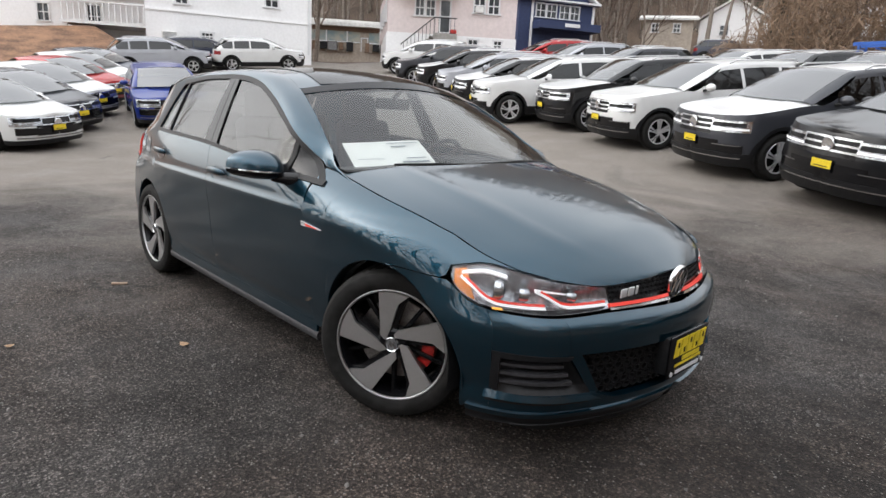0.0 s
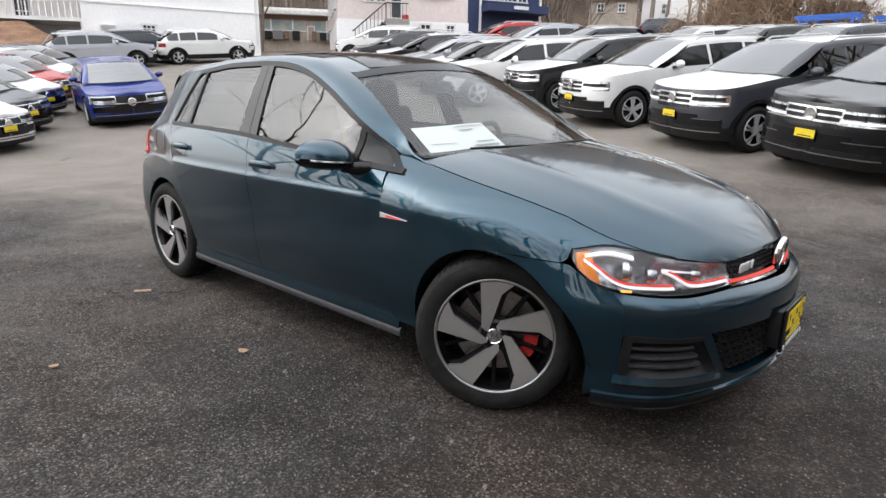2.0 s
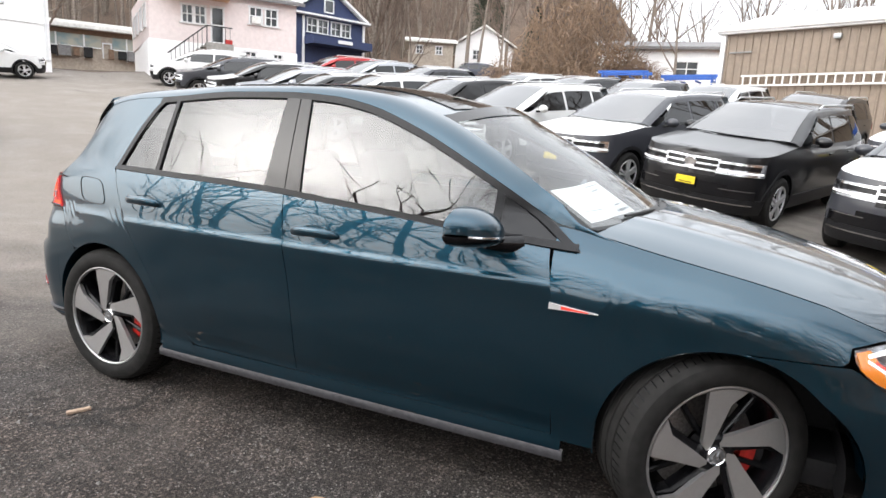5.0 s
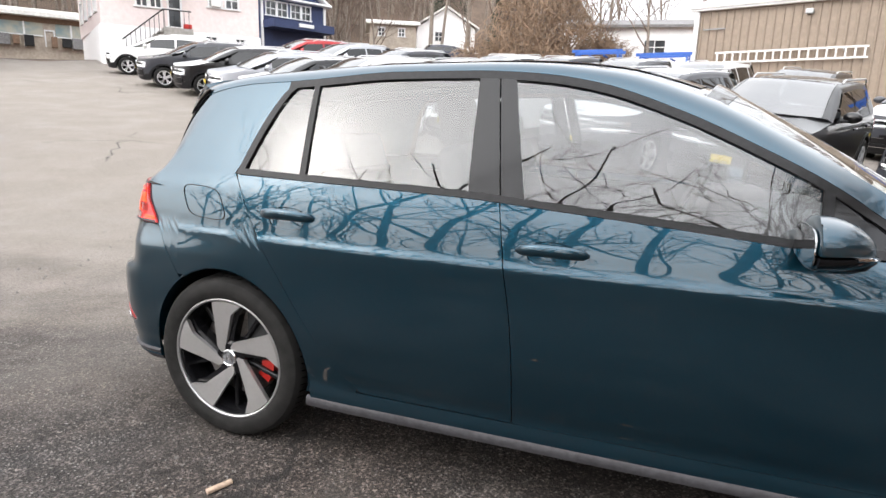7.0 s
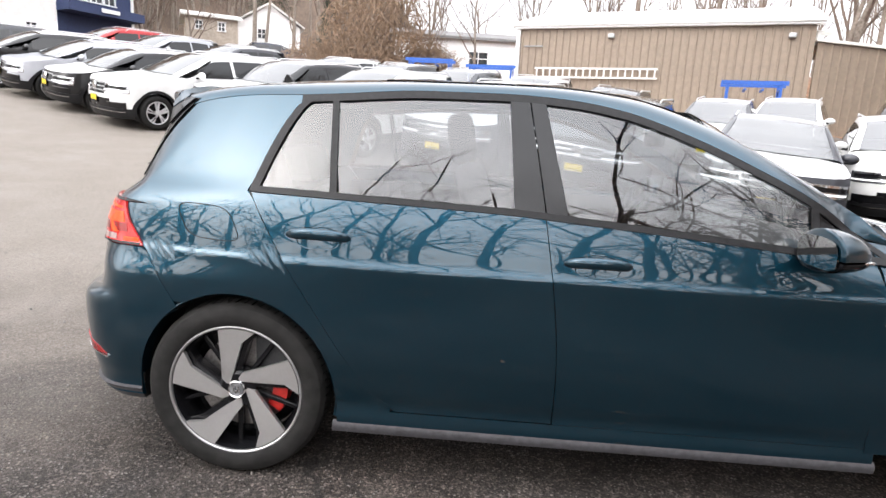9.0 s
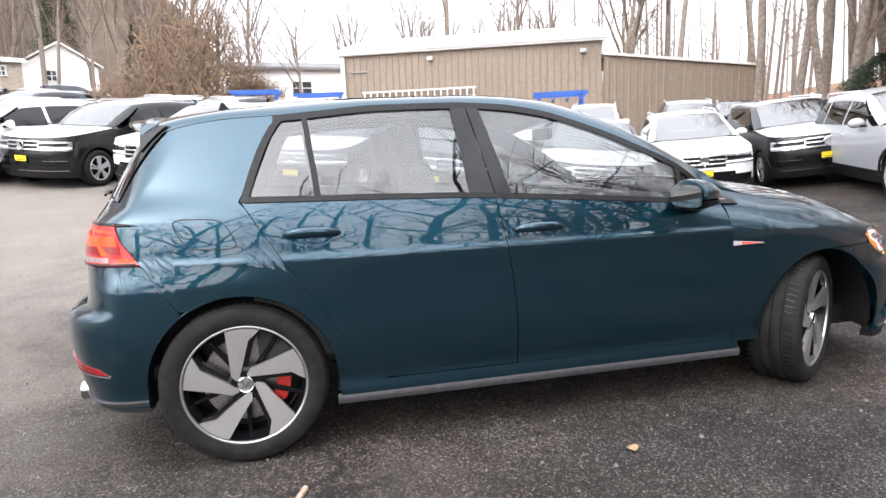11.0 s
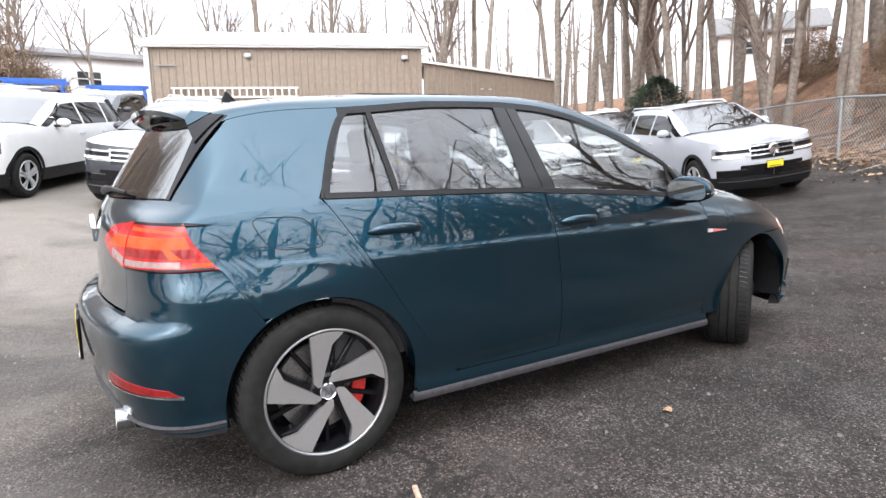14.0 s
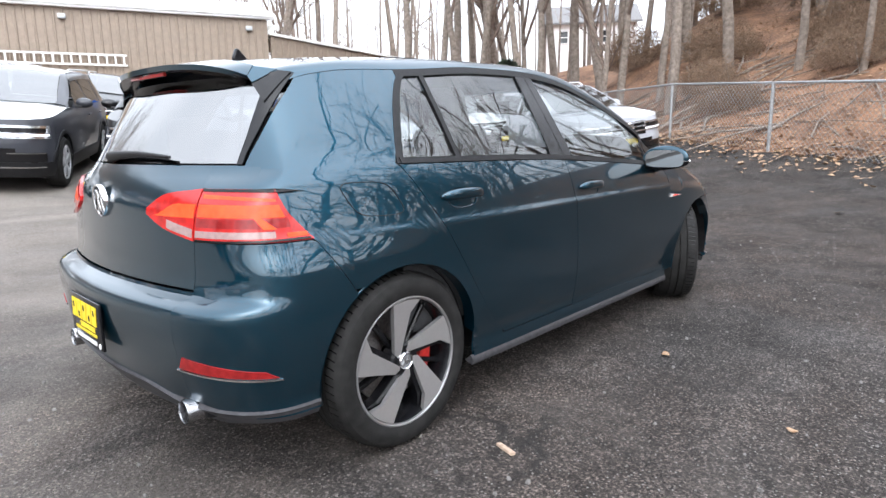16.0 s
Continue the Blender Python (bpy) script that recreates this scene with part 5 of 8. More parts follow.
    lathe("hub", [(0.013, 0.001), (0.012, 0.055), (0.02, 0.066), (0.06, 0.07)], M["rim_black"], w, n=30)
    roundel_ = lathe("centre_cap", [(0.006, 0.026), (0.003, 0.029), (0.008, 0.032), (0.016, 0.032)], M["chrome"], w, n=28, label="chrome and black centre cap")
    lathe("cap_field", [(0.007, 0.0005), (0.008, 0.027)], M["lamp_dark"], roundel_, n=20)
    for x, ang, ln, dz in ((-0.4, 18, 1.2, 0.0), (0.4, -18, 1.2, 0.0), (-0.13, -20, 0.8, -0.1), (0.13, 20, 0.8, -0.1)):
        part("cap_bar", box_bm((0.0035, 0.003, 0.026 * ln), (x * 0.026, 0.0055, dz * 0.026), 0, 1, pose(0, 0, 0, 0, ang)), M["chrome"], roundel_, smooth=False)
    lathe("brake_disc", [(0.085, 0.06), (0.085, 0.168), (0.105, 0.168), (0.105, 0.06)], M["disc"], w, n=48)
    cal = bmesh.new()
    seg = 8
    ring = []
    for k in range(seg + 1):
        a = radians(lerp(72, 116, k / seg))
        ring.append([cal.verts.new((r * math.sin(a), y, r * math.cos(a))) for r, y in ((0.115, 0.055), (0.168, 0.055), (0.172, 0.11), (0.115, 0.11))])
    for k in range(seg):
        for j in range(4):
            cal.faces.new((ring[k][j], ring[k][(j + 1) % 4], ring[k + 1][(j + 1) % 4], ring[k + 1][j]))
    cal.faces.new(ring[0])
    cal.faces.new(list(reversed(ring[-1])))
    c = part("brake_caliper", cal, M["red"], w, "red brake caliper")
    c.matrix_local = pose(0, 0, 0, 0, 8, 0)
    return w


YF = 0.862
hero_wheel(pose(0.0, -YF, ZW))
STEER = 32
for wy, turn in ((-0.735, STEER), (0.735, STEER + 180)):
    fw = hero_wheel(pose(0, 0, 0))
    fw.matrix_local = pose(2.592, wy, ZW, 0, 0, turn) @ pose(0, -0.098, 0)
hero_wheel(pose(0.0, YF, ZW, 0, 0, 180))

# ---- parked vehicles ----
def road_wheel(parent, x, y, r, sg, style=0):
    """A parked car's wheel: tyre, rim with five split spokes, hub."""
    w = new("wheel")
    w.parent = parent
    w.matrix_local = pose(x, y, r, 0, 0, 0 if sg < 0 else 180)
    k = r / 0.37
    lathe("tyre", [(0.0, 0.245 * k), (-0.012, 0.27 * k), (-0.012, 0.32 * k), (0.01, 0.355 * k), (0.04, r), (0.19, r), (0.22, 0.35 * k), (0.22, 0.25 * k)], M["rubber"], w, n=28)
    lathe("rim", [(0.0, 0.25 * k), (-0.006, 0.245 * k), (0.004, 0.232 * k), (0.05, 0.22 * k), (0.09, 0.20 * k), (0.09, 0.01)], M["rim_black"], w, n=28)
    lathe("rim_edge", [(0.0, 0.252 * k), (-0.008, 0.246 * k), (-0.002, 0.228 * k), (0.01, 0.226 * k)], M["alloy_bg"], w, n=28)
    for j in range(5):
        for e in (-9, 9):
            a = radians(72 * j + e)
            b = radians(72 * j + e * 0.9)
            s = prism_bm([(0.02 * k * math.cos(a) + 0.04 * k * math.sin(a), 0.05 * k), (-0.016 * k, 0.05 * k), (-0.020 * k, 0.232 * k), (0.020 * k, 0.232 * k)], 0.03)
            part("spoke", s, M["alloy_bg"], w, smooth=False).matrix_local = pose(0, -0.002, 0, 0, 72 * j + e)
    lathe("hub", [(-0.004, 0.001), (-0.004, 0.03 * k), (0.0, 0.055 * k), (0.05, 0.06 * k)], M["alloy_bg"], w, n=14)
    return w


def build_vehicle(name, label, L=5.0, W=1.98, H=1.93, wb=2.98, fo=0.92, r=0.40, hood_f=1.07, cowl_z=1.27, xcowl=0.98, xroof_f=0.22, xroof_r=-2.18, xtail=-2.42, belt=1.21, deck=None, clad=True, bars=2, rails=True, plate=True, glass_rows=((0.62, -0.38), (-0.46, -1.40), (-1.48, -2.12))):
    ob = new(name)
    tagged(ob, label, "car")
    h, half = W / 2, L / 2
    xf_ax, xr_ax = half - fo, half - fo - wb
    top = H - 0.13
    zb = 0.30 if clad else 0.22
    sh = Shell(
        curve((zb - 0.1, h * 0.93), (zb + 0.1, h * 0.985), (belt * 0.62, h), (belt * 0.88, h * 0.985), (belt, h * 0.955), (lerp(belt, top, 0.5), h * 0.86), (top, h * 0.745)),
        curve((zb - 0.1, -half + 0.10), (zb + 0.12, -half + 0.02), (belt * 0.6, -half), (belt * 0.75, -half + 0.05), (belt, -half + 0.10 if deck is None else -half + 0.06), (top, xroof_r + 0.02)),
        curve((zb - 0.1, half - 0.10), (zb + 0.1, half - 0.02), (hood_f * 0.6, half), (hood_f * 0.85, half - 0.04), (hood_f, half - 0.10), (belt + 0.1, half - 0.6)),
        (-half + 1.3, 1.2, curve((0.3, 0.05), (belt, 0.08), (top, 0.09))), (half - 1.3, 1.2, curve((0.3, 0.03), (hood_f, 0.07), (belt + 0.1, 0.12))),
        -half + 0.55, half - 0.55, h - 0.38, h - 0.38, curve((0.3, 0.10), (top, 0.10)), curve((0.3, 0.09), (top, 0.10)))
    sh.mid = 0.0
    xcb = curve((belt, -half + 0.55), (top, xroof_r + 0.42))
    base_side = sh.side

    def side(s, z):
        sh.xc = (xcb(z), half - 0.55)
        return base_side(s, z)
    sh.side = side
    fm, rm = half - 0.55 + 0.42 + h - 0.38, -half + 0.55 - 0.42 - h + 0.38
    ra = r + 0.055

    def arches(lo):
        def f(s):
            for c in (xf_ax, xr_ax):
                if abs(s - c) < ra:
                    return max(lo, r + math.sqrt(ra * ra - (s - c) ** 2))
            return lo
        return f
    hood_l = curve((xcowl - 0.25, belt), (xcowl, lerp(belt, cowl_z, 0.4)), (half - 0.6, hood_f + 0.02), (half - 0.1, hood_f - 0.03), (fm, hood_f - 0.05))
    tl = curve((xroof_r - 0.14, lerp(belt, top, 0.9)), (xroof_r + 0.2, top - 0.01), (lerp(xroof_r, xroof_f, 0.5), top + 0.02), (xroof_f, top - 0.015), (lerp(xroof_f, xcowl, 0.5), lerp(belt, top, 0.55)), (xcowl + 0.12, belt + 0.02))
    pa, gl, tr = M["paint"], M["bg_glass"], M["black_trim"]
    marks = []
    for c in (xf_ax, xr_ax):
        marks += [c + ra * math.cos(math.pi * k / 14) for k in range(15)] + [c - ra - 1e-4, c + ra + 1e-4]
    xs = sorted({rm, fm, *marks} | {lerp(rm, fm, k / 46) for k in range(47)})
    us = [(x - rm) / (fm - rm) for x in xs]
    decks = deck or belt
    for sg in (-1, 1):
        sh.patch("side_panel", rm, fm, arches(zb + (0.16 if clad else 0.03)), lambda s: hood_l(s) if s > xcowl - 0.3 else (belt if s > xroof_r + 0.2 or deck is None else lerp(deck, belt, step(xtail, xroof_r + 0.5, s))), pa, ob, nv=9, us=us, sg=sg, lip=0.02)
        sh.patch("lower_cladding", rm, fm, arches(zb - 0.05), arches(zb + (0.165 if clad else 0.04)), tr, ob, nv=3, us=us, sg=sg, off=0.012, lip=0.03)
        for c in (xf_ax, xr_ax):
            sheet("arch_liner", lambda u, v, c=c: Vector((c + (ra - 0.01) * math.cos(math.pi * lerp(-0.15, 1.15, u)), sg * (h * 0.96 - 0.35 * v), r + (ra - 0.01) * math.sin(math.pi * lerp(-0.15, 1.15, u)))), 14, 1, tr, ob, lip=0)
            if clad:
                sheet("arch_trim", lambda u, v, c=c: sh.at(c + lerp(ra - 0.004, ra + 0.055, v) * math.cos(math.pi * lerp(0.0, 1.0, u)), r + lerp(ra - 0.004, ra + 0.055, v) * math.sin(math.pi * lerp(0.0, 1.0, u)), sg, 0.010), 18, 1, tr, ob, out=(c, 0, r), lip=0.012)
        sh.patch("pillar", lambda v: lerp(-half + 0.25, xroof_r + 0.15, v) if deck is None else lerp(xtail + 0.35, xroof_r + 0.1, v), lambda v: lerp(xcowl + 0.02, xroof_f + 0.05, v), lambda s: belt - 0.004, lambda s: min(tl(s), 9), pa, ob, nu=30, nv=7, sg=sg, lip=0.006)
        for a, b in glass_rows:
            sh.patch("side_window", a, b, lambda s: belt + 0.03, lambda s: tl(s) - 0.045, M["bg_side"], ob, nu=8, nv=6, sg=sg, off=0.006, lip=0.004)
        gwid, gh = curve((xroof_r, h * 0.66), (xroof_f, h * 0.66), (xcowl + 0.15, h * 0.80)), curve((xroof_r - 0.1, H - 0.09), (lerp(xroof_r, xroof_f, 0.5), H - 0.04), (xroof_f, H - 0.075), (lerp(xroof_f, xcowl, 0.5), lerp(belt, H, 0.60)), (xcowl + 0.15, cowl_z))
        sheet("roof_edge", lambda u, v: sh.at(lerp(xroof_r - 0.1, xcowl + 0.1, u), tl(lerp(xroof_r - 0.1, xcowl + 0.1, u)), sg).lerp(Vector((lerp(xroof_r - 0.1, xcowl + 0.13, u), sg * gwid(lerp(xroof_r, xcowl + 0.13, u)), gh(lerp(xroof_r - 0.1, xcowl + 0.13, u)))), v) + Vector((0, sg * 0.5, 0.7)) * 0.02 * 4 * v * (1 - v), 26, 4, pa, ob, out=(-0.5, 0, 0.9), lip=0.004)
        # lamps
        hz = hood_f - 0.165 if clad else hood_f - 0.10
        hd = sh.patch("headlight", half - 0.42, fm - (h - 0.38) * 0.62, hz - 0.125, lambda s: hz + 0.055, M["lamp_in"], ob, nu=8, nv=4, sg=sg, off=0.008, lip=0.01, label="clear silver headlight")
        # on clad cars the strip's added glow stands in for a bright chrome bar
        sh.patch("lamp_strip", half - 0.40, fm - (h - 0.38) * 0.63, hz - 0.09, hz - 0.065, M["drl"] if clad else M["lamp_in"], hd, nu=8, nv=1, sg=sg, off=0.012, lip=0.004)
        sh.patch("lamp_surround", half - 0.36, fm - (h - 0.38) * 0.66, hz - 0.045, hz + 0.025, M["black_gloss"], hd, nu=6, nv=1, sg=sg, off=0.011, lip=0.004)
        if clad:
            sh.patch("lamp_strip", half - 0.40, fm - (h - 0.38) * 0.63, hz + 0.020, hz + 0.044, M["chrome"], hd, nu=8, nv=1, sg=sg, off=0.012, lip=0.004)
        fg = sh.patch("fog_lamp", half - 0.36, half + 0.02, zb + 0.15, zb + 0.30, M["black_gloss"], ob, nu=6, nv=2, sg=sg, off=0.006, lip=0.006)
        sh.patch("fog_bezel", half - 0.34, half + 0.02, zb + 0.284, zb + 0.298, M["steel_tip"], fg, nu=6, nv=1, sg=sg, off=0.014, lip=0.004)
        sh.patch("tail_lamp", -half + 0.10, -half + 0.48, belt - 0.26, belt - 0.08, M["red_dark"], ob, nu=5, nv=3, sg=sg, off=0.008, lip=0.008)
        mb = bmesh.new()
        bmesh.ops.create_uvsphere(mb, u_segments=14, v_segments=8, radius=1)
        for v in mb.verts:
            v.co = Vector((xcowl - 0.46 + 0.10 * v.co.x * (1 if v.co.x > 0 else 0.35), sg * (h + 0.07 + (0.13 if clad else 0.10) * v.co.y), belt + 0.09 + (0.085 if clad else 0.065) * v.co.z))
        mr = part("door_mirror", mb, pa, ob)
        tube("mirror_arm", [(xcowl - 0.36, sg * (h * 0.9), belt + 0.02), (xcowl - 0.40, sg * (h + 0.04), belt + 0.04)], 0.025, tr, mr, n=6)
        for xh in (glass_rows[0][1] + 0.12, glass_rows[1][1] + 0.18):
            tube("door_handle", [sh.at(xh - 0.1, belt - 0.14, sg, 0.02), sh.at(xh, belt - 0.135, sg, 0.045), sh.at(xh + 0.1, belt - 0.14, sg, 0.02)], 0.016, pa, ob, n=6)
        if rails:
            tube("roof_rail", [(xroof_r + 0.1, sg * h * 0.68, H - 0.06), (xroof_r + 0.2, sg * h * 0.68, H - 0.005), (xroof_f - 0.35, sg * h * 0.68, H - 0.005), (xroof_f - 0.2, sg * h * 0.68, H - 0.06)], 0.016, M["alloy_bg"], ob, n=6)
        # grille half: dark field, bright bars
        gz0, gz1 = (hood_f - 0.34, hood_f - 0.085) if clad else (hood_f - 0.235, hood_f - 0.055)
        sh.patch("grille", fm - (h - 0.38) * 0.63, fm, gz0, gz1, M["black_gloss"], ob, nu=8, nv=2, sg=sg, off=0.004, lip=0.004)
        for k in range(bars):
            z0 = lerp(gz0 + (0.06 if clad else 0.01), gz1 - 0.035, k / max(1, bars - 1))
            sh.patch("grille_bar", fm - (h - 0.38) * 0.66, fm, z0, z0 + (0.025 if clad else 0.020), M["grille_chrome"], ob, nu=8, nv=1, sg=sg, off=0.018, lip=0.014)
        sh.patch("bumper_intake", half - 0.08, fm, zb + 0.13, zb + 0.36, M["black_gloss"], ob, nu=10, nv=2, sg=sg, off=0.008, lip=0.004)
        sh.patch("bumper_trim", half - 0.34, fm, zb + 0.085, zb + 0.104, M["steel_tip"], ob, nu=10, nv=1, sg=sg, off=0.022, lip=0.01)
        for c in (xf_ax, xr_ax):
            road_wheel(ob, c, sg * (h - 0.005), r, sg)

    def bonnet(u, v):
        s = lerp(xcowl - 0.05, fm - 0.002, u ** 0.85)
        e = sh.at(s, hood_l(s), -1)
        t = 2 * v - 1
        x = e.x + 0.12 * (1 - t * t) * (1 - step(xcowl, xcowl + 0.5, e.x))
        zc = max(e.z, lerp(cowl_z + 0.02, hood_f + 0.01, step(xcowl - 0.2, half - 0.15, x) ** 1.0))
        return Vector((x, t * -e.y, e.z + (zc - e.z) * (1 - abs(t) ** 3) + 0.012 * math.exp(-((abs(t) - 0.62) / 0.07) ** 2) * (1 - u)))
    sheet("bonnet", bonnet, 16, 20, pa, ob, out=(1.5, 0, 0), lip=0.01)
    gwid, gh = curve((xroof_r, h * 0.66), (xroof_f, h * 0.66), (xcowl + 0.15, h * 0.80)), curve((xroof_r - 0.1, H - 0.09), (lerp(xroof_r, xroof_f, 0.5), H - 0.04), (xroof_f, H - 0.075), (lerp(xroof_f, xcowl, 0.5), lerp(belt, H, 0.60)), (xcowl + 0.15, cowl_z))
    sheet("windscreen", lambda u, v: Vector((lerp(xcowl + 0.12, xroof_f, u) + lerp(0.14, 0.08, u) * (1 - (2 * v - 1) ** 2), (2 * v - 1) * (gwid(lerp(xcowl + 0.12, xroof_f, u)) - 0.005), gh(lerp(xcowl + 0.12, xroof_f, u)) + lerp(0.0, 0.03, u) * (1 - (2 * v - 1) ** 2))), 10, 12, gl, ob, out=(0, 0, 0.6), lip=0.004)
    sheet("roof", lambda u, v: Vector((lerp(xroof_r - 0.1, xroof_f, u) + 0.08 * (1 - (2 * v - 1) ** 2) * step(0.6, 1, u), (2 * v - 1) * (gwid(lerp(xroof_r, xroof_f, u)) - 0.002), gh(lerp(xroof_r - 0.1, xroof_f, u)) + 0.035 * (1 - abs(2 * v - 1) ** 2.2))), 14, 12, pa, ob, out=(-0.5, 0, 0.6), lip=0.004)
    # rear window or boot lid
    xb, zb2 = (-half + 0.16, belt + 0.02) if deck is None else (xtail + 0.45, decks + 0.02)
    sheet("rear_window", lambda u, v: Vector((lerp(xb, xroof_r - 0.09, u) - 0.06 * (1 - (2 * v - 1) ** 2), (2 * v - 1) * lerp(h * 0.80, h * 0.65, u), lerp(zb2, H - 0.085, u) + 0.03 * u * (1 - (2 * v - 1) ** 2))), 6, 10, gl, ob, out=(0, 0, 0.6), lip=0.004)
    if deck is not None:
        sheet("boot_lid", lambda u, v: Vector((lerp(-half + 0.10, xtail + 0.47, u) - 0.06 * (1 - (2 * v - 1) ** 2) * (1 - u), (2 * v - 1) * h * lerp(0.80, 0.86, u), lerp(decks - 0.02, decks + 0.03, u) + 0.02 * (1 - (2 * v - 1) ** 2))), 5, 10, pa, ob, out=(-1.5, 0, 0), lip=0.01)
    part("underbody", box_bm((L * 0.86, W * 0.70, 0.22), (0, 0, zb + 0.10), 0.04), tr, ob)
    part("cabin", box_bm((abs(xcowl - xtail) * 0.8, W * 0.66, belt - zb - 0.05), (lerp(xcowl, xtail, 0.5), 0, (belt + zb) / 2), 0.04), tr, ob)
    roundel_m = Matrix.Translation((sh.at(fm, hood_f - 0.19, -1).x + 0.026, 0, hood_f - 0.19)) @ pose(0, 0, 0, 0, 0, 90)
    em = lathe("emblem", [(-0.006, 0.001), (-0.008, 0.070), (-0.012, 0.082), (-0.004, 0.092), (0.01, 0.092)], M["chrome"], ob, n=20, label="round chrome badge")
    em.matrix_local = roundel_m
    if plate:
        dealer_plate(ob, Matrix.Translation((sh.at(fm, (zb + 0.32 if clad else zb + 0.26), -1).x + 0.024, 0, (zb + 0.32 if clad else zb + 0.26))) @ pose(0, 0, 0, 0, 0, 90), full=False)
    return ob


def paint_it(ob, rgb, film=False):
    """Colours a vehicle; film: white transport film on bonnet and roof."""
    for o in ob.children_recursive:
        if o.type == "MESH" and o.data.materials and o.data.materials[0] == M["paint"]:
            o.color = (0.74, 0.74, 0.74, 1) if film and o.name.split(".")[0] in ("bonnet", "roof") else (*rgb, 1)


def park_pose(x, y, hx, hy, front, s):
    hd = Vector((hx, hy, 0)).normalized()
    c = Vector((x, y, 0)) - hd * front * s
    e = 1.3
    lf = Vector((-hd.y, hd.x, 0))
    zf, zr = ground_z(*(c + hd * e).xy), ground_z(*(c - hd * e).xy)
    zl, zg = ground_z(*(c + lf * 0.8).xy), ground_z(*(c - lf * 0.8).xy)
    ex = (hd * 2 * e + Vector((0, 0, zf - zr))).normalized()
    ey = (lf * 1.6 + Vector((0, 0, zl - zg))).normalized()
    ez = ex.cross(ey).normalized()
    ey = ez.cross(ex)
    m = Matrix((ex, ey, ez)).transposed().to_4x4()
    m.translation = Vector((c.x, c.y, (zf + zr + zl + zg) / 4))
    return m @ Matrix.Scale(s, 4)


WHITE, BLACK, GREY, SILVER, BLUE, RED, SAND, NAVY = (0.72, 0.72, 0.71), (0.005, 0.005, 0.006), (0.040, 0.042, 0.050), (0.42, 0.43, 0.46), (0.005, 0.022, 0.19), (0.38, 0.012, 0.014), (0.30, 0.30, 0.30), (0.012, 0.016, 0.035)
WORDS = {WHITE: "white", BLACK: "black", GREY: "dark grey", SILVER: "silver", BLUE: "bright blue", RED: "red", SAND: "light grey", NAVY: "dark navy"}
KINDS = {
    "suv": ("suv", "{} large sport utility vehicle with chrome grille", 2.52, dict(L=5.04, W=1.99, H=1.755, wb=2.98, fo=0.93, r=0.385, hood_f=1.085, cowl_z=1.225, xcowl=0.98, xroof_f=0.04, xroof_r=-2.00, xtail=-2.40, belt=1.155, bars=3, glass_rows=((0.54, -0.36), (-0.44, -1.34), (-1.42, -1.98)))),
    "crossover": ("crossover", "{} compact crossover parked on the sloping lot", 2.33, dict(L=4.66, W=1.84, H=1.62, wb=2.79, fo=0.93, r=0.355, hood_f=0.96, cowl_z=1.10, xcowl=1.12, xroof_f=0.22, xroof_r=-1.62, xtail=-2.20, belt=1.08, bars=2, glass_rows=((0.52, -0.40), (-0.47, -1.20), (-1.27, -1.72)))),
    "sedan": ("sedan", "{} four-door saloon car parked in a row", 2.33, dict(L=4.66, W=1.78, H=1.45, wb=2.69, fo=0.93, r=0.325, hood_f=0.78, cowl_z=0.95, xcowl=1.10, xroof_f=0.15, xroof_r=-1.10, xtail=-2.30, belt=0.92, deck=0.99, clad=False, bars=2, rails=False, glass_rows=((0.45, -0.38), (-0.46, -1.28)))),
    "hatchback": ("hatchback", "{} five-door hatchback with black grille, parked facing the lane", 2.13, dict(L=4.26, W=1.79, H=1.39, wb=2.63, fo=0.87, r=0.325, hood_f=0.78, cowl_z=0.94, xcowl=1.05, xroof_f=0.28, xroof_r=-1.72, xtail=-2.0, belt=0.92, clad=False, plate=False, bars=1, rails=False, glass_rows=((0.42, -0.42), (-0.50, -1.25), (-1.32, -1.70)))),
}
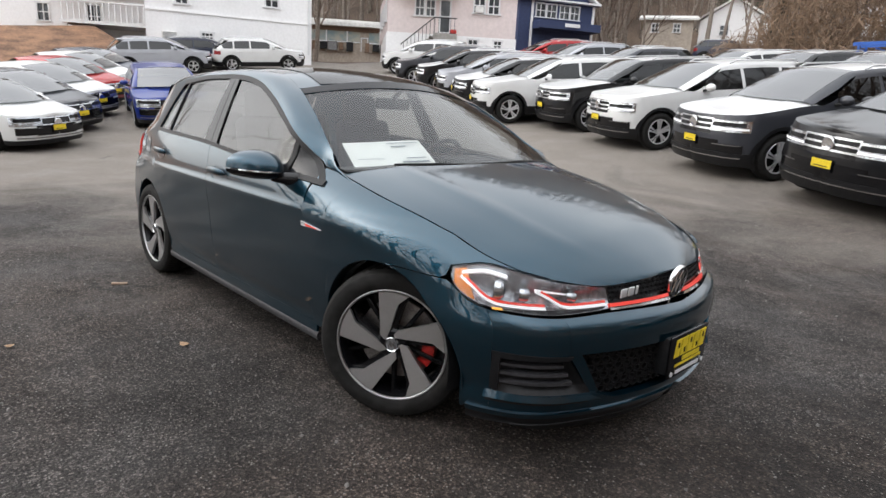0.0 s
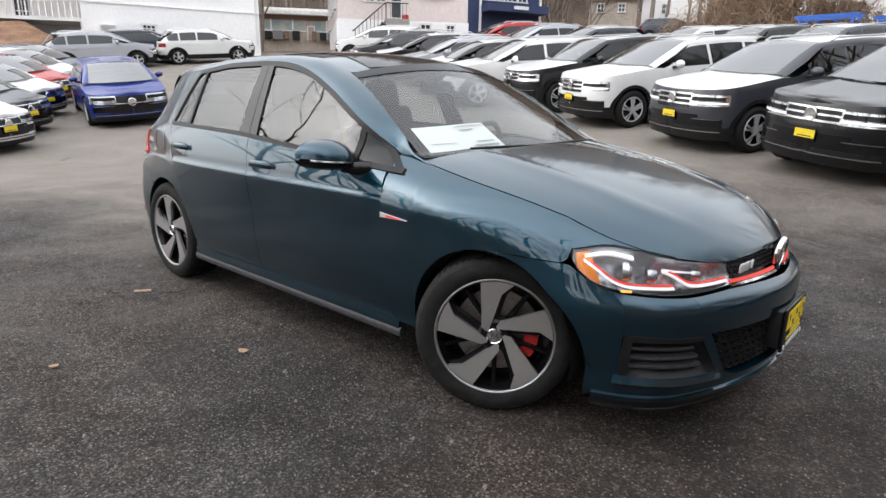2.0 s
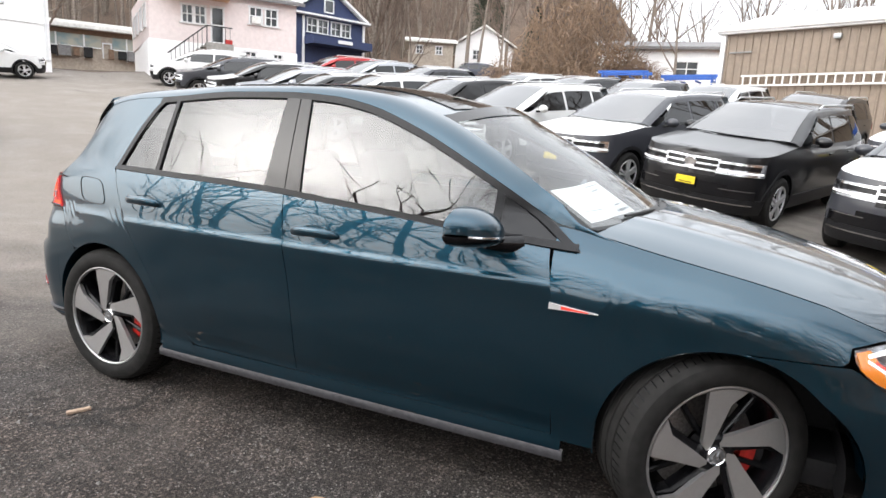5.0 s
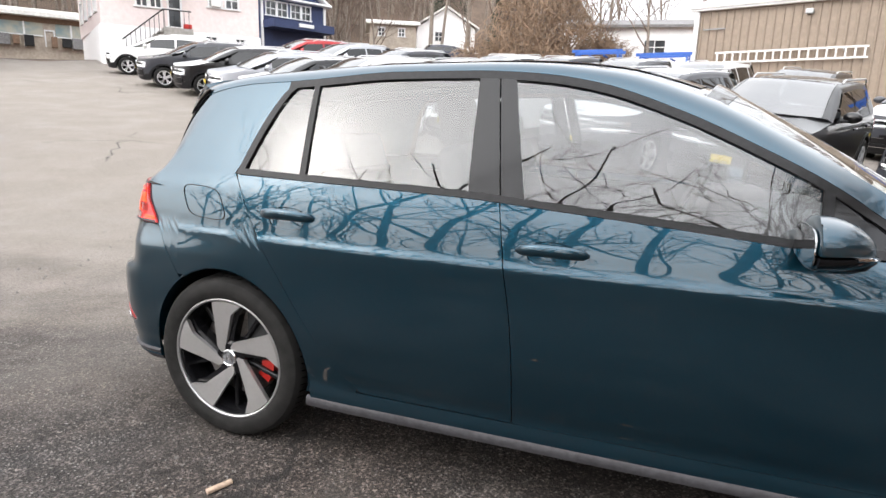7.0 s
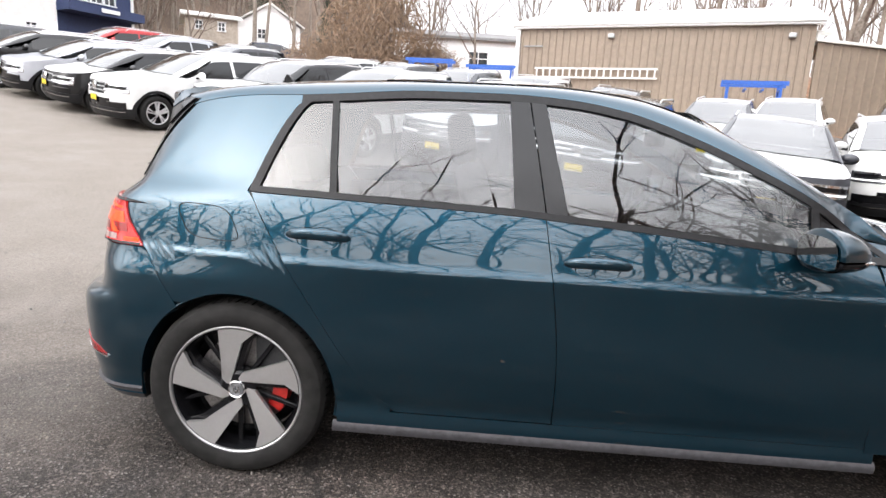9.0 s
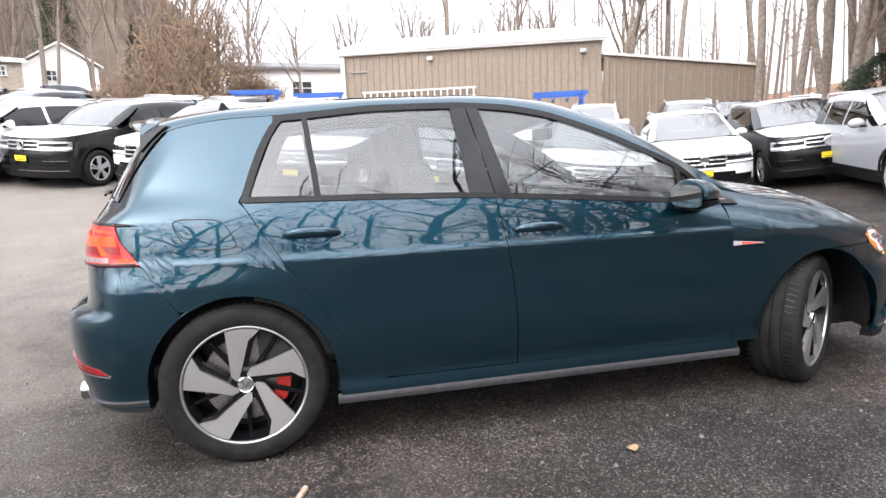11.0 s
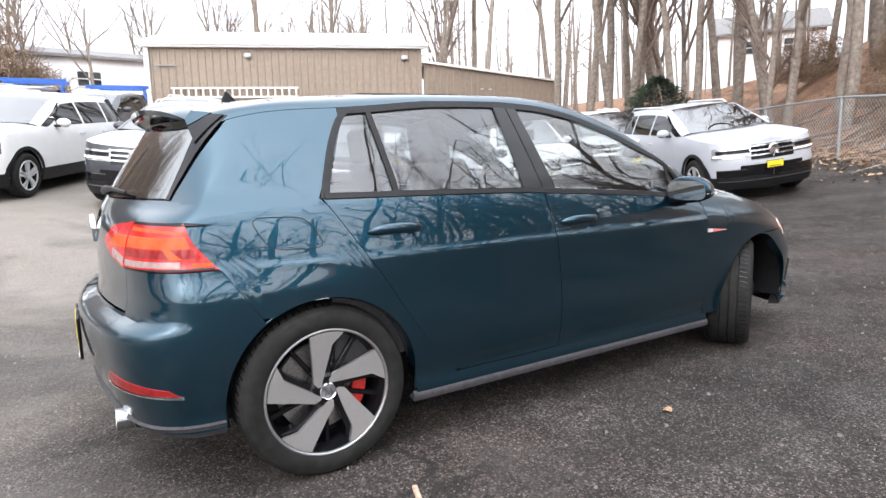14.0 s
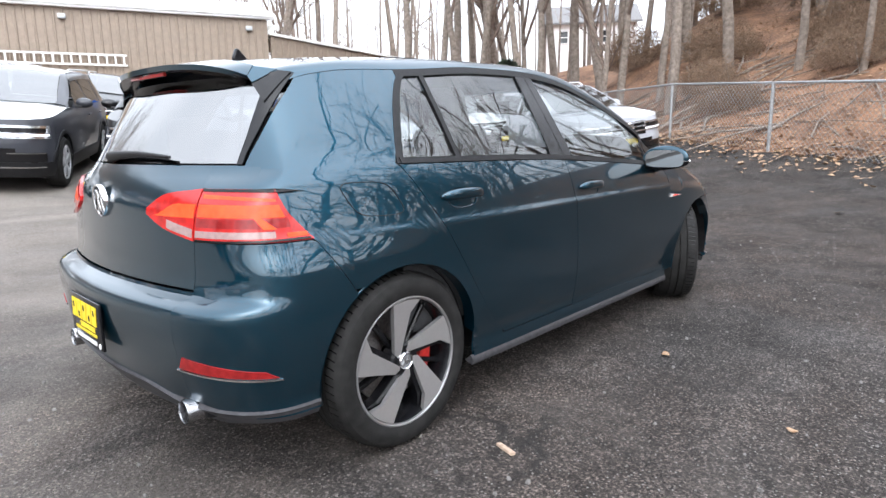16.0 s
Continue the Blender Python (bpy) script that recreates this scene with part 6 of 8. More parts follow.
SPOTS = [
    # kind, x, y, heading x, heading y, colour, scale, film
    ("suv", 2.19, 6.24, -0.42, -0.91, BLACK, 0.93, 0), ("suv", 0.05, 7.30, -0.47, -0.88, GREY, 0.93, 1), ("suv", -2.55, 8.58, -0.48, -0.88, WHITE, 0.93, 0),
    ("suv", -4.87, 9.73, -0.50, -0.87, BLACK, 0.93, 1), ("suv", -7.25, 9.75, -0.60, -0.80, WHITE, 0.93, 0), ("suv", 4.49, 5.10, -0.40, -0.92, GREY, 0.93, 1),
    ("suv", 9.09, 2.71, -0.45, -0.89, SILVER, 0.93, 0), ("suv", 9.65, 5.95, -0.43, -0.90, BLACK, 0.93, 1), ("suv", 7.45, 6.50, -0.45, -0.89, WHITE, 0.93, 0), ("suv", 10.4, 11.0, -0.51, -0.86, BLACK, 0.93, 1), ("suv", 8.0, 12.4, -0.51, -0.86, WHITE, 0.93, 0),
    ("suv", 6.0, 11.6, -0.45, -0.89, GREY, 0.93, 1), ("suv", 3.7, 13.6, -0.42, -0.91, BLACK, 0.93, 0), ("suv", 1.4, 14.7, -0.42, -0.91, WHITE, 0.93, 0), ("suv", -0.9, 15.8, -0.42, -0.91, GREY, 0.93, 1), ("suv", -3.2, 16.9, -0.42, -0.91, BLACK, 0.93, 1), ("suv", -5.6, 18.0, -0.44, -0.90, WHITE, 0.93, 0),
    ("suv", 12.0, 11.5, -0.62, -0.78, NAVY, 0.9, 0),
    ("crossover", -9.05, 10.75, -0.62, -0.78, BLACK, 0.93, 1), ("crossover", -10.9, 11.75, -0.66, -0.75, SILVER, 0.93, 0), ("crossover", -12.9, 12.6, -0.70, -0.71, BLACK, 0.93, 1), ("crossover", -15.2, 13.5, -0.76, -0.65, GREY, 0.93, 0), ("crossover", -18.9, 15.7, -0.82, -0.57, WHITE, 0.93, 0),
    ("crossover", -12.6, 19.0, -0.5, -0.87, SILVER, 1.0, 0), ("crossover", -15.4, 20.2, -0.6, -0.80, RED, 1.0, 0), ("crossover", -9.8, 18.6, -0.5, -0.87, GREY, 1.0, 1),
    ("crossover", -22.5, 9.1, 0.32, 0.95, SILVER, 0.88, 0), ("crossover", -21.6, 13.1, 0.40, 0.92, WHITE, 0.87, 0), ("crossover", -23.7, 11.3, 0.32, 0.95, NAVY, 0.85, 0),
    ("crossover", -12.2, 43.4, 0.95, 0.3, NAVY, 1.0, 0), ("crossover", -16.2, 42.4, -0.95, -0.3, WHITE, 0.9, 0),
    ("hatchback", -9.95, 2.95, 0.98, -0.22, BLUE, 0.93, 0),
    ("sedan", -8.9, 0.4, 0.86, 0.45, WHITE, 0.87, 0), ("sedan", -10.7, 1.25, 0.86, 0.45, GREY, 0.87, 0), ("sedan", -12.5, 2.1, 0.86, 0.45, WHITE, 0.87, 0), ("sedan", -14.3, 2.95, 0.86, 0.45, RED, 0.87, 0), ("sedan", -16.1, 3.8, 0.86, 0.45, WHITE, 0.87, 0), ("sedan", -17.9, 4.65, 0.86, 0.45, NAVY, 0.87, 0),
]
made = {}
for kind, x, y, hx, hy, col, sc, film in SPOTS:
    nm, words, front, args = KINDS[kind]
    m = park_pose(x, y, hx, hy, front, sc)
    if kind not in made:
        made[kind] = car = build_vehicle(nm, "", **args)
        car.matrix_basis = m
    else:
        car = copy_thing(made[kind], m)
        car.scale = (sc, sc, sc)
    paint_it(car, col, film)
    tagged(car, words.format(WORDS[col]) + (" under white film" if film else ""), "car", "parked " + nm + "s")

# ---- buildings ----
M["white_wall"] = mat("white_painted_stucco", (0.86, 0.85, 0.845), 0.85, var=0.03, scale=9, bump=0.08, bscale=60, big=0.5, bigscale=0.6)
M["pink_siding"] = mat("pale_pink_siding", (0.70, 0.61, 0.59), 0.75, var=0.05, scale=6, bump=0.1, bscale=40, big=0.5, bigscale=0.5)
M["navy_siding"] = mat("navy_siding", (0.022, 0.035, 0.095), 0.6, var=0.15, scale=10, bump=0.1)
M["tan_metal"] = mat("tan_ribbed_metal", (0.235, 0.185, 0.142), 0.55, 0.1, var=0.08, scale=5, bump=0.05, big=0.6, bigscale=0.4)
M["roof_white"] = mat("weathered_white_roof", (0.68, 0.67, 0.64), 0.6, var=0.1, scale=6, big=0.5)
M["shingle"] = mat("grey_shingle", (0.17, 0.165, 0.165), 0.9, var=0.25, scale=12, bump=0.5)
M["trim_white"] = mat("white_trim_paint", (0.72, 0.72, 0.72), 0.5, var=0.05, scale=20)
M["pane"] = mat("dark_window_pane", (0.03, 0.035, 0.04), 0.05, var=0.3, scale=2, coat=1.0)
M["wood"] = mat("weathered_brown_wood", (0.16, 0.10, 0.065), 0.8, var=0.3, scale=14, bump=0.3)
M["concrete"] = mat("stained_concrete", (0.27, 0.255, 0.235), 0.9, var=0.2, scale=10, bump=0.3, big=0.6)
M["steel"] = mat("galvanised_steel", (0.38, 0.39, 0.40), 0.45, 0.7, var=0.15, scale=30)
M["blue_steel"] = mat("blue_painted_steel", (0.015, 0.085, 0.36), 0.45, var=0.2, scale=20)
M["tan_awning"] = mat("faded_orange_awning", (0.55, 0.33, 0.20), 0.8, var=0.12, scale=8, bump=0.1)
M["mural"] = mat("faded_mural_paint", (0.22, 0.30, 0.31), 0.8, var=0.3, scale=2.2, base2=(0.42, 0.40, 0.33), big=0.8, bigscale=0.9)
M["beige"] = mat("beige_wall", (0.40, 0.34, 0.28), 0.8, var=0.12, scale=6, bump=0.1, big=0.5)


def slab(name, a, b, z0, z1, th, material, parent, label="", holes=(), side=1):
    """An upright wall from a to b (plan), with openings cut through it: holes of (start, end, z0, z1) along it."""
    a, b = Vector((*a, 0)), Vector((*b, 0))
    ln = (b - a).length
    us = sorted({0, ln, *[h[0] for h in holes], *[h[1] for h in holes]})
    zs = sorted({z0, z1, *[h[2] for h in holes], *[h[3] for h in holes]})
    bm = bmesh.new()
    for i in range(len(us) - 1):
        for j in range(len(zs) - 1):
            um, zm = (us[i] + us[i + 1]) / 2, (zs[j] + zs[j + 1]) / 2
            if any(h[0] < um < h[1] and h[2] < zm < h[3] for h in holes):
                continue
            q = []
            for y in (0, th):
                q.append([bm.verts.new((u, y, z)) for u, z in ((us[i], zs[j]), (us[i + 1], zs[j]), (us[i + 1], zs[j + 1]), (us[i], zs[j + 1]))])
            bm.faces.new(q[0])
            bm.faces.new(list(reversed(q[1])))
            for k in range(4):
                bm.faces.new((q[0][k], q[1][k], q[1][(k + 1) % 4], q[0][(k + 1) % 4]))
    bmesh.ops.remove_doubles(bm, verts=bm.verts, dist=1e-5)
    ex = (b - a).normalized()
    ey = Vector((-ex.y, ex.x, 0)) * side
    m = Matrix((ex, ey, Vector((0, 0, 1)))).transposed().to_4x4()
    m.translation = a
    bmesh.ops.transform(bm, matrix=m, verts=bm.verts)
    return part(name, bm, material, parent, label, smooth=False), m


def window(parent, m, u0, u1, z0, z1, bars=1, frame_m=None):
    """A framed sash window set in a wall whose plane is m."""
    fm_ = frame_m or M["trim_white"]
    w = part("window", join_bm(box_bm((u1 - u0 + 0.16, 0.08, 0.09), ((u0 + u1) / 2, -0.02, z1 + 0.02)), box_bm((u1 - u0 + 0.2, 0.12, 0.07), ((u0 + u1) / 2, -0.03, z0 - 0.02)), box_bm((0.08, 0.08, z1 - z0), (u0, -0.02, (z0 + z1) / 2)), box_bm((0.08, 0.08, z1 - z0), (u1, -0.02, (z0 + z1) / 2)), box_bm((u1 - u0, 0.05, 0.05), ((u0 + u1) / 2, 0.02, (z0 + z1) / 2))), fm_, parent, smooth=False)
    w.matrix_local = m
    part("pane", box_bm((u1 - u0, 0.02, z1 - z0), ((u0 + u1) / 2, 0.08, (z0 + z1) / 2)), M["pane"], w, smooth=False)
    for k in range(1, bars):
        part("sash_bar", box_bm((0.05, 0.05, z1 - z0), (lerp(u0, u1, k / bars), 0.03, (z0 + z1) / 2)), fm_, w, smooth=False)
    return w


def gable(parent, a, b, depth, z0, z1, rise, material, over=0.35, side=1, along=True):
    """A pitched roof over a block whose front runs from a to b."""
    a, b = Vector((*a, 0)), Vector((*b, 0))
    ex = (b - a).normalized()
    ey = Vector((-ex.y, ex.x, 0)) * side
    ln = (b - a).length
    bm = bmesh.new()
    if along:
        prof = [(-over, z1 - 0.05), (depth / 2, z1 + rise), (depth + over, z1 - 0.05), (depth + over, z1 + 0.1), (depth / 2, z1 + rise + 0.18), (-over, z1 + 0.1)]
        ends = [[bm.verts.new(a + ex * u + ey * y + Vector((0, 0, z))) for y, z in prof] for u in (-over, ln + over)]
    else:
        prof = [(-over, z1 - 0.05), (ln / 2, z1 + rise), (ln + over, z1 - 0.05), (ln + over, z1 + 0.1), (ln / 2, z1 + rise + 0.18), (-over, z1 + 0.1)]
        ends = [[bm.verts.new(a + ex * u + ey * y + Vector((0, 0, z))) for u, z in prof] for y in (-over, depth + over)]
    n = len(prof)
    bm.faces.new(ends[0])
    bm.faces.new(list(reversed(ends[1])))
    for k in range(n):
        bm.faces.new((ends[0][k], ends[1][k], ends[1][(k + 1) % n], ends[0][(k + 1) % n]))
    part("roof", bm, material, parent, smooth=False)
    gb = []
    for k in (0, 1):
        g = bmesh.new()
        w = 0.15 * (1 if k == 0 else -1)
        if along:
            u = 0.02 if k == 0 else ln - 0.02
            tri = [[g.verts.new(a + ex * (u + d) + ey * y + Vector((0, 0, z))) for y, z in ((0, z1), (depth, z1), (depth / 2, z1 + rise))] for d in (0, w)]
        else:
            y = 0.02 if k == 0 else depth - 0.02
            tri = [[g.verts.new(a + ex * u + ey * (y + d) + Vector((0, 0, z))) for u, z in ((0, z1), (ln, z1), (ln / 2, z1 + rise))] for d in (0, w)]
        g.faces.new(tri[0])
        g.faces.new(tri[1][::-1])
        for j in range(3):
            g.faces.new((tri[0][j], tri[1][j], tri[1][(j + 1) % 3], tri[0][(j + 1) % 3]))
        bmesh.ops.recalc_face_normals(g, faces=g.faces)
        gb.append(g)
    return gb


def house(name, label, a, b, depth, z0, z1, wall, side=1, roof=None, rise=2.0, wins=(), along=True, th=0.25, bars=2, skew=0.0, end_wins=()):
    """A block with four walls, real window openings in its front, and a roof."""
    ob = new(name)
    tagged(ob, label, "building")
    av, bv = Vector(a), Vector(b)
    ex = (bv - av).normalized()
    ey = (Matrix.Rotation(math.radians(skew), 2) @ Vector((-ex.y, ex.x))) * side
    f, m = slab("wall", a, b, z0, z1, th, wall, ob, holes=[w[:4] for w in wins], side=side)
    for w in wins:
        window(ob, m, *w[:4], bars=w[4] if len(w) > 4 else bars)
    c, d = av + ey * depth, bv + ey * depth
    e0, e1 = av + ey * (th + 0.003), bv + ey * (th + 0.003)
    _, me = slab("wall", tuple(e0), tuple(c), z0, z1, th, wall, ob, holes=[w[:4] for w in end_wins], side=-side)
    for w in end_wins:
        window(ob, me, *w[:4], bars=1)
    slab("wall", tuple(e1), tuple(d), z0, z1, th, wall, ob, side=side)
    slab("wall", tuple(c + ex * (th + 0.003)), tuple(d - ex * (th + 0.003)), z0, z1, th, wall, ob, side=-side)
    if roof is not None and rise:
        for g in gable(ob, a, b, depth, z0, z1, rise, roof, side=side, along=along):
            part("gable_wall", g, wall, ob, smooth=False)
    else:
        cc = (av + d) / 2
        ang = math.degrees(math.atan2(ex.y, ex.x))
        p = part("roof", box_bm(((bv - av).length + 0.3, depth + 0.3, 0.25), (0, 0, 0)), roof or M["shingle"], ob, smooth=False)
        p.matrix_local = pose(cc.x, cc.y, z1 + 0.128, 0, 0, ang)
    return ob, m


# tall white building on the slope
wh, wm = house("white_building", "tall plain white stucco building with small dark windows", (-26.29, 7.60), (-23.56, 14.64), 9, 0.5, 13, M["white_wall"], wins=((1.28, 1.84, 5.28, 5.95), (1.28, 1.84, 6.12, 6.85), (5.30, 5.93, 5.55, 6.22), (5.30, 5.93, 6.40, 7.1), (2.36, 2.90, 3.76, 4.08, 3)), rise=0)
for u0, u1, z0, z1 in ((0.66, 1.30, 3.62, 3.98), (3.30, 3.80, 6.10, 6.58)):
    bx = part("wall_unit", box_bm((u1 - u0, 0.34, z1 - z0), ((u0 + u1) / 2, -0.15, (z0 + z1) / 2), 0.02), M["roof_white"], wh, "boxy air conditioner on the wall", smooth=False)
    bx.matrix_local = wm
    for k in range(5):
        part("louvre", box_bm((u1 - u0 - 0.1, 0.02, 0.025), ((u0 + u1) / 2, -0.33, lerp(z0 + 0.06, z1 - 0.06, k / 4))), M["steel"], bx, smooth=False)
part("wall_ledge", box_bm((7.5, 0.05, 0.07), (3.77, -0.028, 4.92)), M["white_wall"], wh, smooth=False).matrix_local = wm
part("downpipe", box_bm((0.09, 0.09, 9.5), (7.40, -0.05, 8.2), 0.02), M["trim_white"], wh, smooth=False).matrix_local = wm
# pale house with deck further left
dh, dm = house("grey_house", "pale grey clapboard house with a railed deck", (-38.6, 1.5), (-33.2, 10.2), 8, 2.5, 6.6, M["white_wall"], wins=((4.4, 5.0, 4.7, 5.6), (6.9, 7.6, 4.5, 5.7)), rise=1.6, roof=M["shingle"])
dk_ = part("deck", box_bm((4.4, 2.6, 0.16), (7.7, -1.3, 4.05)), M["trim_white"], dh, smooth=False)
dk_.matrix_local = dm @ Matrix.Translation((0.9, 0, 0.5))
for k in range(16):
    part("baluster", box_bm((0.05, 0.05, 0.9), (5.6 + k * 0.28, -2.54, 4.6)), M["trim_white"], dk_, smooth=False)
part("handrail", box_bm((4.4, 0.09, 0.09), (7.7, -2.54, 5.09)), M["trim_white"], dk_, smooth=False)
for k in (0, 1):
    part("deck_post", box_bm((0.22, 0.22, 2.6), (5.7 + 4.0 * k, -2.4, 2.75)), M["trim_white"], dk_, smooth=False)
part("porch_roof", box_bm((4.8, 3.0, 0.14), (7.8, -1.4, 6.55)), M["trim_white"], dh, smooth=False).matrix_local = dm
# pink house over a white basement
pk, pm = house("pink_house", "pale pink house over a white basement with an outside stair", (-21.79, 18.11), (-17.50, 23.27), 8, 5.25, 7.55, M["pink_siding"], wins=((1.38, 1.86, 6.13, 6.92), (1.94, 2.42, 6.13, 6.92), (2.68, 3.23, 5.36, 6.95, 1), (4.43, 5.02, 6.42, 7.2), (5.18, 5.77, 6.42, 7.2)), rise=0.9, roof=M["shingle"], skew=5.5, end_wins=((0.9, 1.6, 5.9, 6.9), (2.6, 3.3, 5.9, 6.9), (4.4, 5.1, 5.9, 6.9), (6.0, 6.7, 5.9, 6.9)))
pk.location.z = -0.30
bs, bm_ = slab("basement", (-21.83, 18.07), (-17.46, 23.32), 1.5, 5.25, 0.3, M["white_wall"], pk, "white painted basement wall", holes=((4.28, 4.81, 4.55, 5.10), (5.64, 6.08, 4.68, 5.10)))
for h in ((4.28, 4.81, 4.55, 5.10), (5.64, 6.08, 4.68, 5.10)):
    window(pk, bm_, *h, bars=2)
slab("basement", (-21.83 - 0.25, 18.07 + 0.18), (-21.83 - 6.55, 18.07 + 4.63), 1.5, 5.25, 0.3, M["white_wall"], pk, side=-1)
part("landing", box_bm((1.2, 1.0, 0.12), (2.95, -0.52, 5.16)), M["concrete"], pk, smooth=False).matrix_local = pm
part("stair_wall", box_bm((1.2, 0.10, 1.0), (2.95, -1.0, 4.6)), M["concrete"], pk, smooth=False).matrix_local = pm
for k in range(9):
    part("stair_step", box_bm((0.24, 0.9, 0.06), (2.26 - k * 0.19, -0.52, 5.02 - k * 0.15)), M["concrete"], pk, smooth=False).matrix_local = pm
tube("stair_rail", [pm @ Vector((3.5, -1.0, 5.95)), pm @ Vector((2.36, -1.0, 5.95)), pm @ Vector((0.7, -1.0, 4.55))], 0.028, M["black_trim"], pk, n=6)
for k in range(9):
    tube("stair_baluster", [pm @ Vector((2.36 - k * 0.19, -1.0, 5.10 - k * 0.16)), pm @ Vector((2.36 - k * 0.19, -1.0, 5.94 - k * 0.16))], 0.015, M["black_trim"], pk, n=5)
for k in range(6):
    tube("rail_post", [pm @ Vector((2.40 + k * 0.2, -1.0, 5.2)), pm @ Vector((2.40 + k * 0.2, -1.0, 5.94))], 0.012, M["black_trim"], pk, n=5)
part("awning", box_bm((2.9, 1.1, 0.22), (2.0, -0.56, 7.36)), M["tan_awning"], pk, "faded orange awning", smooth=False).matrix_local = pm
part("flower_box", box_bm((0.34, 0.2, 0.2), (3.35, -0.85, 5.33), 0.03), M["red"], pk, smooth=False).matrix_local = pm
part("window_unit", box_bm((0.42, 0.3, 0.3), (4.72, -0.13, 6.58), 0.02), M["roof_white"], pk, smooth=False).matrix_local = pm
# low garage across the alley: pale beam, glazed bays, white door frame, clutter along its foot
al, am = house("garage", "low garage with a cream beam and bluish glazed bays", (-41.7, 22.8), (-36.2, 29.9), 5, 4.0, 7.40, M["beige"], rise=0, roof=M["roof_white"])
part("beam", box_bm((9.6, 0.7, 0.30), (4.5, -0.36, 7.27), 0.02), M["roof_white"], al, "cream painted beam", smooth=False).matrix_local = am
# dark wood colour stands in for the shadowed fascia under the beam
part("fascia", box_bm((9.0, 0.12, 0.33), (4.5, -0.07, 6.955)), M["wood"], al, smooth=False).matrix_local = am
for u0, u1 in ((0.3, 1.9), (2.0, 3.55), (3.65, 5.2), (5.32, 6.3), (7.0, 7.85), (7.95, 8.8)):
    bay = part("glazed_bay", box_bm((u1 - u0, 0.06, 0.78), ((u0 + u1) / 2, -0.035, 6.40)), M["mural"], al, "bluish weathered glazing", smooth=False)
    bay.matrix_local = am
    part("sill_board", box_bm((u1 - u0, 0.10, 0.07), ((u0 + u1) / 2, -0.06, 5.97)), M["trim_white"], bay, smooth=False)
for u in (0.22, 1.95, 3.6, 5.26, 7.9):
    part("bay_post", box_bm((0.10, 0.14, 1.6), (u, -0.08, 6.0)), M["trim_white"], al, smooth=False).matrix_local = am
part("door_frame", join_bm(box_bm((0.08, 0.14, 1.0), (6.40, -0.08, 5.80)), box_bm((0.08, 0.14, 1.0), (6.92, -0.08, 5.80)), box_bm((0.60, 0.14, 0.08), (6.66, -0.08, 6.34))), M["trim_white"], al, smooth=False).matrix_local = am
for k in range(12):
    if k != 8:
        part("crate", box_bm((0.34 + 0.2 * (k % 3), 0.35, 0.55 + 0.14 * (k % 2)), (0.6 + k * 0.70, -0.30, 5.60), 0.02), M[("wood", "black_trim", "shingle")[k % 3]], al, smooth=False).matrix_local = am
# navy house
nh, nm_ = house("navy_house", "navy blue gabled house with white-trimmed windows", (-24.25, 31.38), (-21.67, 36.48), 8, 4.6, 8.80, M["navy_siding"], wins=((1.24, 1.98, 7.74, 8.62), (2.06, 2.80, 7.74, 8.62), (3.06, 3.80, 7.74, 8.62), (3.88, 4.58, 7.74, 8.62)), rise=1.95, roof=M["trim_white"], along=False)
part("eave_board", box_bm((6.3, 0.5, 0.12), (2.86, -0.27, 8.84)), M["trim_white"], nh, smooth=False).matrix_local = nm_
gwn = part("gable_window", join_bm(box_bm((0.70, 0.08, 0.08), (2.86, -0.05, 9.98)), box_bm((0.70, 0.08, 0.08), (2.86, -0.05, 9.18)), box_bm((0.08, 0.08, 0.8), (2.52, -0.05, 9.58)), box_bm((0.08, 0.08, 0.8), (3.20, -0.05, 9.58))), M["trim_white"], nh, smooth=False)
gwn.matrix_local = nm_
part("pane", box_bm((0.60, 0.03, 0.72), (2.86, -0.03, 9.58)), M["pane"], gwn, smooth=False)
part("porch", box_bm((4.6, 1.4, 0.5), (3.3, -0.72, 7.12)), M["navy_siding"], nh, smooth=False).matrix_local = nm_
part("porch_sign", box_bm((1.1, 0.08, 0.22), (3.4, -1.47, 7.15)), M["trim_white"], nh, smooth=False).matrix_local = nm_
for u in (0.95, 5.68):
    part("corner_board", box_bm((0.16, 0.1, 4.1), (u, -0.055, 6.7)), M["trim_white"], nh, smooth=False).matrix_local = nm_
# slatted fence in front of it
sf = new("board_fence")
tagged(sf, "low weathered grey board fence below the navy house", "fence")
for k in range(26):
    p = Vector((-20.9, 29.2)).lerp(Vector((-15.8, 35.2)), k / 25)
    part("board", box_bm((0.27, 0.03, 1.15), (0, 0, 0.5)), M["shingle"], sf, smooth=False).matrix_local = pose(p.x, p.y, ground_z(p.x, p.y), 0, 0, 49.6)
# small houses up the hill
house("gabled_house", "small white gabled house on the hillside", (-20.3, 50.4), (-15.5, 52.5), 7, 5.0, 9.55, M["white_wall"], wins=((1.6, 2.3, 8.4, 9.2),), rise=1.75, roof=M["roof_white"], along=False)
house("cottage", "small pale cottage among bare trees", (-21.1, 42.6), (-17.9, 44.3), 5, 5.0, 8.7, M["beige"], wins=((0.6, 1.1, 7.8, 8.4), (2.2, 2.7, 7.8, 8.4)), rise=0.5, roof=M["roof_white"])
house("long_house", "long low white house with a flat grey roof", (-4.6, 35.0), (4.6, 36.0), 6, 2.0, 6.9, M["white_wall"], wins=((1.8, 3.0, 5.4, 6.2), (4.6, 5.8, 5.4, 6.2)), rise=0.7, roof=M["shingle"])
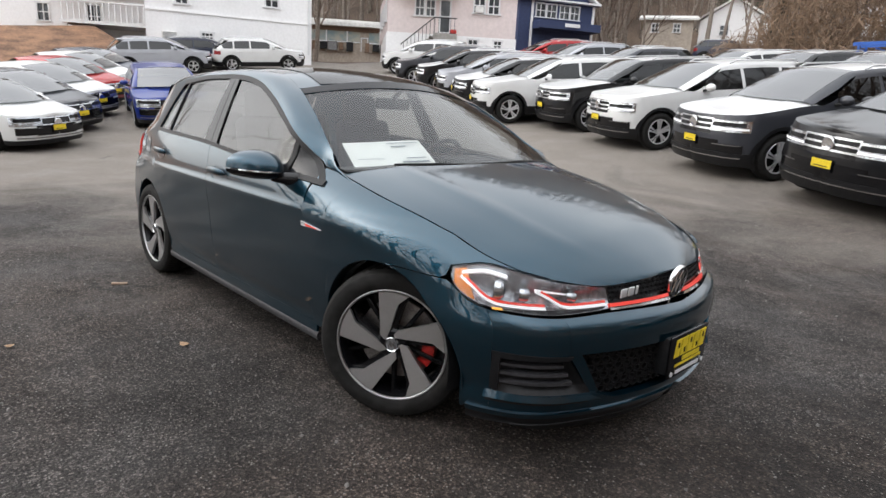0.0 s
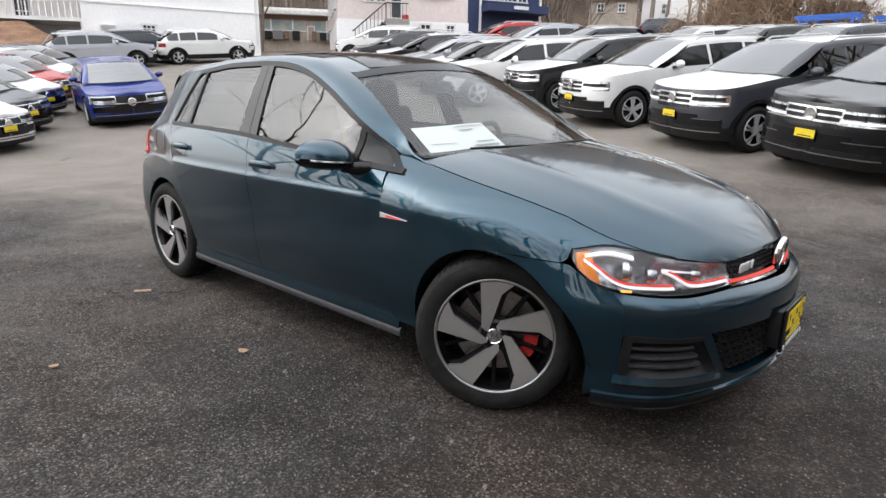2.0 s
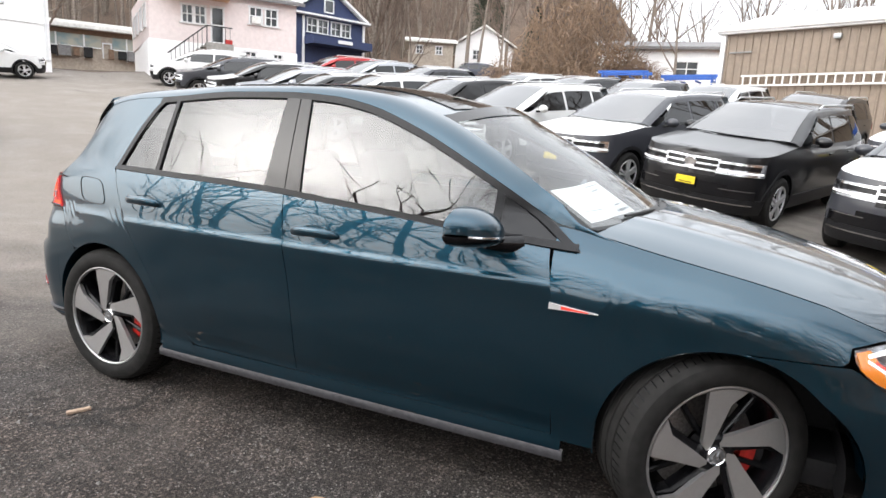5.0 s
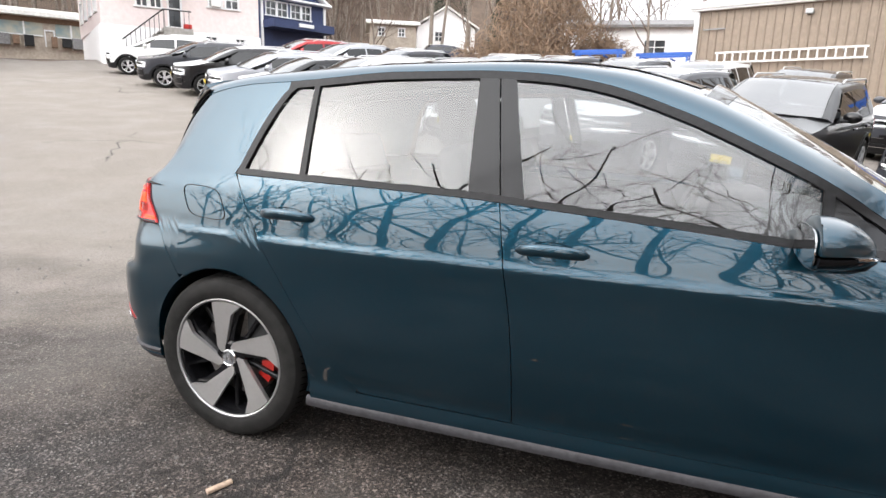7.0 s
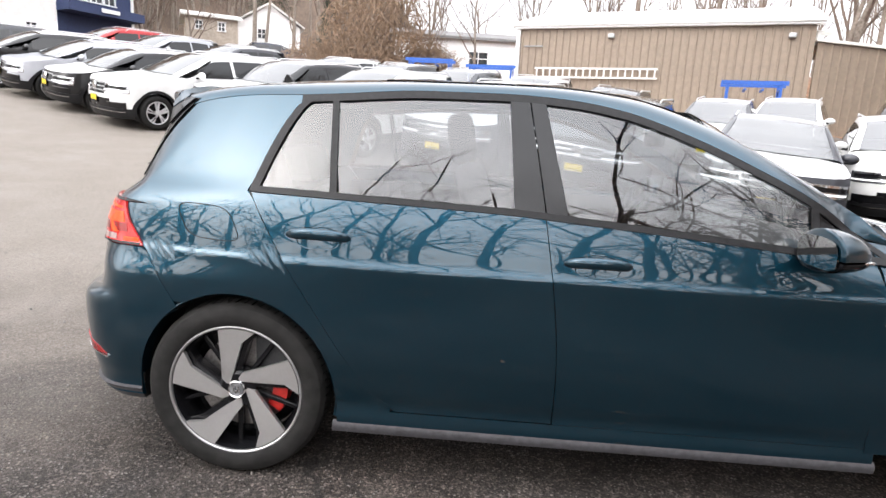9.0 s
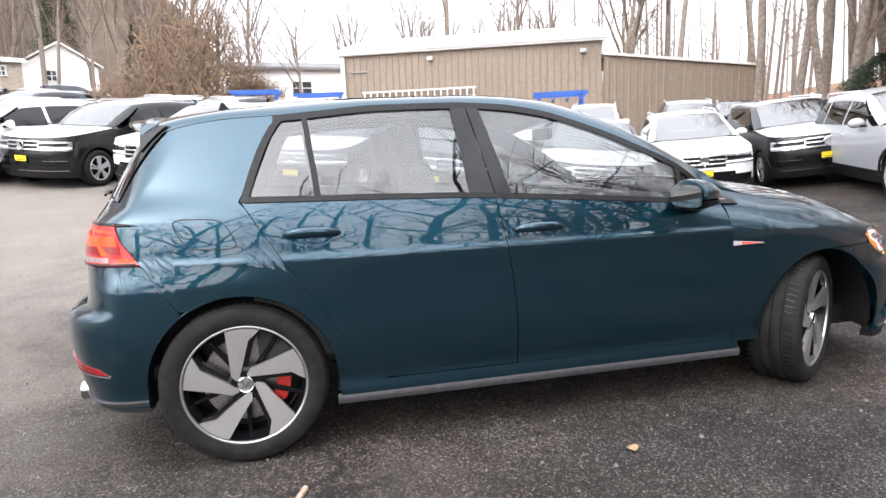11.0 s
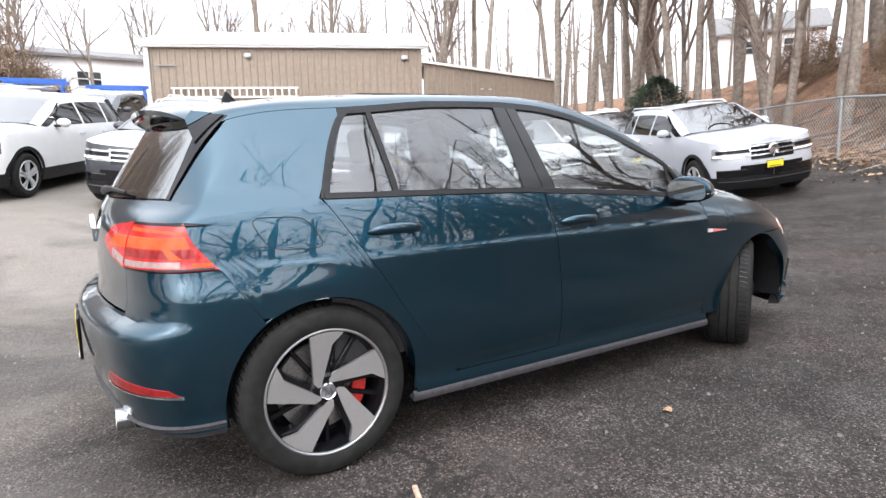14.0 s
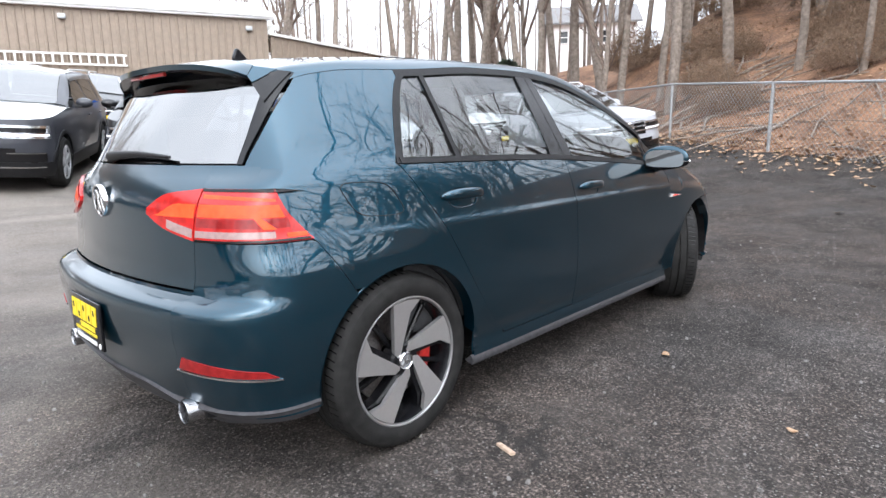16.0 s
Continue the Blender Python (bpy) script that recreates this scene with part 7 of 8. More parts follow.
house("hill_house", "white house with paired windows on the wooded hill", (40.2, 25.2), (44.0, 19.6), 6, 5.0, 9.3, M["white_wall"], wins=((1.0, 1.6, 7.9, 8.8, 1), (1.8, 2.4, 7.9, 8.8, 1), (4.2, 4.8, 7.9, 8.8, 1)), rise=1.7, roof=M["shingle"], side=1)
house("hill_house", "pale house showing between trees on the hill", (46.0, 10.5), (48.0, 3.5), 6, 8.0, 13.5, M["beige"], wins=((1.2, 2.0, 11.2, 12.4, 1), (3.8, 4.6, 11.2, 12.4, 1)), rise=2.0, roof=M["shingle"], side=1)
# terrace wall below the hillside houses
tw = new("retaining_wall")
tagged(tw, "stepped grey block retaining wall on the hillside", "wall")
for k in range(13):
    x = -16.4 + k * 1.02
    part("wall_block", box_bm((1.0, 0.4, 1.25 + 0.16 * (k % 4)), (0, 0, 0.3)), M["concrete"], tw, smooth=False).matrix_local = pose(x, 38.3, ground_z(x, 38.0), 0, 0, 0)

# tan metal shed: each rib is real
SA, SB = Vector((2.42, 25.91)), Vector((13.29, 21.63))
shed = new("metal_shed")
tagged(shed, "tan ribbed metal shed with a white roof", "shed")
ex = (SB - SA).normalized()
SL = (SB - SA).length
sn = Vector((-ex.y, ex.x))
_, sm = slab("wall", tuple(SA), tuple(SB), 1.0, 6.03, 0.12, M["tan_metal"], shed)
for q, sd in ((SA, -1), (SB, 1)):
    slab("wall", tuple(q + sn * 0.125), tuple(q + sn * 10), 1.0, 6.03, 0.12, M["tan_metal"], shed, side=sd)
for u in (0.0, SL - 0.12):
    gb = prism_bm([(0.02, 6.03), (9.98, 6.03), (5.0, 7.45)], 0.12)
    part("gable_wall", gb, M["tan_metal"], shed, smooth=False).matrix_local = sm @ Matrix(((0, 1, 0, u), (1, 0, 0, 0), (0, 0, 1, 0), (0, 0, 0, 1)))


def rib_mesh(h):
    """A pressed rib of the cladding, h tall."""
    vs, fs = [], []
    for z in (0, h):
        vs += [(-0.05, 0.0, z), (-0.028, -0.035, z), (0.028, -0.035, z), (0.05, 0.0, z)]
    fs = [(0, 1, 5, 4), (1, 2, 6, 5), (2, 3, 7, 6), (3, 2, 1, 0), (4, 5, 6, 7)]
    me = bpy.data.meshes.new("rib")
    me.from_pydata(vs, [], fs)
    me.materials.append(M["tan_metal"])
    return me


rib_me = rib_mesh(5.0)
for k in range(38):
    o = new("rib", rib_me)
    o.parent = shed
    o.matrix_local = sm @ Matrix.Translation((0.18 + k * 0.305, -0.002, 1.0))
part("fascia", box_bm((SL + 0.5, 0.22, 0.16), (SL / 2, -0.12, 6.10), 0.02), M["trim_white"], shed, smooth=False).matrix_local = sm
rf = prism_bm([(-0.3, 6.12), (5.0, 7.55), (10.3, 6.12), (10.3, 6.22), (5.0, 7.66), (-0.3, 6.22)], SL + 0.6)
part("roof", rf, M["roof_white"], shed, smooth=False).matrix_local = sm @ Matrix(((0, 1, 0, -0.3), (1, 0, 0, 0), (0, 0, 1, 0), (0, 0, 0, 1)))
part("corner_trim", box_bm((0.18, 0.18, 5.0), (0.0, -0.04, 3.5)), M["trim_white"], shed, smooth=False).matrix_local = sm
tube("pipe", [sm @ Vector((0.30, -0.10, 5.28)), sm @ Vector((1.16, -0.10, 5.28))], 0.03, M["steel"], shed, n=6)
for u, z in ((4.13, 5.68), (10.9, 5.62)):
    part("wall_lamp", box_bm((0.26, 0.2, 0.18), (u, -0.13, z), 0.03), M["steel"], shed).matrix_local = sm
tube("vent_pipe", [sm @ Vector((SL + 0.1, 0.3, 5.3)), sm @ Vector((SL + 0.1, 0.3, 5.75)), sm @ Vector((SL + 0.55, 0.3, 5.8))], 0.13, M["roof_white"], shed, n=10)
sh2 = new("low_shed")
tagged(sh2, "long low tan metal lean-to shed", "shed")
drop = lambda u: 5.40 - 0.085 * u
w2, sm2 = slab("wall", (13.42, 21.62), (20.8, 20.68), 1.0, 5.40, 0.12, M["tan_metal"], sh2, holes=((2.86, 3.58, 1.2, 4.36),))
for v in w2.data.vertices:
    if v.co.z > 5.3:
        v.co.z = drop((v.co.xy - Vector((13.42, 21.62))).length)
part("door", box_bm((0.70, 0.06, 3.1), (3.22, 0.06, 2.78)), M["tan_metal"], sh2, smooth=False).matrix_local = sm2
for k in range(23):
    u = 0.2 + k * 0.32
    if 2.8 < u < 3.65:
        continue
    o = new("rib", rib_me)
    o.parent = sh2
    o.matrix_local = sm2 @ Matrix.Translation((u, -0.002, 1.0)) @ Matrix.Diagonal((1, 1, (drop(u) - 1.0) / 5.0, 1))
rb = box_bm((7.7, 4.2, 0.10), (0, 0, 0))
part("roof", rb, M["roof_white"], sh2, smooth=False).matrix_local = sm2 @ Matrix.Translation((3.72, 1.95, 5.14)) @ pose(0, 0, 0, 0, 4.86)
ladder = new("ladder")
tagged(ladder, "long aluminium ladder hung sideways on the shed wall", "ladder")
for z in (3.95, 4.33):
    part("rail", box_bm((5.28, 0.05, 0.07), (3.53, -0.16, z), 0.01), M["roof_white"], ladder, smooth=False).matrix_local = sm
for k in range(18):
    part("rung", box_bm((0.06, 0.04, 0.32), (1.0 + k * 0.298, -0.16, 4.14)), M["roof_white"], ladder, smooth=False).matrix_local = sm
for k in (1.6, 5.4):
    part("hook", box_bm((0.04, 0.20, 0.05), (k, -0.09, 4.28)), M["steel"], ladder, smooth=False).matrix_local = sm
# blue steel racks
for (x, y, ln, z, ang, n_) in ((-1.7, 26.8, 1.9, 4.66, -6, 1), (1.2, 25.5, 1.9, 4.36, -12, 2), (9.3, 17.0, 1.5, 3.36, -20, 3)):
    rk = new("steel_rack")
    tagged(rk, "blue painted steel rack with crossbars", "rack")
    rk.matrix_basis = pose(x, y, ground_z(x, y), 0, 0, ang)
    hgt = z - ground_z(x, y)
    for u in (-ln / 2, ln / 2):
        for v in (0, 0.8):
            part("post", box_bm((0.08, 0.08, hgt), (u, v, hgt / 2)), M["blue_steel"], rk, smooth=False)
    for v in (0, 0.8):
        part("beam", box_bm((ln + 0.4, 0.08, 0.13), (0, v, hgt - 0.05)), M["blue_steel"], rk, smooth=False)
    for k in range(4):
        part("crossbar", box_bm((0.07, 0.85, 0.06), (lerp(-ln / 2, ln / 2, k / 3), 0.4, hgt - 0.25)), M["blue_steel"], rk, smooth=False)
# chain-link fence
fence = new("fence")
tagged(fence, "galvanised chain-link fence with round posts", "fence")
FD = Vector((FENCE_N.y, -FENCE_N.x))
pts = []
for k in range(-4, 6):
    p = FENCE_A + FD * (k * 3.2)
    z = ground_z(p.x, p.y)
    pts.append(Vector((p.x, p.y, z)))
    tube("post", [(p.x, p.y, z - 0.1), (p.x, p.y, z + 1.30)], 0.035, M["steel"], fence, n=8)
for a, b in zip(pts[:-1], pts[1:]):
    tube("top_rail", [a + Vector((0, 0, 1.28)), b + Vector((0, 0, 1.28))], 0.024, M["steel"], fence, n=6)
    wv, wf = [], []
    d = b - a
    for s in (1, -1):
        for k in range(-13, 33):
            u0, u1, z0, z1 = k * 0.1, k * 0.1 + 1.24, 0.03, 1.27
            if s < 0:
                u0, u1 = u1, u0
            lo_, hi_ = 0.0, 3.2
            # clip the diagonal wire to its bay
            t0, t1 = 0.0, 1.0
            for lim, sign in ((lo_, 1), (hi_, -1)):
                f0, f1 = (u0 - lim) * sign, (u1 - lim) * sign
                if f0 < 0 and f1 < 0:
                    t0, t1 = 1, 0
                elif f0 < 0:
                    t0 = max(t0, f0 / (f0 - f1))
                elif f1 < 0:
                    t1 = min(t1, f0 / (f0 - f1))
            if t0 >= t1:
                continue
            q = [a + d * (lerp(u0, u1, t) / 3.2) + Vector((0, 0, lerp(z0, z1, t))) for t in (t0, t1)]
            bidx = len(wv)
            o = Vector((FENCE_N.x, FENCE_N.y, 0)) * 0.003
            up = Vector((0, 0, 0.004))
            wv += [q[0] - up, q[0] + up, q[0] + o * 2, q[1] - up, q[1] + up, q[1] + o * 2]
            wf += [(bidx, bidx + 1, bidx + 4, bidx + 3), (bidx + 1, bidx + 2, bidx + 5, bidx + 4), (bidx + 2, bidx, bidx + 3, bidx + 5)]
    w = add_mesh("wire_mesh", wv, wf, M["steel"], fence, smooth=False)
    w["kind"] = "stuff"

# ---- trees ----
M["bark"] = mat("grey_brown_bark", (0.13, 0.105, 0.086), 0.9, var=0.35, scale=9, bump=0.7, bscale=22, base2=(0.29, 0.24, 0.20))
M["twig"] = mat("brown_twigs", (0.13, 0.095, 0.075), 0.9, var=0.3, scale=6)
M["pine"] = mat("dark_evergreen", (0.018, 0.028, 0.014), 0.85, var=0.5, scale=5)
M["vine"] = mat("dry_vine_tangle", (0.20, 0.135, 0.09), 0.95, var=0.4, scale=5)


class Limbs:
    def __init__(self):
        self.v, self.f = [], []

    def add(self, pts, radii, n):
        base = len(self.v)
        a = None
        for i, p in enumerate(pts):
            t = (pts[min(i + 1, len(pts) - 1)] - pts[max(i - 1, 0)]).normalized()
            a = t.orthogonal().normalized() if a is None else (a - t * a.dot(t)).normalized()
            b = t.cross(a)
            self.v += [p + (a * math.cos(2 * math.pi * k / n) + b * math.sin(2 * math.pi * k / n)) * radii[i] for k in range(n)]
        for i in range(len(pts) - 1):
            self.f += [(base + i * n + k, base + i * n + (k + 1) % n, base + (i + 1) * n + (k + 1) % n, base + (i + 1) * n + k) for k in range(n)]


def bare_tree(rng, height, r0, fork=0.45, spread=0.6, depth=4, wander=0.12, stems=1, kids=(3, 4), lean=0.05):
    """Trunk and crown meshes of a leafless tree with forking, wandering limbs."""
    trunk, crown = Limbs(), Limbs()

    def grow(p, d, ln, r, lvl):
        n = 7 if lvl == 0 else 5 if lvl == 1 else 3
        segs = 6 if lvl == 0 else 4 if lvl < 3 else 3
        pts, rad, dirs = [p.copy()], [r], [d.copy()]
        for i in range(segs):
            d = (d + Vector((rng.uniform(-1, 1), rng.uniform(-1, 1), rng.uniform(-0.5, 0.9) if lvl else 0.25)) * wander * (1 if lvl else 0.5)).normalized()
            p = p + d * ln / segs
            pts.append(p.copy())
            dirs.append(d.copy())
            rad.append(r * lerp(1, 0.45 if lvl < depth else 0.3, (i + 1) / segs))
        (trunk if lvl == 0 else crown).add(pts, rad, n)
        if lvl >= depth:
            return
        cnt = rng.randint(*kids) + (2 if lvl == 0 else 0)
        for c in range(cnt):
            t = lerp(fork if lvl == 0 else 0.30, 1.0, (c + rng.random() * 0.8) / cnt)
            i = min(segs - 1, int(t * segs))
            q = pts[i].lerp(pts[i + 1], t * segs - i)
            side = dirs[i].orthogonal().normalized()
            side.rotate(Matrix.Rotation(rng.uniform(0, 2 * math.pi), 3, dirs[i]))
            nd = (dirs[i] * (1 - spread * 0.5) + side * spread * rng.uniform(0.7, 1.2) + Vector((0, 0, 0.22))).normalized()
            grow(q, nd, ln * rng.uniform(0.42, 0.62), rad[i] * rng.uniform(0.42, 0.62), lvl + 1)
    for s in range(stems):
        a = rng.uniform(0, 2 * math.pi)
        d = Vector((math.cos(a), math.sin(a), 0)) * (lean + 0.16 * (stems > 1)) + Vector((0, 0, 1))
        grow(Vector((0.12 * math.cos(a), 0.12 * math.sin(a), -0.3)) * (1 if stems > 1 else 0) + Vector((0, 0, -0.25)), d.normalized(), height * rng.uniform(0.62, 0.72), r0 * rng.uniform(0.8, 1.1), 0)
    return trunk, crown


def tree_thing(seed, label, **k):
    rng = random.Random(seed)
    t, c = bare_tree(rng, **k)
    ob = new("tree")
    add_mesh("trunk", t.v, t.f, M["bark"], ob, angle=70)
    add_mesh("crown", c.v, c.f, M["twig"], ob, angle=180)["kind"] = "stuff"
    return tagged(ob, label, "tree", "bare trees")


TREES = [
    tree_thing(3, "tall bare tree with grey-brown bark on the leafy bank", height=17, r0=0.21, fork=0.42, spread=0.55, depth=4),
    tree_thing(8, "forked bare tree with several leaning stems", height=14, r0=0.19, fork=0.35, spread=0.5, depth=3, stems=3, kids=(4, 5)),
    tree_thing(13, "slender bare young tree with fine twigs", height=10, r0=0.11, fork=0.25, spread=0.6, depth=3, kids=(4, 6), wander=0.18),
    tree_thing(21, "broad bare oak with crooked spreading limbs", height=12, r0=0.14, fork=0.28, spread=0.85, depth=4, wander=0.26, kids=(3, 4)),
    tree_thing(34, "tall thin bare tree leaning a little", height=15, r0=0.16, fork=0.5, spread=0.45, depth=3, kids=(4, 5), lean=0.12),
    tree_thing(55, "wide bare oak with a dense crown of twisting twigs", height=11, r0=0.165, fork=0.2, spread=0.9, depth=5, wander=0.32, kids=(3, 4)),
]
rng = random.Random(5)
PLANTED = []


def plant(i, x, y, s=1.0, turn=None):
    """A copy of tree kind i at a place on the ground; the first of each kind is the tree itself."""
    m = pose(x, y, ground_z(x, y), 0, 0, rng.uniform(0, 360) if turn is None else turn) @ Matrix.Scale(s, 4)
    if i not in PLANTED:
        PLANTED.append(i)
        TREES[i].matrix_basis = m
    else:
        o = copy_thing(TREES[i], m)
        o.scale = (s, s, s)


# bank behind the fence
for (x, y, i, s) in ((16.9, 5.6, 0, 0.9), (17.8, 2.2, 2, 1.1), (18.3, 8.3, 1, 1.0), (19.6, 4.6, 4, 1.1), (21.0, 0.2, 0, 1.0), (20.6, 11.0, 0, 1.1), (22.5, 7.2, 4, 1.2), (17.9, 13.4, 0, 0.95), (16.2, 14.2, 4, 1.0), (24.5, 3.0, 1, 1.1), (23.6, 13.6, 4, 1.2), (28.5, 12.8, 0, 1.1), (19.2, 18.6, 0, 1.15), (15.0, 18.5, 1, 1.1), (17.0, 21.0, 0, 1.2), (13.0, 21.0, 4, 1.1), (26.0, 18.5, 1, 1.2), (30.0, 1.0, 0, 1.2), (32.0, 8.0, 4, 1.3), (18.6, -2.4, 1, 1.0), (20.2, -5.2, 0, 1.0), (23.0, -3.0, 4, 1.1), (15.9, 0.4, 2, 0.8), (21.4, 20.5, 4, 1.2), (12.0, 24.5, 0, 1.1), (16.5, 8.9, 2, 1.0), (19.0, 6.6, 2, 1.2), (24.0, 16.0, 1, 1.0), (29.5, 16.5, 4, 1.2)):
    q = (Vector((x, y)) - FENCE_A).dot(FENCE_N)
    x, y = Vector((x, y)) + FENCE_N * max(0, 1.5 - q * 0.6)
    plant(i, x, y, s)
for k in range(12):
    d, q = rng.uniform(-16, 20), rng.uniform(6.0, 20)
    p = FENCE_A + Vector((FENCE_N.y, -FENCE_N.x)) * d + FENCE_N * q
    plant((4, 2, 1, 4, 0)[k % 5], p.x, p.y, rng.uniform(0.7, 1.1))
for k in range(22):
    d, q = rng.uniform(-14, 20), rng.uniform(1.0, 16)
    p = FENCE_A + Vector((FENCE_N.y, -FENCE_N.x)) * d + FENCE_N * q
    plant(2, p.x, p.y, rng.uniform(0.55, 1.0))
for k in range(20):
    plant(2, rng.uniform(0, 24), rng.uniform(34, 46), rng.uniform(0.6, 1.0))
# behind the shed and up the far slopes
for (x, y, i, s) in ((11.0, 40.0, 0, 1.1), (8.0, 38.5, 2, 1.0), (17.0, 27.5, 1, 0.95), (19.5, 25.5, 4, 1.1), (-2.2, 31.6, 2, 0.8), (0.5, 28.4, 3, 0.62), (-6.6, 31.5, 1, 0.7), (-3.8, 31.0, 2, 0.8), (-5.2, 31.8, 4, 0.8), (15.0, 36.0, 4, 1.0), (-12.5, 40.5, 2, 1.0), (-20.0, 41.0, 2, 0.9), (22.0, 30.0, 0, 1.1), (25.0, 26.0, 4, 1.2), (13.5, 33.0, 2, 1.0), (4.5, 41.0, 2, 0.9)):
    plant(i, x, y, s)
for k in range(46):
    a = rng.uniform(0.30, 1.0)
    d = rng.uniform(46, 78)
    plant(rng.choice((0, 1, 4, 2)), 2 - d * math.cos(a * 1.55), -2 + d * math.sin(a * 1.55), rng.uniform(0.8, 1.15))
for k in range(16):
    plant(rng.choice((0, 4, 1)), rng.uniform(-52, -40), rng.uniform(-10, 14), rng.uniform(0.8, 1.1))
# tree line on the open side of the lot
for k in range(22):
    plant((3, 5, 3, 5, 1)[k % 5], -30 + k * 2.9 + rng.uniform(-1.2, 1.2), -28.0 + rng.uniform(-2.5, 2.5), rng.uniform(0.8, 1.1))
for k in range(22):
    plant(5, -24 + k * 2.3 + rng.uniform(-0.7, 0.7), -16.0 - 2.6 * (k % 2) + rng.uniform(-0.8, 0.8), rng.uniform(1.6, 1.95))
for k in range(14):
    plant((3, 5, 1, 3)[k % 4], 9 + (k % 7) * 2.2 + rng.uniform(-0.8, 0.8), -15.5 - 4.5 * (k // 7) - (k % 7) * 0.5, rng.uniform(0.7, 0.95))
for k in range(12):
    plant((4, 0, 1)[k % 3], -40 + k * 7 + rng.uniform(-2, 2), -31 + rng.uniform(-3, 3), rng.uniform(0.7, 0.95))

# dense bare woods on the hillsides: thin stems with raking branches
r = random.Random(44)
lm = Limbs()


def stem(x, y, h, rad):
    z = ground_z(x, y)
    a = r.uniform(0, 6.28)
    top = Vector((x + math.cos(a) * h * 0.06, y + math.sin(a) * h * 0.06, z + h))
    foot = Vector((x, y, z - 0.2))
    mid = foot.lerp(top, 0.5) + Vector((r.uniform(-0.2, 0.2), r.uniform(-0.2, 0.2), 0))
    lm.add([foot, mid, top], [rad, rad * 0.7, rad * 0.15], 4)
    for b in range(r.randint(5, 9)):
        t = r.uniform(0.3, 0.95)
        p = foot.lerp(mid, t * 2) if t < 0.5 else mid.lerp(top, t * 2 - 1)
        a = r.uniform(0, 6.28)
        ln = h * r.uniform(0.12, 0.30) * (1.15 - t)
        e = p + Vector((math.cos(a) * ln, math.sin(a) * ln, ln * r.uniform(0.5, 1.3)))
        lm.add([p, p.lerp(e, 0.5) + Vector((0, 0, -0.06 * ln)), e], [rad * 0.4, rad * 0.25, rad * 0.08], 3)
        for c in range(2):
            q = p.lerp(e, r.uniform(0.35, 0.8))
            a2 = a + r.uniform(-1.1, 1.1)
            e2 = q + Vector((math.cos(a2), math.sin(a2), r.uniform(0.4, 1.2))) * ln * 0.45
            lm.add([q, e2], [rad * 0.18, rad * 0.05], 3)


for k in range(900):
    x, y = r.uniform(-75, 6), r.uniform(46, 95)
    if x < -0.31 * y and not (-24 < x < -12 and y < 58):
        stem(x, y, r.uniform(8, 15), r.uniform(0.08, 0.20))
for k in range(360):
    x, y = r.uniform(-70, -42), r.uniform(0, 46)
    stem(x, y, r.uniform(8, 14), r.uniform(0.08, 0.19))
for k in range(70):
    x, y = r.uniform(16, 60), r.uniform(30, 60)
    stem(x, y, r.uniform(8, 14), r.uniform(0.07, 0.18))
for k in range(150):
    d, q = r.uniform(-30, 26), r.uniform(8, 40)
    p = FENCE_A + Vector((FENCE_N.y, -FENCE_N.x)) * d + FENCE_N * q
    stem(p.x, p.y, r.uniform(7, 14), r.uniform(0.06, 0.17))
tagged(add_mesh("far_woods", lm.v, lm.f, M["bark"], angle=180), "dense leafless woods covering the far hillsides", "woods", kind="stuff")


def evergreen(name, label, height, width, seed, shape):
    """Stem, and a crown of many needle sprays with gaps."""
    r = random.Random(seed)
    ob = new(name)
    st = Limbs()
    st.add([Vector((0, 0, -0.2)), Vector((0, 0, height * 0.5)), Vector((0.05, 0, height * 0.96))], [width * 0.06, width * 0.04, 0.02], 7)
    add_mesh("trunk", st.v, st.f, M["bark"], ob)
    v, f = [], []
    for k in range(7000):
        t = r.random() ** 0.8
        wr = shape(t) * width * (0.35 + 0.65 * math.sqrt(r.random())) * (1 + 0.25 * math.sin(7 * t * 6.28 + 3 * r.random()))
        a = r.uniform(0, 2 * math.pi)
        c = Vector((wr * math.cos(a), wr * math.sin(a), t * height))
        o = (Vector((math.cos(a), math.sin(a), r.uniform(-0.5, 0.4)))).normalized()
        s = o.cross(Vector((0, 0, 1))).normalized()
        ln, wd = r.uniform(0.12, 0.32) * width * 0.55, r.uniform(0.016, 0.036) * width * 0.5
        b = len(v)
        v += [c - s * wd, c + s * wd, c + o * ln + s * wd * 0.3, c + o * ln * 0.6 + Vector((0, 0, wd))]
        f += [(b, b + 1, b + 2), (b, b + 2, b + 3)]
    add_mesh("foliage", v, f, M["pine"], ob, smooth=False)["kind"] = "stuff"
    return tagged(ob, label, "tree" if height > 5 else "bush")


pn = evergreen("pine_tree", "dark green pine among bare trees", 11, 2.2, 4, lambda t: max(0.02, 1 - t) ** 0.8)
pn.matrix_basis = pose(-19.5, 56.5, ground_z(-19.5, 56.5)) @ Matrix.Scale(1.15, 4)
o = copy_thing(pn, pose(-8.8, 36.5, ground_z(-8.8, 36.5)))
o.scale = (0.62, 0.62, 0.55)
ev = evergreen("evergreen_bush", "rounded dark evergreen bush behind the fence", 2.6, 1.7, 6, lambda t: math.sin(math.pi * min(1, 0.18 + 0.82 * t)) ** 0.7)
ev.matrix_basis = pose(17.3, 11.8, ground_z(17.3, 11.8)) @ Matrix.Diagonal((0.68, 0.68, 1.1, 1))

# pale board leaning by the end of the low shed
bd = part("leaning_board", box_bm((0.32, 0.05, 1.9), (0, 0, 0.95), 0.01), M["trim_white"], None, smooth=False)
bd.matrix_basis = pose(16.1, 13.6, ground_z(16.1, 13.6), 0, 14, -40)
tagged(bd, "pale weathered board leaning at the foot of the bank", "board")

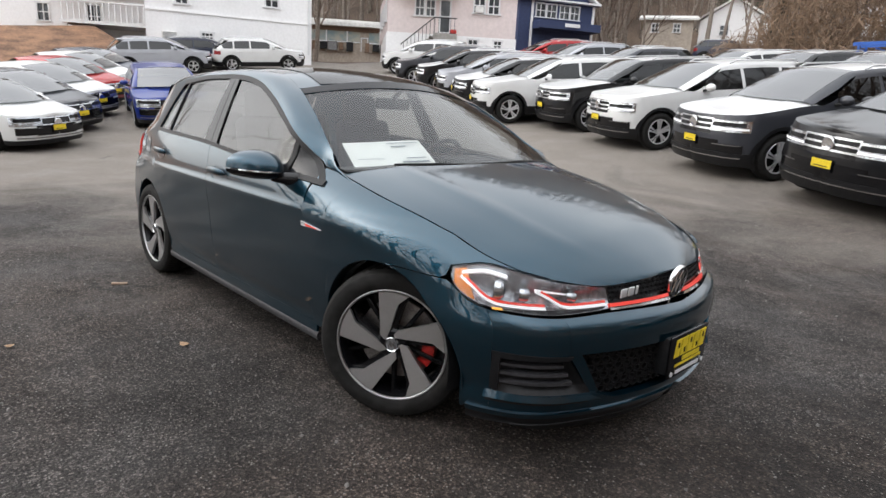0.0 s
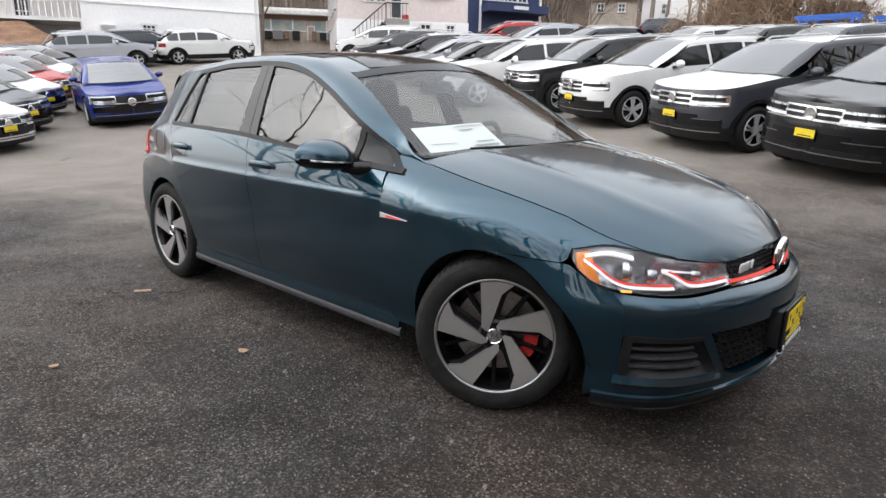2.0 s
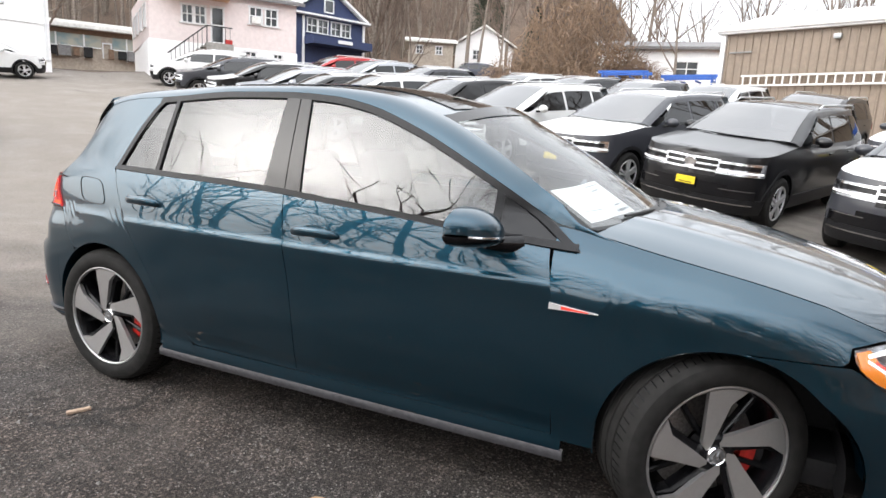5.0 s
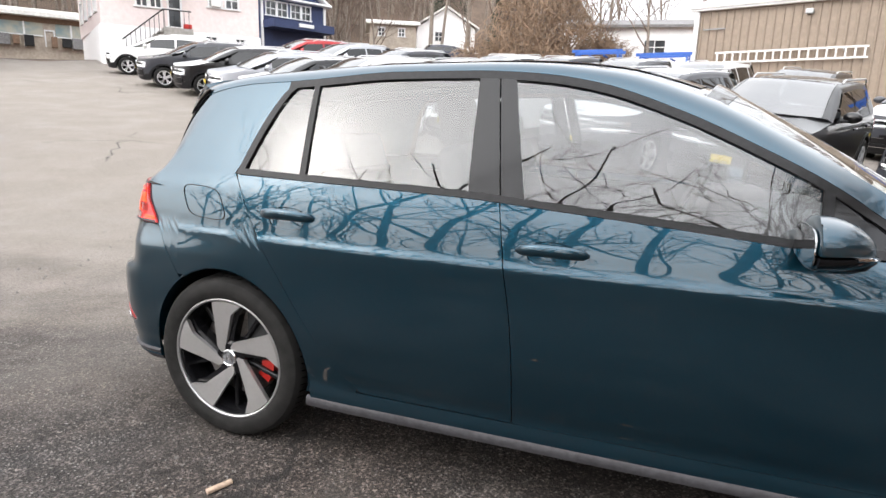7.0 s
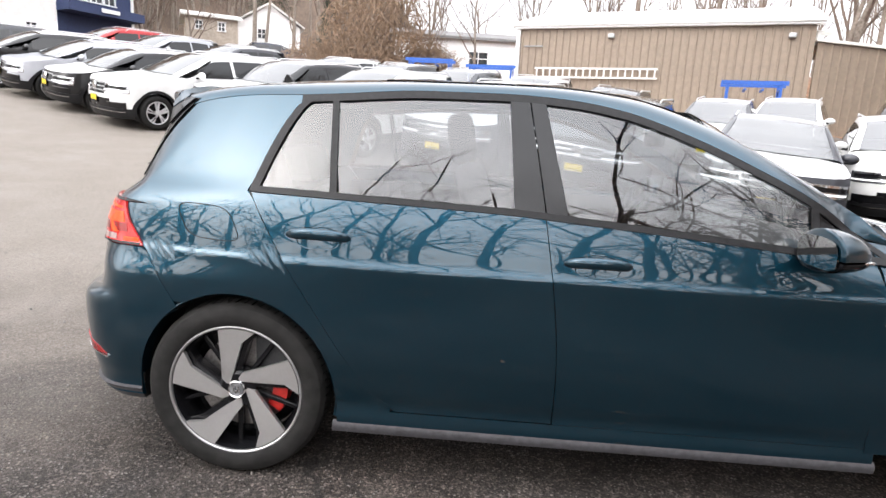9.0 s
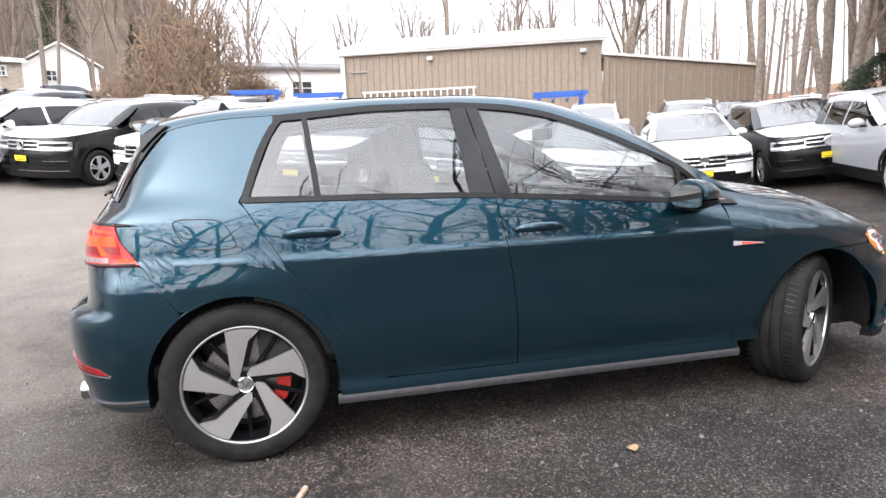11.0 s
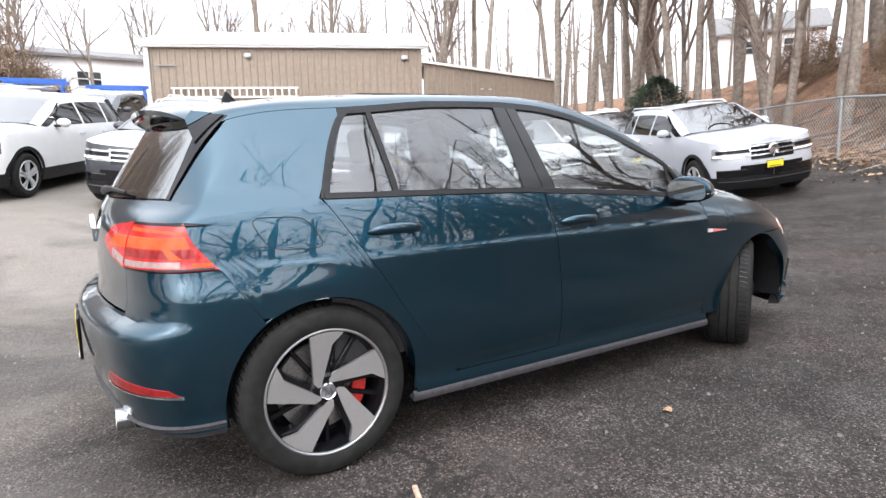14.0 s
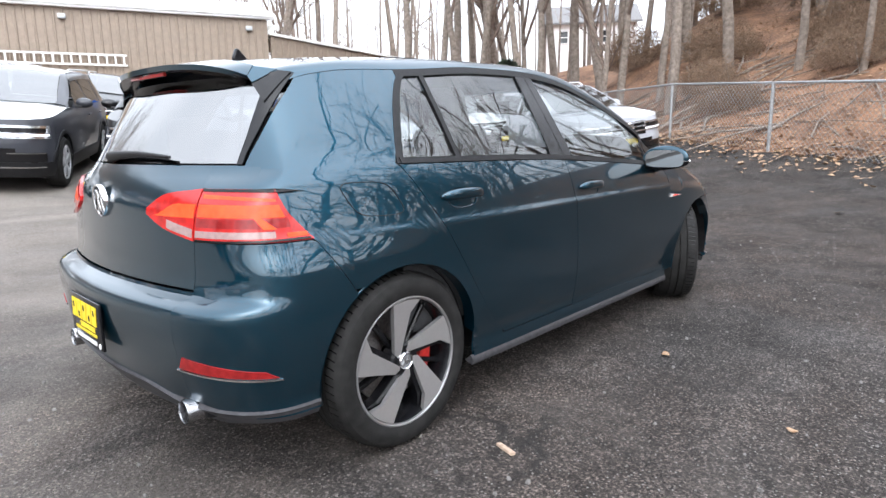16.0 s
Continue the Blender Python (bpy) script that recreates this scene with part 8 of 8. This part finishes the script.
# tangled dry brush mound
br = new("brush_tangle")
r = random.Random(77)
lm = Limbs()
for k in range(1700):
    a, q = r.uniform(0, 2 * math.pi), math.sqrt(r.random())
    p = Vector((2.9 * q * math.cos(a), 2.0 * q * math.sin(a), r.uniform(0, 3.6) * (1 - q ** 2) ** 0.5))
    d = Vector((r.uniform(-1, 1), r.uniform(-1, 1), r.uniform(-0.3, 1.2))).normalized()
    e = p + d * r.uniform(0.5, 1.3)
    lm.add([p, p.lerp(e, 0.5) + Vector((r.uniform(-0.2, 0.2), r.uniform(-0.2, 0.2), 0.15)), e - Vector((0, 0, 0.25))], [0.020, 0.015, 0.006], 3)
add_mesh("tangle", lm.v, lm.f, M["vine"], br, angle=180)["kind"] = "stuff"
tagged(br, "mound of tangled dry brown vines and brush", "bush")
br.matrix_basis = pose(-4.9, 30.4, ground_z(-4.9, 30.4)) @ Matrix.Diagonal((1.1, 1.1, 1.7, 1))
for (x, y, s) in ((-2.0, 32.0, 0.9), (-8.2, 31.4, 0.8), (19.5, 1.5, 0.45), (21.5, 5.5, 0.5), (17.5, 9.8, 0.4), (23.5, 0.5, 0.7), (25.0, -4.0, 0.8), (26.5, 3.0, 0.8), (22.0, -6.5, 0.6), (28.0, 7.5, 0.8), (24.0, 10.0, 0.6), (19.8, -3.6, 0.4), (30.0, -1.0, 0.9), (15.5, 3.2, 0.32), (16.4, 0.6, 0.36), (14.6, 5.8, 0.3), (18.0, 4.6, 0.4), (17.6, -1.4, 0.35)):
    o = copy_thing(br, pose(x, y, ground_z(x, y), 0, 0, x * 40))
    o.scale = (s, s, s * 0.8)

# dead branches and dry stalks on the leafy bank
r = random.Random(91)
lm = Limbs()
for k in range(420):
    u, q = r.uniform(-8, 16), 0.4 + abs(r.gauss(0, 5))
    p2 = FENCE_A + Vector((FENCE_N.y, -FENCE_N.x)) * u + FENCE_N * q
    z, a = ground_z(p2.x, p2.y), r.uniform(0, 6.28)
    up = k % 3 == 0
    ln = r.uniform(0.4, 1.1) if up else r.uniform(0.6, 2.6)
    e = Vector((math.cos(a) * ln * (0.25 if up else 1), math.sin(a) * ln * (0.25 if up else 1), ln if up else 0))
    b2 = Vector((p2.x + e.x, p2.y + e.y, ground_z(p2.x + e.x, p2.y + e.y) + 0.05 + e.z))
    a2 = Vector((p2.x, p2.y, z))
    rr = r.uniform(0.004, 0.010) if up else r.uniform(0.012, 0.05)
    lm.add([a2, a2.lerp(b2, 0.5) + Vector((r.uniform(-0.08, 0.08), r.uniform(-0.08, 0.08), 0.05)), b2], [rr, rr * 0.8, rr * 0.4], 4)
tagged(add_mesh("deadwood", lm.v, lm.f, M["bark"], angle=180), "dead branches and dry stalks lying on the leafy bank", "branches", kind="stuff")

# ---- loose leaves, stones ----
M["leaf"] = mat("dry_leaf", (0.30, 0.17, 0.085), 0.85, var=0.35, scale=60, base2=(0.50, 0.36, 0.24))
M["pebble"] = mat("grey_stone_chip", (0.10, 0.095, 0.09), 0.9, var=0.4, scale=50, base2=(0.27, 0.255, 0.24))
M["bark_chip"] = mat("pale_wood_chip", (0.42, 0.31, 0.23), 0.85, var=0.25, scale=70)


def leaf_thing(x, y, size, turn, label="small curled dry leaf lying on the asphalt", chip=False):
    n = 9
    out = [(math.cos(2 * math.pi * k / n) * (1 + 0.25 * (k % 2)), math.sin(2 * math.pi * k / n) * (0.7 + 0.2 * (k % 3 == 0))) for k in range(n)]
    bm = bmesh.new()
    top = [bm.verts.new((a * size, b * size, 0.012 + 0.5 * size * (a * a * 0.5))) for a, b in out]
    bot = [bm.verts.new((v.co.x, v.co.y, v.co.z - 0.003)) for v in top]
    bm.faces.new(top)
    bm.faces.new(list(reversed(bot)))
    for k in range(n):
        bm.faces.new((top[k], bot[k], bot[(k + 1) % n], top[(k + 1) % n]))
    if chip:
        bm.free()
        bm = box_bm((size * 4.2, size * 0.9, 0.014), (0, 0, 0.008), 0.003, 1)
        for v in bm.verts:
            v.co.y += 0.10 * v.co.x * abs(v.co.x) / size
            v.co.z += 0.004 * math.sin(v.co.x / size * 2)
    o = part("wood_chip" if chip else "leaf", bm, M["bark_chip" if chip else "leaf"], None, smooth=False)
    o.matrix_basis = pose(x, y, ground_z(x, y), 0, 0, turn)
    return tagged(o, label, "wood chip" if chip else "leaf", "litter on the lot")


leaf_thing(0.189, -1.155, 0.022, 60, "pale splinter of wood lying on the asphalt", True)
for x, y, s, t in ((1.445, -1.20, 0.024, 20), (0.99, -1.87, 0.018, 70)):
    leaf_thing(x, y, s, t)
r = random.Random(9)
sv, sf = [], []
for k in range(5200):
    x, y = r.uniform(-4.0, 7.5), r.uniform(-4.6, 5.4)
    if -0.6 < x < 3.4 and -0.95 < y < 0.95:
        continue
    s = 0.0022 + 0.011 * r.random() ** 4
    b, z = len(sv), ground_z(x, y)
    a0 = r.random() * 6
    ring = [(x + s * math.cos(a0 + q * 1.57) * r.uniform(0.7, 1.2), y + s * math.sin(a0 + q * 1.57) * r.uniform(0.7, 1.2), z - 0.002) for q in range(4)]
    sv += ring + [(lerp(p[0], x, 0.4), lerp(p[1], y, 0.4), z + s * r.uniform(0.6, 1.0)) for p in ring]
    sf += [(b, b + 1, b + 5, b + 4), (b + 1, b + 2, b + 6, b + 5), (b + 2, b + 3, b + 7, b + 6), (b + 3, b, b + 4, b + 7), (b + 4, b + 5, b + 6, b + 7)]
tagged(add_mesh("gravel", sv, sf, M["pebble"], smooth=False), "loose grey stone chips strewn over the asphalt", "gravel", kind="stuff")
gv2, gf2 = [], []
for k in range(7000):
    x, y = r.uniform(-4.5, 7.0), -0.75 - abs(r.gauss(0, 1.6)) if k % 4 else r.uniform(-3.5, 3.0)
    if -0.7 < x < 3.4 and -0.85 < y < 0.85:
        continue
    z, q, a = ground_z(x, y) + 0.004, r.uniform(0.0018, 0.0055) * (1.8 if r.random() < 0.05 else 1), r.random() * 6.28
    b = len(gv2)
    gv2 += [(x + q * math.cos(a + e * 2.1) * r.uniform(0.7, 1.3), y + q * math.sin(a + e * 2.1) * r.uniform(0.7, 1.3), z - 0.002) for e in range(3)] + [(x, y, z + q * r.uniform(0.6, 1.1))]
    gf2 += [(b, b + 1, b + 3), (b + 1, b + 2, b + 3), (b + 2, b, b + 3)]
M["grit"] = mat("dull_grit", (0.06, 0.055, 0.05), 0.9, var=0.4, scale=50, base2=(0.26, 0.24, 0.22))
tagged(add_mesh("grit", gv2, gf2, M["grit"], smooth=False), "fine pale grit scattered over the worn asphalt", "grit", kind="stuff")
lv, lf = [], []
for k in range(9000):
    u, q = r.uniform(-9, 15), r.gauss(0.2, 0.7) if k % 3 == 0 else r.uniform(0, 14)
    p = FENCE_A + FD * u + FENCE_N * q
    x, y = p.x, p.y
    z, s, a = ground_z(x, y) + 0.012, r.uniform(0.03, 0.075), r.random() * 6.28
    b = len(lv)
    for e in range(4):
        lv.append((x + s * math.cos(a + e * 1.57) * (1 if e % 2 else 0.6), y + s * math.sin(a + e * 1.57) * (1 if e % 2 else 0.6), z + r.uniform(0, 0.05)))
    lf.append((b, b + 1, b + 2, b + 3))
tagged(add_mesh("fallen_leaves", lv, lf, M["leaf"], smooth=False), "drift of orange-brown fallen leaves along the fence", "leaves", kind="stuff")
